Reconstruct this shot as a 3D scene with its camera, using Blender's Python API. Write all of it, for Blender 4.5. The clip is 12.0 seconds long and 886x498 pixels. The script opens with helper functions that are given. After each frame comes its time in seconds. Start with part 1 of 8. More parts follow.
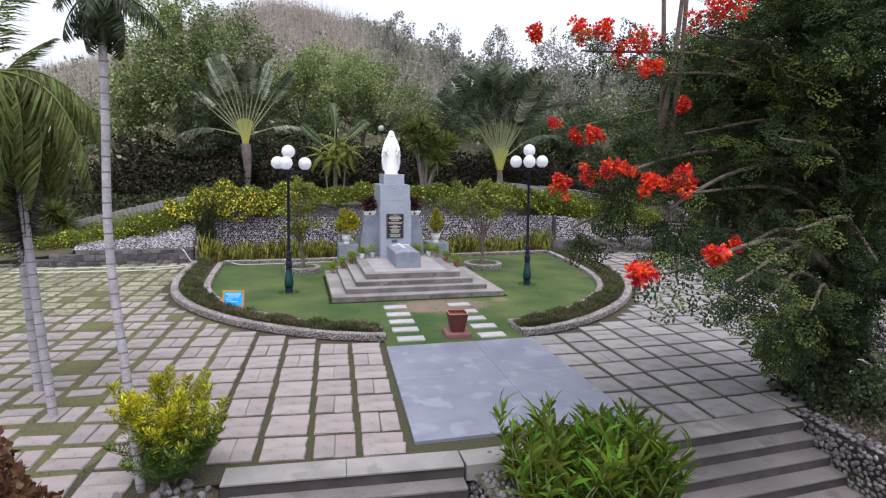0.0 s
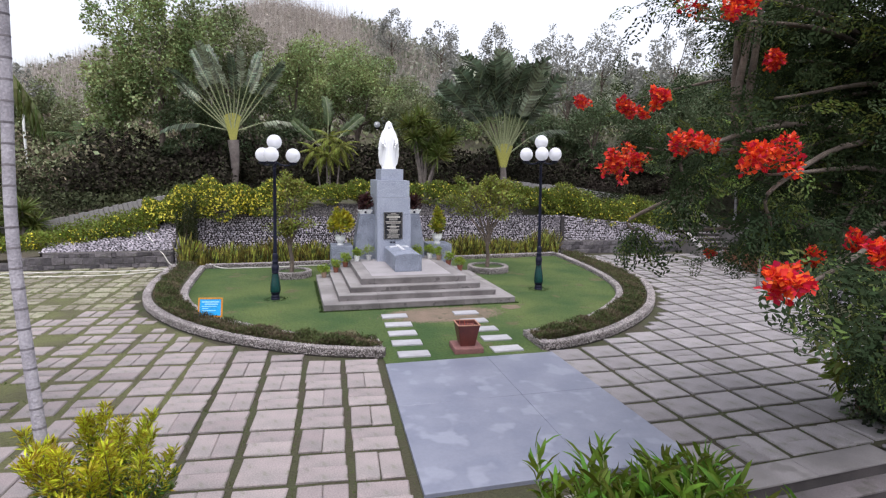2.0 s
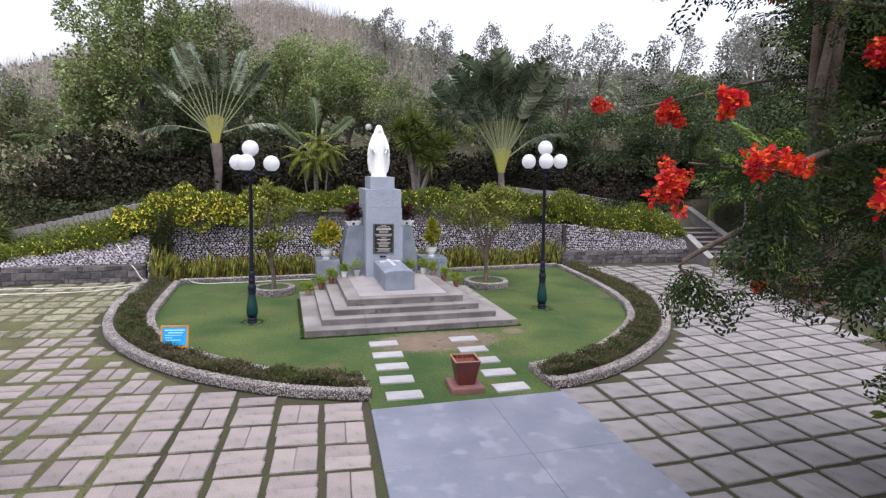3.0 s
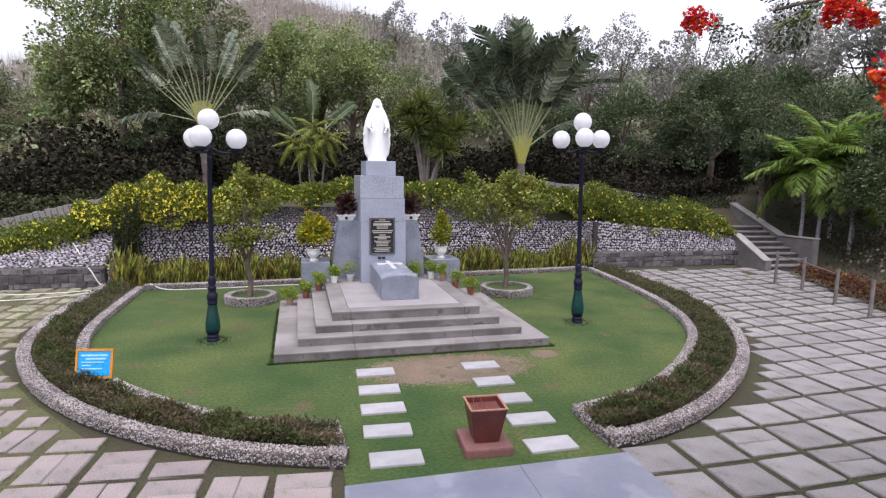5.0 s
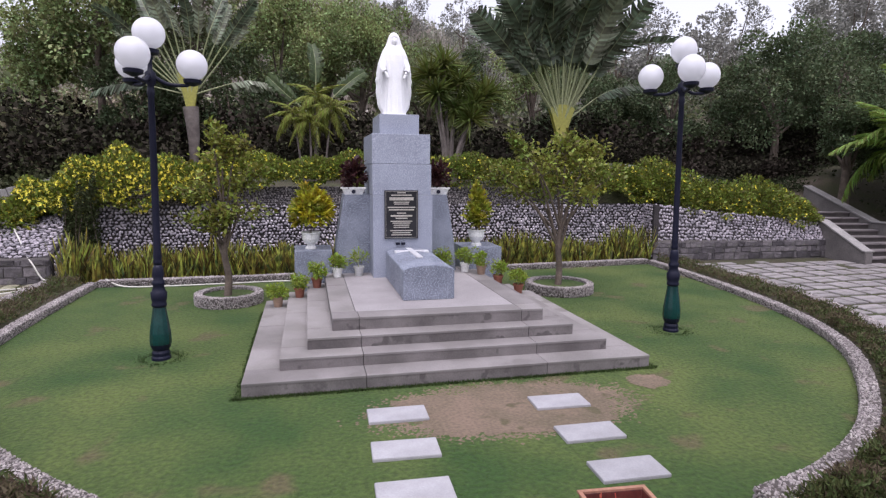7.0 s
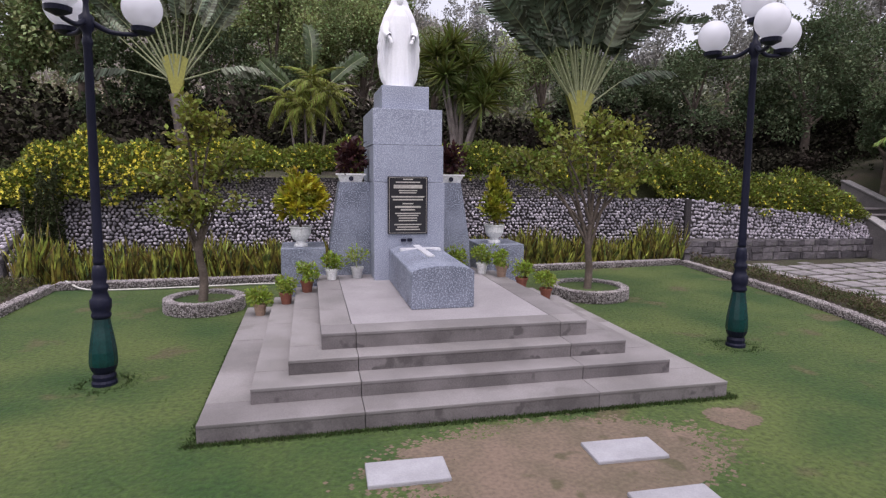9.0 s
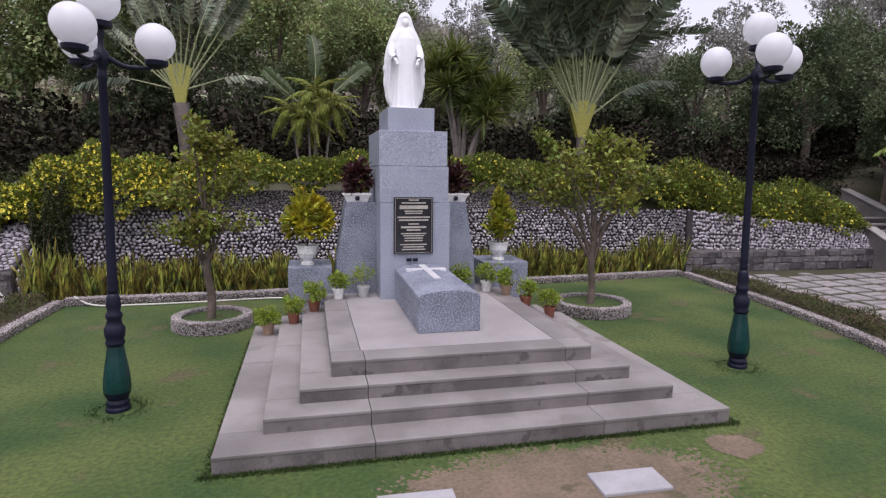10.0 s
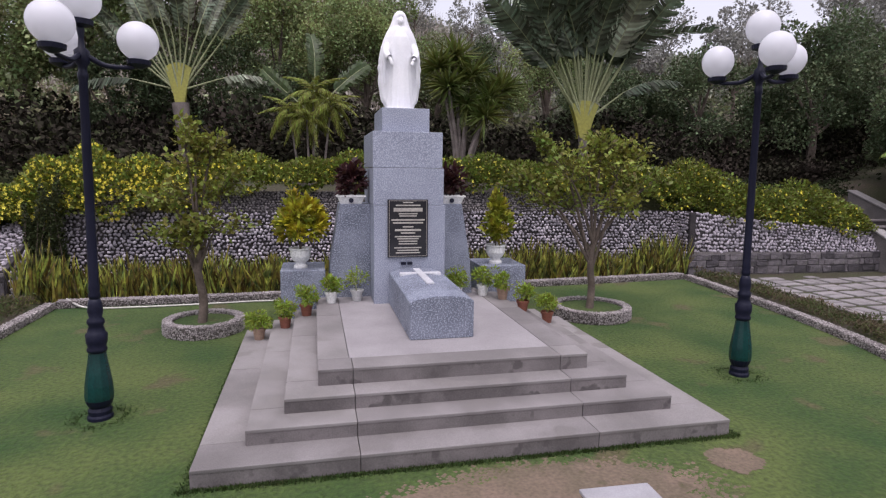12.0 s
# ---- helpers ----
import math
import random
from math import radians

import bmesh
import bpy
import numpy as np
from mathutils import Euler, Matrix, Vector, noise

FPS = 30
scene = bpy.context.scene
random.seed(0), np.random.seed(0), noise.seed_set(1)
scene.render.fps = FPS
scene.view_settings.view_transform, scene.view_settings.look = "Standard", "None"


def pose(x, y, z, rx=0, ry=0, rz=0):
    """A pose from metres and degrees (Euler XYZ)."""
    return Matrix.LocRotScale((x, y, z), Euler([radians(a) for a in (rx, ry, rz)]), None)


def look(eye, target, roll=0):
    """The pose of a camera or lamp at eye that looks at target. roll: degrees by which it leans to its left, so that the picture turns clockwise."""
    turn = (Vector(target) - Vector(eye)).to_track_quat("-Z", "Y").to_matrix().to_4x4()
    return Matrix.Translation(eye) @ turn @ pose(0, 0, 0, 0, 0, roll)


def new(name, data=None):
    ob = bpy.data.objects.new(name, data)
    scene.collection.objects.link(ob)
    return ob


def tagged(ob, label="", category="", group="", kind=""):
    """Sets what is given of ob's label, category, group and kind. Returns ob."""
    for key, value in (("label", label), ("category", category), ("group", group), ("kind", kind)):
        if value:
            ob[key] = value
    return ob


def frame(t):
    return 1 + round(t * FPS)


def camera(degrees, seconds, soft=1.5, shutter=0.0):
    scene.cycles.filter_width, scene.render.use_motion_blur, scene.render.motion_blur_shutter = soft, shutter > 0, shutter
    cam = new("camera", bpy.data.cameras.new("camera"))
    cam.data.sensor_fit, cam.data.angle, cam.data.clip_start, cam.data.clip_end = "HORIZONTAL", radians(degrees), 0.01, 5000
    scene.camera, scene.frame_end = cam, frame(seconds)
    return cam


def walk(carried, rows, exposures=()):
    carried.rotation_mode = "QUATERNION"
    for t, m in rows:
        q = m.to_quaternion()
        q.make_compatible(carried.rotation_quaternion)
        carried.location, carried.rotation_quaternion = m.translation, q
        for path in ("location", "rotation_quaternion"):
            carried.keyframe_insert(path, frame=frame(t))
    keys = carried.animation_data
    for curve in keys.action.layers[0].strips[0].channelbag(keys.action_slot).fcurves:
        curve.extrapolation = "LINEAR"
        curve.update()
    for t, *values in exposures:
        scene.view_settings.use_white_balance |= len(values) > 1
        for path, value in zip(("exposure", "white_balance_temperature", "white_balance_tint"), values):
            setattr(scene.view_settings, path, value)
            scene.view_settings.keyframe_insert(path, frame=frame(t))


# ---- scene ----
cam = camera(75.78, 12.0, soft=1.25)
# seconds, eye, yaw, pitch, roll
PATH = [
    (0, -3.246, -14.616, 3.577, -14.67, -8.34, 0.93),
    (0.5, -3.268, -14.428, 3.372, -14.77, -8.01, 0.90),
    (1, -3.166, -14.073, 3.261, -14.64, -8.03, 0.93),
    (1.5, -3.137, -13.606, 3.195, -14.97, -8.05, 0.90),
    (2, -3.064, -13.038, 3.307, -15.16, -8.03, 0.89),
    (2.5, -2.965, -12.397, 3.478, -15.72, -7.98, 1.14),
    (3, -2.716, -11.698, 3.492, -15.72, -7.93, 0.94),
    (3.2, -2.593, -11.377, 3.542, -15.47, -8.22, 0.72),
    (4.8, -1.991, -9.357, 3.163, -14.51, -7.79, 0.84),
    (5, -1.937, -9.067, 3.044, -14.37, -7.68, 0.80),
    (5.5, -1.842, -8.368, 2.792, -14.31, -7.62, 0.78),
    (6, -1.718, -7.583, 2.597, -13.94, -7.66, 0.69),
    (6.5, -1.644, -6.898, 2.482, -13.81, -7.73, 0.67),
    (7, -1.635, -5.923, 2.336, -13.36, -7.74, 0.56),
    (7.2, -1.617, -5.608, 2.223, -13.24, -7.42, 0.45),
    (8.8, -1.451, -4.432, 1.974, -13.29, -7.21, 0.57),
    (9, -1.471, -4.430, 2.089, -13.27, -7.69, 0.66),
    (9.5, -1.520, -4.439, 2.322, -13.27, -7.77, 0.67),
    (10, -1.557, -4.474, 2.385, -13.24, -7.75, 0.64),
    (10.5, -1.543, -4.458, 2.296, -13.17, -7.69, 0.68),
    (11, -1.518, -4.391, 2.239, -12.99, -7.77, 0.61),
    (11.5, -1.448, -4.364, 2.328, -12.86, -7.82, 0.70),
    (12, -1.390, -4.334, 2.417, -12.79, -7.80, 0.74),
]
walk(cam, [(t, pose(x, y, z, 90 + pitch, 0, yaw) @ pose(0, 0, 0, 0, 0, roll)) for t, x, y, z, yaw, pitch, roll in PATH],
     exposures=[(0, 1.09, 6180, 14), (5, 1.12, 6280, 19), (7, 0.97, 6180, 22), (9, 0.81, 6280, 23), (12, 0.76, 6300, 23)])

# ---- light ----
world = bpy.data.worlds.new("overcast")
scene.world = world
world.use_nodes = True
wn = world.node_tree.nodes
wl = world.node_tree.links
wn.clear()
sky = wn.new("ShaderNodeTexSky")
sky.sky_type, sky.sun_disc = "NISHITA", False
sky.sun_elevation, sky.sun_rotation = radians(72), radians(190)
sky.air_density, sky.dust_density = 1.0, 4.0
grey = wn.new("ShaderNodeHueSaturation")
grey.inputs["Saturation"].default_value = 0.22
bg = wn.new("ShaderNodeBackground")
bg.inputs["Strength"].default_value = 0.15
wout = wn.new("ShaderNodeOutputWorld")
wl.new(sky.outputs[0], grey.inputs["Color"])
wl.new(grey.outputs[0], bg.inputs["Color"])
wl.new(bg.outputs[0], wout.inputs["Surface"])

sun_data = bpy.data.lights.new("sun", "SUN")
sun_data.energy, sun_data.angle, sun_data.color = 0.22, radians(45), (1.0, 0.97, 0.92)
sun = new("sun", sun_data)
sun.matrix_world = look((-2, -10.0, 30), (0, 0, 0))

# ---- materials ----


def material(name, base, vary=None, scale=3.0, fine=40.0, rough=0.8, bump=0.3, size=0.02, metal=0.0, rand="", spread=0.25,
             spots=None, spot_scale=60.0, spot_edge=0.55, thin=0.0, spec=0.5, grain=0.2):
    """Two-scale procedural surface: base and vary are mixed by a coarse and a fine noise; rand: island or object."""
    m = bpy.data.materials.new(name)
    m.use_nodes = True
    t = m.node_tree
    n, l = t.nodes, t.links
    n.clear()
    out = n.new("ShaderNodeOutputMaterial")
    p = n.new("ShaderNodeBsdfPrincipled")
    p.inputs["Roughness"].default_value, p.inputs["Metallic"].default_value = rough, metal
    p.inputs["Specular IOR Level"].default_value = spec
    co = n.new("ShaderNodeTexCoord")
    geo = n.new("ShaderNodeNewGeometry")
    a = n.new("ShaderNodeTexNoise")
    a.inputs["Scale"].default_value, a.inputs["Detail"].default_value = scale, 5
    b = n.new("ShaderNodeTexNoise")
    b.inputs["Scale"].default_value, b.inputs["Detail"].default_value = fine, 4
    l.new(co.outputs["Object"], a.inputs["Vector"])
    l.new(co.outputs["Object"], b.inputs["Vector"])
    ramp = n.new("ShaderNodeMapRange")
    ramp.inputs["From Min"].default_value, ramp.inputs["From Max"].default_value = 0.36, 0.64
    l.new(a.outputs["Fac"], ramp.inputs["Value"])
    mix = n.new("ShaderNodeMix")
    mix.data_type = "RGBA"
    mix.inputs["A"].default_value = (*base, 1)
    mix.inputs["B"].default_value = (*(vary or [c * 0.75 for c in base]), 1)
    l.new(ramp.outputs[0], mix.inputs["Factor"])
    last = mix.outputs["Result"]
    if spots:
        s = n.new("ShaderNodeTexNoise")
        s.inputs["Scale"].default_value, s.inputs["Detail"].default_value = spot_scale, 2
        l.new(co.outputs["Object"], s.inputs["Vector"])
        e = n.new("ShaderNodeMapRange")
        e.inputs["From Min"].default_value, e.inputs["From Max"].default_value = spot_edge, spot_edge + 0.08
        l.new(s.outputs["Fac"], e.inputs["Value"])
        x = n.new("ShaderNodeMix")
        x.data_type = "RGBA"
        x.inputs["B"].default_value = (*spots, 1)
        l.new(last, x.inputs["A"])
        l.new(e.outputs[0], x.inputs["Factor"])
        last = x.outputs["Result"]
    hsv = n.new("ShaderNodeHueSaturation")
    l.new(last, hsv.inputs["Color"])
    val = n.new("ShaderNodeMapRange")
    val.inputs["To Min"].default_value, val.inputs["To Max"].default_value = 1 - grain, 1 + grain
    val.inputs["From Min"].default_value, val.inputs["From Max"].default_value = 0.3, 0.7
    l.new(b.outputs["Fac"], val.inputs["Value"])
    value = val.outputs[0]
    if rand:
        if rand == "object":
            info = n.new("ShaderNodeObjectInfo")
            r = info.outputs["Random"]
        else:
            r = geo.outputs["Random Per Island"]
        v2 = n.new("ShaderNodeMapRange")
        v2.inputs["To Min"].default_value, v2.inputs["To Max"].default_value = 1 - spread, 1 + spread
        l.new(r, v2.inputs["Value"])
        mul = n.new("ShaderNodeMath")
        mul.operation = "MULTIPLY"
        l.new(value, mul.inputs[0])
        l.new(v2.outputs[0], mul.inputs[1])
        value = mul.outputs[0]
        h2 = n.new("ShaderNodeMapRange")
        h2.inputs["To Min"].default_value, h2.inputs["To Max"].default_value = 0.5 - spread * 0.08, 0.5 + spread * 0.08
        l.new(r, h2.inputs["Value"])
        l.new(h2.outputs[0], hsv.inputs["Hue"])
    l.new(value, hsv.inputs["Value"])
    l.new(hsv.outputs[0], p.inputs["Base Color"])
    if bump > 0:
        bp = n.new("ShaderNodeBump")
        bp.inputs["Strength"].default_value, bp.inputs["Distance"].default_value = bump, size
        l.new(b.outputs["Fac"], bp.inputs["Height"])
        l.new(bp.outputs[0], p.inputs["Normal"])
    if thin > 0:
        tr = n.new("ShaderNodeBsdfTranslucent")
        l.new(hsv.outputs[0], tr.inputs["Color"])
        ms = n.new("ShaderNodeMixShader")
        ms.inputs[0].default_value = thin
        l.new(p.outputs[0], ms.inputs[1])
        l.new(tr.outputs[0], ms.inputs[2])
        l.new(ms.outputs[0], out.inputs["Surface"])
    else:
        l.new(p.outputs[0], out.inputs["Surface"])
    return m


def leaf_material(name, base, vary, spread=0.4, thin=0.3, rough=0.5, spec=0.3):
    return material(name, base, vary, scale=0.6, fine=9.0, rough=rough, bump=0, rand="island", spread=spread, thin=thin, spec=spec)


M_SOIL = material("soil and moss", (0.062, 0.048, 0.034), (0.048, 0.052, 0.02), scale=1.1, fine=25, bump=0.8, size=0.03, rough=0.95)
M_LAWN = material("mown lawn", (0.025, 0.061, 0.01), (0.078, 0.107, 0.025), scale=0.65, fine=22, bump=0.9, size=0.03, rough=0.95,
                  spots=(0.088, 0.08, 0.036), spot_scale=1.4, spot_edge=0.61, grain=0.35)
M_MOSS = material("yellow-green moss", (0.098, 0.102, 0.036), (0.075, 0.07, 0.034), scale=1.6, fine=30, bump=0.8, size=0.02, rough=0.95)
M_JOINT = material("grassy joint", (0.044, 0.049, 0.018), (0.046, 0.038, 0.022), scale=1.4, fine=30, bump=0.8, size=0.03, rough=0.95)
M_BARE = material("bare trodden earth", (0.175, 0.126, 0.092), (0.125, 0.098, 0.065), scale=2.2, fine=30, bump=0.5, rough=0.95,
                  spots=(0.085, 0.075, 0.04), spot_scale=3.5, spot_edge=0.6)
M_SLAB = material("pinkish concrete slab", (0.285, 0.238, 0.232), (0.22, 0.196, 0.19), scale=2.6, fine=60, bump=0.35, size=0.01, rand="object", spread=0.12,
                  spots=(0.17, 0.165, 0.12), spot_scale=5, spot_edge=0.63)
M_SLABMOSS = material("mossy worn slabs", (0.25, 0.225, 0.175), (0.19, 0.18, 0.12), scale=3.2, fine=50, bump=0.4, size=0.01, rand="island", spread=0.25,
                      spots=(0.11, 0.115, 0.05), spot_scale=7, spot_edge=0.55)
M_SLABJ = material("weathered concrete slabs", (0.285, 0.238, 0.232), (0.22, 0.196, 0.19), scale=2.6, fine=60, bump=0.35, size=0.01, rand="island", spread=0.2,
                   spots=(0.17, 0.165, 0.12), spot_scale=5, spot_edge=0.63)
M_SLABGREY = material("grey concrete slab", (0.262, 0.241, 0.244), (0.205, 0.189, 0.187), scale=2.6, fine=60, bump=0.35, size=0.01, rand="object", spread=0.14,
                      spots=(0.165, 0.165, 0.13), spot_scale=4, spot_edge=0.62)
M_SLABGREYJ = material("weathered grey concrete slabs", (0.262, 0.241, 0.244), (0.205, 0.189, 0.187), scale=2.6, fine=60, bump=0.35, size=0.01, rand="island", spread=0.14,
                       spots=(0.165, 0.165, 0.13), spot_scale=4, spot_edge=0.62)
M_STEP = material("grey-pink washed concrete", (0.262, 0.243, 0.238), (0.165, 0.152, 0.147), scale=1.1, fine=130, bump=0.25, size=0.005, rough=0.85, rand="object", spread=0.13, grain=0.16,
                  spots=(0.185, 0.17, 0.163), spot_scale=2.3, spot_edge=0.58)
# Weathered tread concrete; the shade over the stairs is put into its colour.
M_DIMTREAD = material("weathered concrete darkened for shade", (0.185, 0.162, 0.164), (0.13, 0.115, 0.116), scale=1.2, fine=90, bump=0.3, size=0.006, rough=0.8,
                  spots=(0.12, 0.108, 0.1), spot_scale=3, spot_edge=0.58)
# Near-black mossy risers: shade on these upright faces is in the colour.
M_DARKRISER = material("mossy riser darkened for shade", (0.035, 0.03, 0.029), (0.06, 0.051, 0.05), scale=2.5, fine=90, bump=0.4, size=0.006, rough=0.95)
# Darker copy of the tread concrete: upright faces have their shade painted in.
M_RISER = material("washed concrete with riser shade", (0.2, 0.18, 0.178), (0.115, 0.103, 0.101), scale=2.2, fine=90, bump=0.3, size=0.006, rough=0.9, grain=0.16, rand="object", spread=0.14,
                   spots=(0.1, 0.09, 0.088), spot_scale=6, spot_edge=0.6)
M_GRAN = material("speckled grey granite", (0.26, 0.283, 0.35), (0.2, 0.22, 0.28), scale=1.6, fine=200, bump=0.12, size=0.003, rough=0.42,
                  spots=(0.46, 0.492, 0.57), spot_scale=95, spot_edge=0.5, grain=0.3)
M_GRAN2 = material("rough grey granite", (0.2, 0.222, 0.278), (0.1, 0.114, 0.15), scale=2.6, fine=160, bump=0.3, size=0.006, rough=0.55,
                   spots=(0.36, 0.388, 0.46), spot_scale=62, spot_edge=0.52, grain=0.45)
M_BLUE = material("smooth blue-grey cement", (0.19, 0.2, 0.25), (0.15, 0.161, 0.212), scale=1.6, fine=25, bump=0.05, size=0.003, rough=0.38, spec=0.5, grain=0.05,
                  spots=(0.225, 0.237, 0.29), spot_scale=2.2, spot_edge=0.56)
M_STATUE = material("white painted stone", (0.86, 0.86, 0.86), (0.82, 0.82, 0.84), scale=3, fine=40, bump=0.03, size=0.004, rough=0.5, grain=0.03)
M_PLAQ = material("polished black granite", (0.02, 0.02, 0.024), (0.03, 0.03, 0.034), rough=0.2, bump=0, fine=200)
M_GOLD = material("gilt engraving", (0.48, 0.45, 0.4), rough=0.5, bump=0)
M_WHITE = material("white paint", (0.82, 0.82, 0.8), (0.74, 0.74, 0.72), rough=0.45, bump=0.05)
M_GLOBE = material("opal glass globe", (0.92, 0.92, 0.94), (0.9, 0.9, 0.93), scale=1, fine=6, rough=0.2, bump=0, thin=0.5, grain=0.01)
M_IRON = material("black painted cast iron", (0.007, 0.008, 0.02), (0.011, 0.012, 0.028), rough=0.42, bump=0.1, fine=80, spec=0.22)
M_GREEN = material("dark green enamel", (0.003, 0.04, 0.037), (0.005, 0.028, 0.028), rough=0.25, bump=0.03)
M_RUBBLE = material("pale river stone", (0.41, 0.378, 0.412), (0.22, 0.2, 0.225), scale=6, fine=30, bump=0.4, rough=0.75, rand="object", spread=0.45)
M_RUBBLEJ = material("pale river stones", (0.41, 0.378, 0.412), (0.22, 0.2, 0.225), scale=6, fine=30, bump=0.4, rough=0.75, rand="island", spread=0.45)
M_LOOSE = material("dull grey-brown and tree-shaded stone", (0.2, 0.182, 0.19), (0.12, 0.108, 0.112), scale=6, fine=30, bump=0.5, rough=0.85, rand="object", spread=0.45)
M_LOOSEJ = material("dull grey-brown and tree-shaded stones", (0.2, 0.182, 0.19), (0.12, 0.108, 0.112), scale=6, fine=30, bump=0.5, rough=0.85, rand="island", spread=0.45)
M_SMALL = material("small dark stones", (0.188, 0.169, 0.165), (0.128, 0.116, 0.12), scale=4, fine=30, bump=0.4, rough=0.9, rand="island", spread=0.4)
M_MORTAR = material("dark mortar", (0.03, 0.026, 0.028), (0.045, 0.039, 0.04), scale=5, fine=40, bump=0.6, rough=0.95)
M_BLOCK = material("grey masonry block", (0.14, 0.126, 0.134), (0.07, 0.063, 0.067), scale=5, fine=30, bump=0.7, rough=0.9, rand="object", spread=0.5,
                   spots=(0.09, 0.085, 0.08), spot_scale=6, spot_edge=0.6)
M_KERBCORE = material("brown kerb cement", (0.1, 0.086, 0.08), (0.07, 0.062, 0.056), scale=4, fine=45, bump=0.5, rough=0.95)
M_STEPSTONE = material("pale blue-grey slab", (0.36, 0.355, 0.375), (0.3, 0.296, 0.31), scale=4, fine=80, bump=0.2, size=0.005, rand="object", spread=0.1, grain=0.08)
M_PEB = material("pebble dash", (0.37, 0.332, 0.325), (0.24, 0.215, 0.21), scale=2.5, fine=30, bump=0.2, rough=0.85, rand="island", spread=0.45)
M_CEM = material("weathered cement", (0.17, 0.155, 0.15), (0.12, 0.11, 0.107), scale=2, fine=45, bump=0.5, rough=0.95)
M_FENCE = material("pale cement coping", (0.3, 0.285, 0.275), (0.21, 0.2, 0.195), scale=2, fine=30, bump=0.5, rough=0.95)
M_BARK = material("grey-brown bark", (0.16, 0.125, 0.10), (0.09, 0.07, 0.055), scale=5, fine=40, bump=0.9, size=0.02, rough=0.95)
M_PALMBARK = material("pale grey palm bark", (0.4, 0.375, 0.405), (0.27, 0.25, 0.275), scale=3, fine=50, bump=0.6, rough=0.9)
M_CANE = material("grey-brown cane bark", (0.2, 0.17, 0.155), (0.12, 0.1, 0.09), scale=4, fine=50, bump=0.6, rough=0.9)
M_RING = material("dark palm ring", (0.13, 0.118, 0.128), (0.2, 0.18, 0.19), scale=6, fine=50, bump=0.4, rough=0.95)
M_TERRA = material("terracotta", (0.264, 0.096, 0.06), (0.2, 0.072, 0.048), scale=5, fine=50, bump=0.2, rough=0.8)
M_MAROON = material("maroon glazed planter", (0.105, 0.0245, 0.0196), (0.0735, 0.0182, 0.0154), scale=4, fine=40, bump=0.1, rough=0.4)
M_PINKC = material("painted red plinth", (0.2, 0.088, 0.08), (0.15, 0.07, 0.064), scale=4, fine=50, bump=0.2, rough=0.75)
M_TRIM = material("worn orange rim", (0.35, 0.182, 0.119), (0.294, 0.14, 0.091), rough=0.6, bump=0.1)
M_SIGN = material("cyan sign paint", (0.0, 0.33, 0.74), (0.0, 0.29, 0.68), rough=0.35, bump=0)
M_ORANGE = material("orange sign frame", (0.6, 0.25, 0.02), rough=0.4, bump=0)
M_HOSE = material("pale plastic hose", (0.62, 0.60, 0.54), rough=0.4, bump=0)
M_WOODP = material("weathered post", (0.19, 0.17, 0.165), (0.13, 0.115, 0.11), scale=4, fine=30, rough=0.9)
M_STICK = material("red incense stick", (0.4, 0.05, 0.04), (0.5, 0.2, 0.1), rough=0.8, bump=0)

L_TREE = leaf_material("tree leaf", (0.17, 0.215, 0.085), (0.335, 0.37, 0.155), thin=0.3, spread=0.65)
L_DARK = leaf_material("dark tree leaf", (0.08, 0.108, 0.055), (0.115, 0.142, 0.07), thin=0.25, spread=0.5, spec=0.15)
L_OLIVE = leaf_material("olive leaf", (0.23, 0.24, 0.125), (0.15, 0.178, 0.085), thin=0.25, spread=0.55)
# Shade under the trees is put into L_BROWN, L_DEEP, L_SHADE and L_UNDER.
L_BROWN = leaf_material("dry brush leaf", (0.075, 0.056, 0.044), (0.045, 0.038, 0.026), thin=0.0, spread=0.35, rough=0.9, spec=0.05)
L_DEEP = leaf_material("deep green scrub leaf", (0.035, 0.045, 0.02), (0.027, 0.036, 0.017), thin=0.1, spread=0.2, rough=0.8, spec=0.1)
L_RIGHT = leaf_material("dry slope leaf", (0.095, 0.076, 0.056), (0.07, 0.066, 0.04), thin=0.1, spread=0.25)
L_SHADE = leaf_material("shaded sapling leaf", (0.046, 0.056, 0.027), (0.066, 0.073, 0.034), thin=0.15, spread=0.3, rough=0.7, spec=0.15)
L_UNDER = leaf_material("forest leaf darkened for shade", (0.04, 0.032, 0.027), (0.03, 0.03, 0.02), thin=0.0, spread=0.15, rough=0.9, spec=0.03)
L_REED = leaf_material("dry reed leaf", (0.26, 0.205, 0.15), (0.17, 0.155, 0.09), thin=0.2)
# Far leaves are paled: distance haze is put into their colours.
L_PALE = leaf_material("hazy pale far leaf", (0.3, 0.29, 0.265), (0.23, 0.235, 0.205), spread=0.25)
L_FARGREEN = leaf_material("hazy grey-green far leaf", (0.24, 0.25, 0.185), (0.19, 0.21, 0.145), spread=0.2)
L_DRYHILL = leaf_material("hazy dry hill twig", (0.44, 0.385, 0.35), (0.36, 0.325, 0.275), spread=0.25)
L_HEDGE = leaf_material("hedge leaf", (0.115, 0.145, 0.021), (0.175, 0.2, 0.034), spread=0.55)
L_GARDEN = leaf_material("garden tree leaf", (0.25, 0.25, 0.045), (0.13, 0.16, 0.03), spread=0.6)
L_BED = leaf_material("bed plant leaf", (0.092, 0.108, 0.04), (0.065, 0.086, 0.03), spec=0.1)
L_BEDBROWN = leaf_material("brownish bed leaf", (0.14, 0.108, 0.07), (0.1, 0.082, 0.05), spec=0.1)
L_YELLOW = leaf_material("yellow petal", (0.86, 0.79, 0.14), (0.82, 0.70, 0.07), spread=0.15)
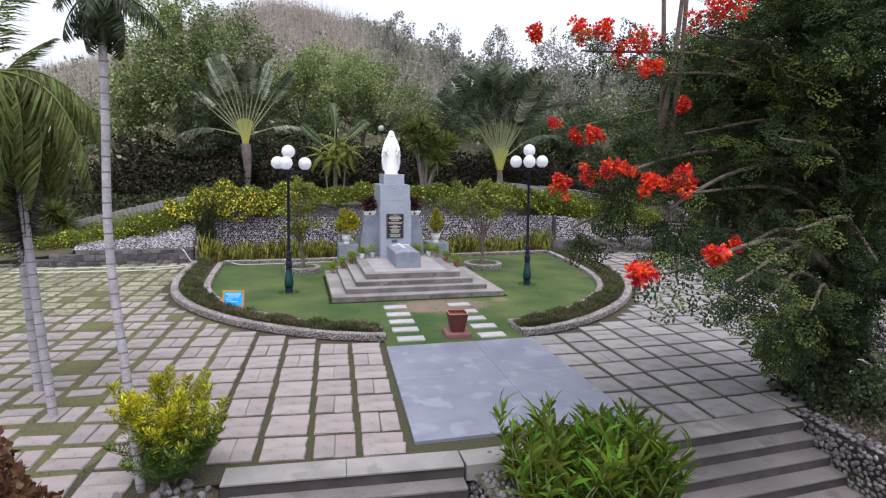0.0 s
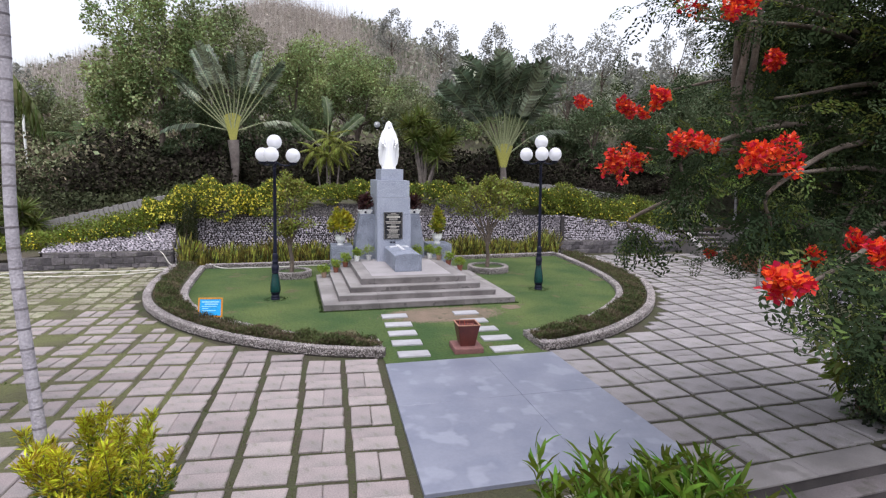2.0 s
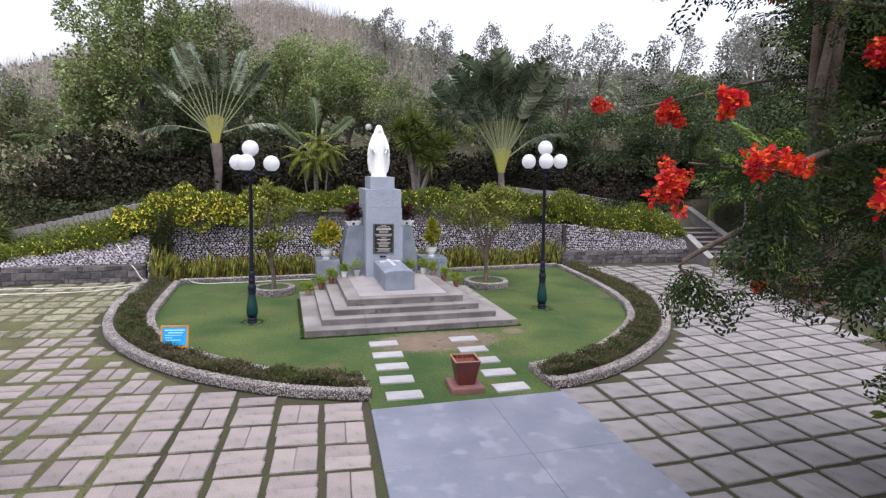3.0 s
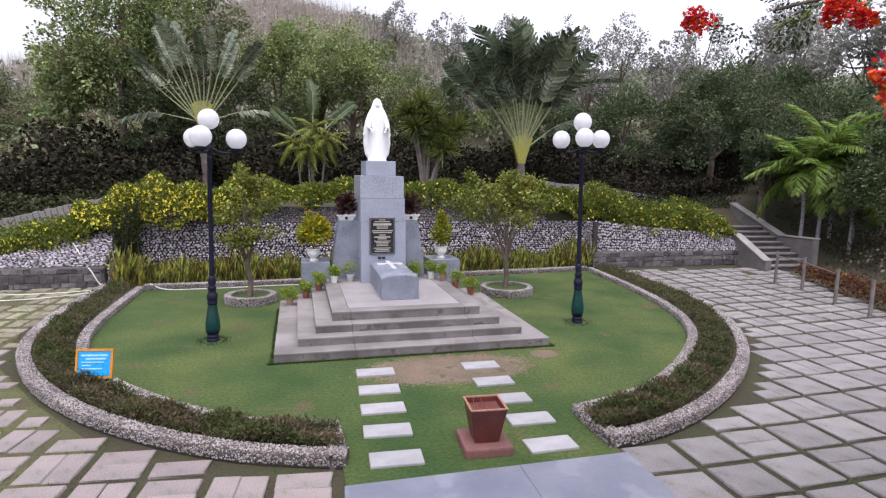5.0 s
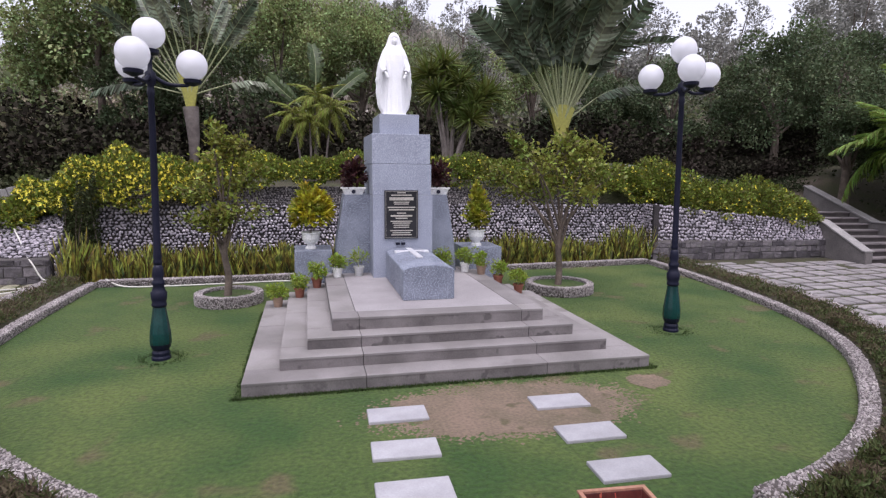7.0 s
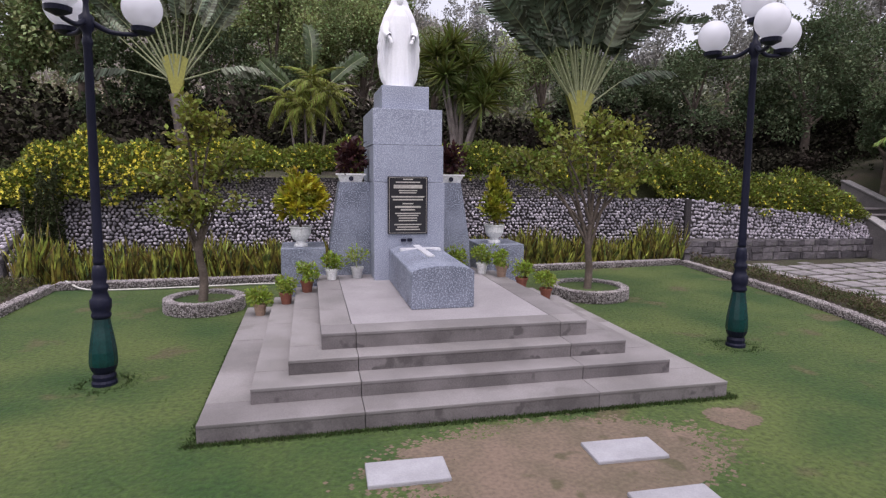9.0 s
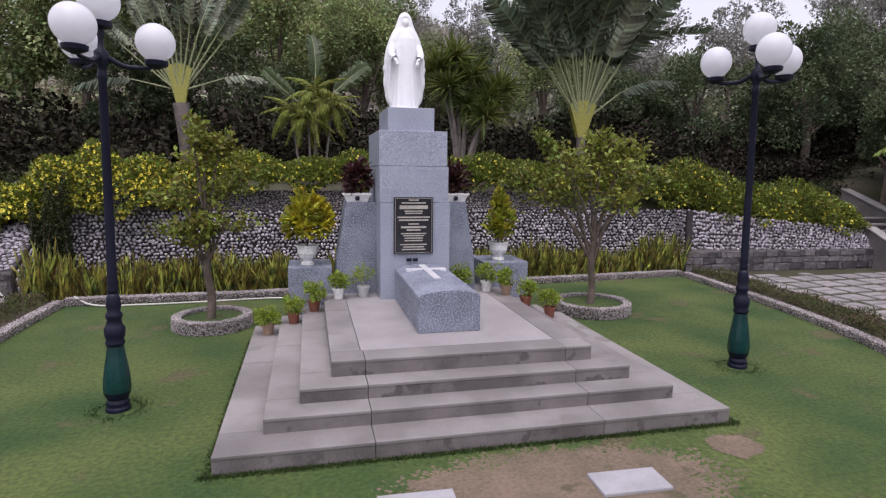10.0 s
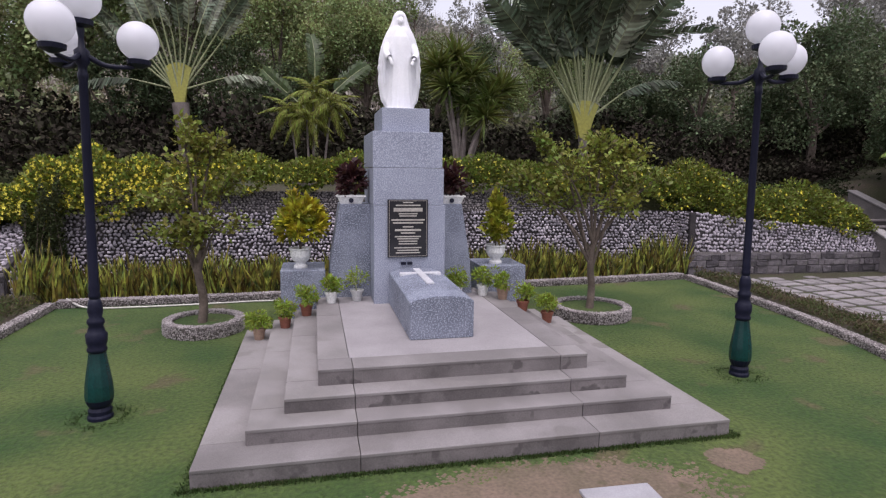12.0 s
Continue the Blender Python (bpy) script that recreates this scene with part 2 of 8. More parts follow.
L_RED = leaf_material("scarlet petal", (0.72, 0.05, 0.018), (0.6, 0.026, 0.014), spread=0.3)
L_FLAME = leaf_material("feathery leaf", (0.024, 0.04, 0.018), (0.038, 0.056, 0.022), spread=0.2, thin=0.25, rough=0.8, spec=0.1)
L_LIME = leaf_material("lime leaf", (0.26, 0.32, 0.04), (0.16, 0.24, 0.03))
L_POT = material("golden pot leaf", (0.36, 0.32, 0.025), (0.15, 0.2, 0.025), scale=4.5, fine=14, rough=0.5, bump=0, rand="island", spread=0.35, thin=0.3, spec=0.3)
L_GOLD = material("croton leaf", (0.46, 0.37, 0.02), (0.17, 0.21, 0.025), scale=4.5, fine=14, rough=0.5, bump=0, rand="island", spread=0.35, thin=0.3, spec=0.3)
L_PALM = leaf_material("palm leaflet", (0.15, 0.175, 0.03), (0.24, 0.255, 0.042), thin=0.35, spread=0.5)
L_ARECA = leaf_material("areca leaflet", (0.16, 0.245, 0.045), (0.2, 0.285, 0.06), thin=0.45)
L_RAV = leaf_material("traveller palm blade", (0.075, 0.105, 0.064), (0.14, 0.17, 0.112), spread=0.65, thin=0.2, rough=0.35)
L_RAVPALE = leaf_material("pale traveller palm blade", (0.2, 0.23, 0.15), (0.32, 0.35, 0.25), spread=0.6, thin=0.2, rough=0.4)
M_PET = material("pale green petiole", (0.29, 0.31, 0.17), (0.23, 0.26, 0.12), scale=1, fine=20, rough=0.5, bump=0)
M_FANBASE = material("yellow-green leaf base", (0.34, 0.31, 0.05), (0.25, 0.26, 0.06), scale=1, fine=12, rough=0.5, bump=0.1)
L_SANS = material("snake plant blade", (0.045, 0.06, 0.02), (0.34, 0.3, 0.06), scale=5.0, fine=14, rough=0.42, bump=0, rand="island", spread=0.75, thin=0.2, spec=0.3)
L_RUST = leaf_material("rusty hedge leaf", (0.15, 0.06, 0.032), (0.11, 0.062, 0.03))
L_WINE = leaf_material("wine-red leaf", (0.06, 0.016, 0.018), (0.04, 0.02, 0.018))
L_GRASS = leaf_material("grass blade", (0.062, 0.108, 0.02), (0.085, 0.122, 0.028), spread=0.25, thin=0.4, spec=0.1)

# ---- helpers of the place ----
RNG = np.random.default_rng(7)


def raw_mesh(name, verts, faces):
    """A mesh from arrays; faces all have the same number of corners."""
    verts, faces = np.asarray(verts, np.float32), np.asarray(faces, np.int32)
    me = bpy.data.meshes.new(name)
    me.vertices.add(len(verts))
    me.vertices.foreach_set("co", verts.ravel())
    k = faces.shape[1]
    me.loops.add(faces.size)
    me.loops.foreach_set("vertex_index", faces.ravel())
    me.polygons.add(len(faces))
    me.polygons.foreach_set("loop_start", np.arange(0, faces.size, k, dtype=np.int32))
    me.update(calc_edges=True)
    return me


def shaded(me, smooth):
    me.polygons.foreach_set("use_smooth", np.full(len(me.polygons), smooth))
    me.update()
    return me


def put(name, me, mat, parent=None, label="", smooth=False, m=None):
    """Links a mesh as one object, under a thing where one is given."""
    if mat is not None and not me.materials:
        me.materials.append(mat)
    if smooth:
        shaded(me, True)
    ob = new(name, me)
    if parent is not None:
        ob.parent = parent
    if m is not None:
        ob.matrix_local = m
    if label:
        ob["label"] = label
    return ob


def part(name, bm, mat, parent=None, label="", smooth=False, m=None):
    me = bpy.data.meshes.new(name)
    bm.to_mesh(me)
    bm.free()
    return put(name, me, mat, parent, label, smooth, m)


def thing(name, at, label, category, group="", kind="", turn=0.0):
    e = new(name)
    e.empty_display_size = 0.1
    e.matrix_world = pose(*at, 0, 0, turn)
    return tagged(e, label, category, group, kind)


def box_bm(x0, x1, y0, y1, z0, z1, bevel=0.01, top_inset=0.0):
    bm = bmesh.new()
    bmesh.ops.create_cube(bm, size=1)
    for v in bm.verts:
        s = 1 - 2 * top_inset / max(x1 - x0, 1e-6) if v.co.z > 0 else 1
        v.co = ((x0 + x1) / 2 + v.co.x * (x1 - x0) * s, (y0 + y1) / 2 + v.co.y * (y1 - y0) * s, (z0 + z1) / 2 + v.co.z * (z1 - z0))
    if bevel:
        bmesh.ops.bevel(bm, geom=bm.edges[:], offset=bevel, segments=2, affect="EDGES", profile=0.6)
    return bm


def lathe_bm(profile, n=20, square=False, cap=True):
    """A turned body from rows of (radius, height)."""
    bm = bmesh.new()
    rings = []
    for r, z in profile:
        rings.append([bm.verts.new((r * math.cos(2 * math.pi * i / n), r * math.sin(2 * math.pi * i / n), z)) for i in range(n)])
    for a, b in zip(rings, rings[1:]):
        for i in range(n):
            bm.faces.new((a[i], a[(i + 1) % n], b[(i + 1) % n], b[i]))
    if cap:
        bm.faces.new(rings[0][::-1])
        bm.faces.new(rings[-1])
    return bm


def tube(points, radii, n=8):
    """Verts and quads of a tapered tube along points."""
    P = np.asarray(points, float)
    R = np.broadcast_to(np.asarray(radii, float), (len(P),))
    d = np.gradient(P, axis=0)
    d /= np.linalg.norm(d, axis=1, keepdims=True) + 1e-9
    ref = np.where(np.abs(d[:, 2:3]) > 0.9, np.array([[1.0, 0, 0]]), np.array([[0, 0, 1.0]]))
    u = np.cross(d, ref)
    u /= np.linalg.norm(u, axis=1, keepdims=True) + 1e-9
    w = np.cross(d, u)
    a = np.linspace(0, 2 * np.pi, n, endpoint=False)
    V = P[:, None] + R[:, None, None] * (np.cos(a)[None, :, None] * u[:, None] + np.sin(a)[None, :, None] * w[:, None])
    idx = np.arange(len(P) * n).reshape(len(P), n)
    A, B = idx[:-1], idx[1:]
    Fq = np.stack([A, np.roll(A, -1, 1), np.roll(B, -1, 1), B], -1).reshape(-1, 4)
    return V.reshape(-1, 3), Fq


def joined(pieces):
    vs, fs, o = [], [], 0
    for v, f in pieces:
        vs.append(v)
        fs.append(np.asarray(f) + o)
        o += len(v)
    return np.concatenate(vs), np.concatenate(fs)


def spline(points, n):
    """A smooth line through points (Catmull-Rom)."""
    P = np.asarray(points, float)
    P = np.vstack([2 * P[0] - P[1], P, 2 * P[-1] - P[-2]])
    out = []
    for i in range(1, len(P) - 2):
        for t in np.linspace(0, 1, n, endpoint=False):
            a, b, c, d = P[i - 1], P[i], P[i + 1], P[i + 2]
            out.append(0.5 * (2 * b + (c - a) * t + (2 * a - 5 * b + 4 * c - d) * t * t + (3 * b - a - 3 * c + d) * t ** 3))
    out.append(P[-2])
    return np.array(out)


def ball_template(sub, rough, seed):
    bm = bmesh.new()
    bmesh.ops.create_icosphere(bm, subdivisions=sub, radius=1.0)
    for v in bm.verts:
        v.co *= 1 + rough * noise.noise(v.co * 1.3 + Vector((seed * 7.1, 0, 0)))
    V = np.array([v.co[:] for v in bm.verts])
    Fc = np.array([[v.index for v in f.verts] for f in bm.faces])
    bm.free()
    return V, Fc


def random_turns(n, rng):
    q = rng.normal(size=(n, 4))
    q /= np.linalg.norm(q, axis=1, keepdims=True)
    a, b, c, d = q.T
    return np.stack([np.stack([1 - 2 * (c * c + d * d), 2 * (b * c - a * d), 2 * (b * d + a * c)], -1),
                     np.stack([2 * (b * c + a * d), 1 - 2 * (b * b + d * d), 2 * (c * d - a * b)], -1),
                     np.stack([2 * (b * d - a * c), 2 * (c * d + a * b), 1 - 2 * (b * b + c * c)], -1)], 1)


def scattered(template, at, scale, turns):
    """Copies of a small template as one array pair."""
    V, Fc = template
    at = np.asarray(at, float)
    s = np.asarray(scale, float)
    s = s[:, None] if s.ndim == 1 else s
    W = V[None] * s[:, None, :]
    W = np.einsum("nij,nkj->nki", turns, W) + at[:, None]
    Fa = Fc[None] + (np.arange(len(at)) * len(V))[:, None, None]
    return W.reshape(-1, 3), Fa.reshape(-1, Fc.shape[1])


LEAF2 = (np.array([[0, 0, 0], [0.5, 0.32, 0.06], [1, 0, -0.05], [0.5, -0.32, 0.06]]), np.array([[0, 1, 2], [0, 2, 3]]))
LEAF4 = (np.array([[0, 0, 0], [0.3, 0.22, 0.06], [0.7, 0.19, 0.05], [1, 0, -0.08], [0.7, -0.19, 0.05], [0.3, -0.22, 0.06], [0.5, 0, 0.0]]),
         np.array([[0, 1, 6], [1, 2, 6], [2, 3, 6], [3, 4, 6], [4, 5, 6], [5, 0, 6]]))


def leaf_turns(dirs, rng, wild=0.6):
    """Turns whose first axis follows dirs, loosely, and whose third axis leans upward."""
    d = dirs + wild * rng.normal(size=dirs.shape)
    d /= np.linalg.norm(d, axis=1, keepdims=True) + 1e-9
    up = np.array([0, 0, 1.0]) + 0.7 * rng.normal(size=dirs.shape)
    y = np.cross(up, d)
    y /= np.linalg.norm(y, axis=1, keepdims=True) + 1e-9
    z = np.cross(d, y)
    return np.stack([d, y, z], -1)


def foliage(at, dirs, size, rng, wild=0.6, template=LEAF2, width=1.0):
    n = len(at)
    s = size * rng.uniform(0.65, 1.35, n)
    sc = np.stack([s, s * width, s], -1)
    return scattered(template, at, sc, leaf_turns(dirs, rng, wild))


def crown_points(n, radii, rng, clumps=26, clump=0.34, low=-0.5):
    """Points of an uneven crown made of clumps, and the way each faces."""
    u = rng.normal(size=(clumps * 3, 3))
    u /= np.linalg.norm(u, axis=1, keepdims=True)
    u = u[u[:, 2] > low][:clumps]
    c = u * rng.uniform(0.45, 0.92, (len(u), 1))
    cs = clump * rng.uniform(0.6, 1.3, len(u))
    pick = rng.integers(0, len(u), n)
    v = rng.normal(size=(n, 3))
    v /= np.linalg.norm(v, axis=1, keepdims=True)
    rr = rng.uniform(0.25, 1.0, n) ** 0.5
    p = c[pick] + v * (cs[pick] * rr)[:, None]
    d = v * 0.7 + c[pick] * 0.5 + np.array([0, 0, 0.1])
    return p * np.asarray(radii), d, c * np.asarray(radii)

# ---- ground ----
LAWN_L = [(-1.55, -2.55), (-2.35, -2.3), (-2.95, -1.95), (-3.7, -1.31), (-4.5, -0.43), (-5.05, 0.45), (-5.5, 1.75), (-5.68, 3.2), (-5.72, 6.35)]
LAWN_R = [(1.45, -2.72), (2.25, -2.5), (3.3, -1.92), (4.5, -0.86), (5.42, 0.28), (6.12, 1.85), (6.6, 4.05), (6.95, 7.1)]
OUT_L = [(-1.5, -3.45), (-1.95, -3.32), (-2.72, -3.02), (-3.56, -2.5), (-4.5, -1.72), (-5.42, -0.62), (-6.12, 0.62), (-6.5, 1.7), (-6.7, 2.9), (-6.78, 4.3), (-6.75, 6.7)]
OUT_R = [(1.42, -3.67), (1.9, -3.63), (2.75, -3.34), (3.72, -2.79), (4.78, -1.96), (5.6, -1.1), (6.5, 0.2), (7.3, 1.9), (7.75, 4.0), (7.9, 7.1)]


def inside(px, py, poly):
    px, py = np.asarray(px, float), np.asarray(py, float)
    hit = np.zeros(px.shape, bool)
    for (x0, y0), (x1, y1) in zip(poly, np.roll(poly, -1, axis=0)):
        c = (y0 > py) != (y1 > py)
        hit ^= c & (px < (x1 - x0) * (py - y0) / (y1 - y0 + 1e-12) + x0)
    return hit


def ramp(v, a, b):
    return np.clip((v - a) / (b - a), 0, 1)


HILL_X = [-200, -60, -45, -31, -20, -6, 4, 12, 20, 30, 45, 60, 200]
HILL_Z = [3, 4.5, 6, 10.5, 17, 23, 21.5, 19.5, 16.5, 12.5, 10, 9, 5]


def ground_height(x, y):
    x, y = np.asarray(x, float), np.asarray(y, float)
    z = np.full(np.broadcast(x, y).shape, -0.06)
    stair = (x > -4.2) & (x < 4.0)
    z = np.where(stair, z - 0.4 * ramp(-y, 8.0, 8.25) - 1.75 * ramp(-y, 8.2, 11.2), z - 1.6 * ramp(-y, np.where(x > 0, 12.0, 9.0), np.where(x > 0, 14.0, 13.0))) - 0.9 * ramp(-y, 13, 30)
    left = (x < -6.8)
    mid = (x >= -6.8) & (x < 7.45)
    right = (x >= 7.45) & (x < 13.2)
    far = x >= 13.2
    wall_l = np.interp(x, [-15, -12, -10.2, -8.6, -7.0], [0.25, 0.65, 1.1, 1.52, 1.85])
    top_l = 1.25 * np.interp(x, [-16, -9.3, -6.8], [0.15, 0.55, 1.0])
    top_r = np.interp(x, [7.45, 13.2], [1.5, 0.85])
    z = np.where(left, z + top_l * ramp(y, 7.05, 8.9), z)
    z = np.where(mid, z + 1.95 * ramp(y, 8.25, 8.55), z)
    z = np.where(right, z + top_r * ramp(y, 7.85, 8.3), z)
    z = np.where(far, z + 1.6 * ramp(y, 6.5, 11.0), z)
    back = np.where(left, wall_l + 0.06 - top_l, np.where(mid, 0, np.where(right, 1.95 - top_r, 0.35)))
    z = z + back * ramp(y, 8.9, 11.0)
    z = z + 0.06 * np.clip(y - 10, 0, 14) + np.where(left, (1.95 - wall_l) * ramp(y, 11.1, 16), 0)
    hill = np.interp(x, HILL_X, HILL_Z)
    z = z + hill * ramp(y, 24, 76) ** 1.15 - hill * 0.8 * ramp(y, 85, 200)
    z = z + 0.16 * np.clip(x - 15, 0, 40) * ramp(y, -14, 0) + 0.05 * np.clip(-14 - x, 0, 30)
    return z


gx = np.unique(np.concatenate([np.linspace(-16, 18, 137), np.linspace(-80, -16, 28), np.linspace(18, 80, 28), np.linspace(-900, 900, 37)]).round(3))
gy = np.unique(np.concatenate([np.linspace(-13, 12, 126), np.linspace(12, 100, 45), np.linspace(-60, -13, 12), np.linspace(-900, 900, 37)]).round(3))
GX, GY = np.meshgrid(gx, gy)
GZ = ground_height(GX, GY)
GZ += (np.sin(GX * 0.9 + 1.3 * np.sin(GY * 0.35)) * np.cos(GY * 0.6) * 0.4) * ramp(GY, 20, 40)
idx = np.arange(GX.size).reshape(GX.shape)
ground = put("ground", raw_mesh("ground", np.stack([GX, GY, GZ], -1).reshape(-1, 3),
             np.stack([idx[:-1, :-1], idx[:-1, 1:], idx[1:, 1:], idx[1:, :-1]], -1).reshape(-1, 4)), M_SOIL, smooth=True)
tagged(ground, "brown mossy earth rising into a wooded hillside", "ground", kind="structure")


def sheet(name, poly, z, mat, label, category="ground", lift=0.0, cell=0.4):
    """A flat sheet with a polygon outline, cut into small cells and a little uneven."""
    bm = bmesh.new()
    vs = [bm.verts.new((x, y, z)) for x, y in poly]
    f = bm.faces.new(vs)
    if f.normal.z < 0:
        f.normal_flip()
    bmesh.ops.triangulate(bm, faces=bm.faces[:])
    ob = part(name, bm, mat)
    return tagged(ob, label, category, kind="structure")


moss_poly = [(-16, -9.0), (-6.4, -9.0), (-4.6, -5.2), (-4.2, -2.3), (-5.3, -0.9), (-6.6, 1.0), (-7.0, 3.0), (-7.0, 6.95), (-16, 6.95)]
plaza_poly = [(-16, -9.0), (-4.75, -9.0), (-4.75, -8.2), (-1.35, -8.2), (1.3, -8.2), (3.9, -8.2), (6.5, -8.2), (9.0, -3.2), (10.9, 0.2), (12.3, 3.4), (13.4, 6.4), (13.3, 7.8), (7.5, 7.8), (7.4, 8.35), (-6.7, 8.35), (-6.8, 7.1), (-16, 7.1)]
sheet("plaza_ground", plaza_poly, -0.03, M_JOINT, "earth and grass showing in the joints of the paved court")
sheet("moss_ground", moss_poly, -0.024, M_MOSS, "yellow-green moss and grass between worn slabs")
lawn_l, lawn_r = spline(LAWN_L, 5), spline(LAWN_R, 5)
out_l, out_r = spline(OUT_L, 5), spline(OUT_R, 5)
lawn_poly = [tuple(p) for p in lawn_l[::-1]] + [(-1.53, -3.83), (1.5, -3.83)] + [tuple(p) for p in lawn_r]
lawn = sheet("lawn", lawn_poly, 0.0, M_LAWN, "close-mown green lawn round the monument", "lawn")

# worn earth in front of the steps: a ragged thin crust with crumbs round its edge
for px, py, rx, ry, sd in ((0.3, -0.76, 1.2, 0.55, 3), (2.08, -0.42, 0.26, 0.2, 8)):
    bm = bmesh.new()
    ring = []
    for i in range(90):
        a = 2 * math.pi * i / 90
        r = 1 + 0.3 * noise.noise(Vector((math.cos(a) * 1.6, math.sin(a) * 1.6, sd))) + 0.2 * noise.noise(Vector((math.cos(a) * 7, math.sin(a) * 7, sd + 2)))
        ring.append(bm.verts.new((px + rx * r * math.cos(a), py + ry * r * math.sin(a), 0.004)))
    bm.faces.new(ring)
    tagged(part("bare_patch", bm, M_BARE), "bare trodden brown earth before the steps", "ground", kind="structure")
a, q = RNG.uniform(0, 2 * np.pi, 3000), RNG.normal(1.0, 0.13, 3000)
cx, cy = np.cos(a) * q * 1.2 + 0.3, np.sin(a) * q * 0.56 - 0.76
sel = (cy < -0.03)
cr = (np.array([[1, 0.1, 0], [-1, 0.2, 0], [0.1, 1, 0], [-0.1, -1, 0], [0, 0, 1.0]]), np.array([[0, 2, 4], [2, 1, 4], [1, 3, 4], [3, 0, 4]]))
s_ = RNG.uniform(0.004, 0.016, sel.sum())
v, f = scattered(cr, np.stack([cx[sel], cy[sel], 0 * s_], -1), np.stack([s_ * 1.6, s_ * 1.6, s_ * 0.3], -1), np.tile(np.eye(3), (sel.sum(), 1, 1)))
tagged(put("earth_crumbs", raw_mesh("earth_crumbs", v, f), M_BARE, smooth=True), "crumbs of brown earth scattered in the worn grass", "earth", kind="stuff")

# blades that roughen the lawn
n = 90000
bx, by = RNG.uniform(-5.8, 7.0, n), RNG.uniform(-3.8, 7.0, n)
keep = inside(bx, by, lawn_poly) & ~((np.abs(bx) < 2.3) & (by > 0.02) & (by < 4)) & ~(((bx - 0.3) / 1.25) ** 2 + ((by + 0.78) / 0.6) ** 2 < RNG.uniform(0.35, 1.1, n))
bx, by = bx[keep], by[keep]
BLADE = (np.array([[0, -0.5, 0], [0, 0.5, 0], [1, 0, 0]]), np.array([[0, 1, 2]]))
d = np.stack([RNG.normal(0, 0.8, len(bx)), RNG.normal(0, 0.8, len(bx)), np.full(len(bx), 0.8)], -1)
v, f = scattered(BLADE, np.stack([bx, by, np.zeros(len(bx))], -1), np.stack([RNG.uniform(0.008, 0.022, len(bx)), np.full(len(bx), 0.005), np.full(len(bx), 1.0)], -1), leaf_turns(d, RNG, 0.2))
tagged(put("lawn_grass", raw_mesh("lawn_grass", v, f), L_GRASS), "short green grass blades of the lawn", "grass", kind="stuff")


# ragged longer grass at the foot of the steps, kerbs and lamps
n = 5200
t_ = RNG.uniform(0, 1, n)
ex = np.concatenate([RNG.uniform(-2.45, 2.45, 5200), -2.39 + RNG.normal(0, 0.02, 1600), 2.41 + RNG.normal(0, 0.02, 1600)])
ey = np.concatenate([-0.03 + RNG.normal(0, 0.022, 5200), RNG.uniform(0, 3.7, 3200)])
la = RNG.uniform(0, 2 * np.pi, 800)
lr = 0.19 + np.abs(RNG.normal(0, 0.07, 800))
lx = np.where(np.arange(800) % 2, -3.45, 3.63)
ex, ey = np.concatenate([ex, lx + lr * np.cos(la)]), np.concatenate([ey, np.where(np.arange(800) % 2, 1.52, 1.38) + lr * np.sin(la)])
n = len(ex)
d = np.stack([RNG.normal(0, 0.5, n), RNG.normal(-0.1, 0.5, n), np.full(n, 0.9)], -1)
v, f = scattered(BLADE, np.stack([ex, ey, np.zeros(n)], -1), np.stack([RNG.uniform(0.015, 0.042, n), np.full(n, 0.009), np.full(n, 1.0)], -1), leaf_turns(d, RNG, 0.2))
# Blade colour is darkened: the shade line below the first step is in it.
tagged(put("edge_grass", raw_mesh("edge_grass", v, f), leaf_material("rank grass blade with foot shade", (0.03, 0.055, 0.012), (0.05, 0.08, 0.02))), "uncut grass along the foot of the steps and lamp bases, shade in its colour", "grass", kind="stuff")


# ---- pebble kerbs and beds ----
OCT = (np.array([[1, 0, 0], [-1, 0, 0], [0, 1, 0], [0, -1, 0], [0, 0, 1], [0, 0, -1.0]]), np.array([[0, 2, 4], [2, 1, 4], [1, 3, 4], [3, 0, 4], [2, 0, 5], [1, 2, 5], [3, 1, 5], [0, 3, 5]]))
PEB = [(OCT[0] * np.random.default_rng(k).uniform(0.75, 1.2, (6, 1)), OCT[1]) for k in range(3)]


def strip_line(line, offset):
    P = np.asarray(line, float)
    d = np.gradient(P, axis=0)
    d /= np.linalg.norm(d, axis=1, keepdims=True) + 1e-9
    nrm = np.stack([-d[:, 1], d[:, 0]], -1)
    return P + nrm * offset


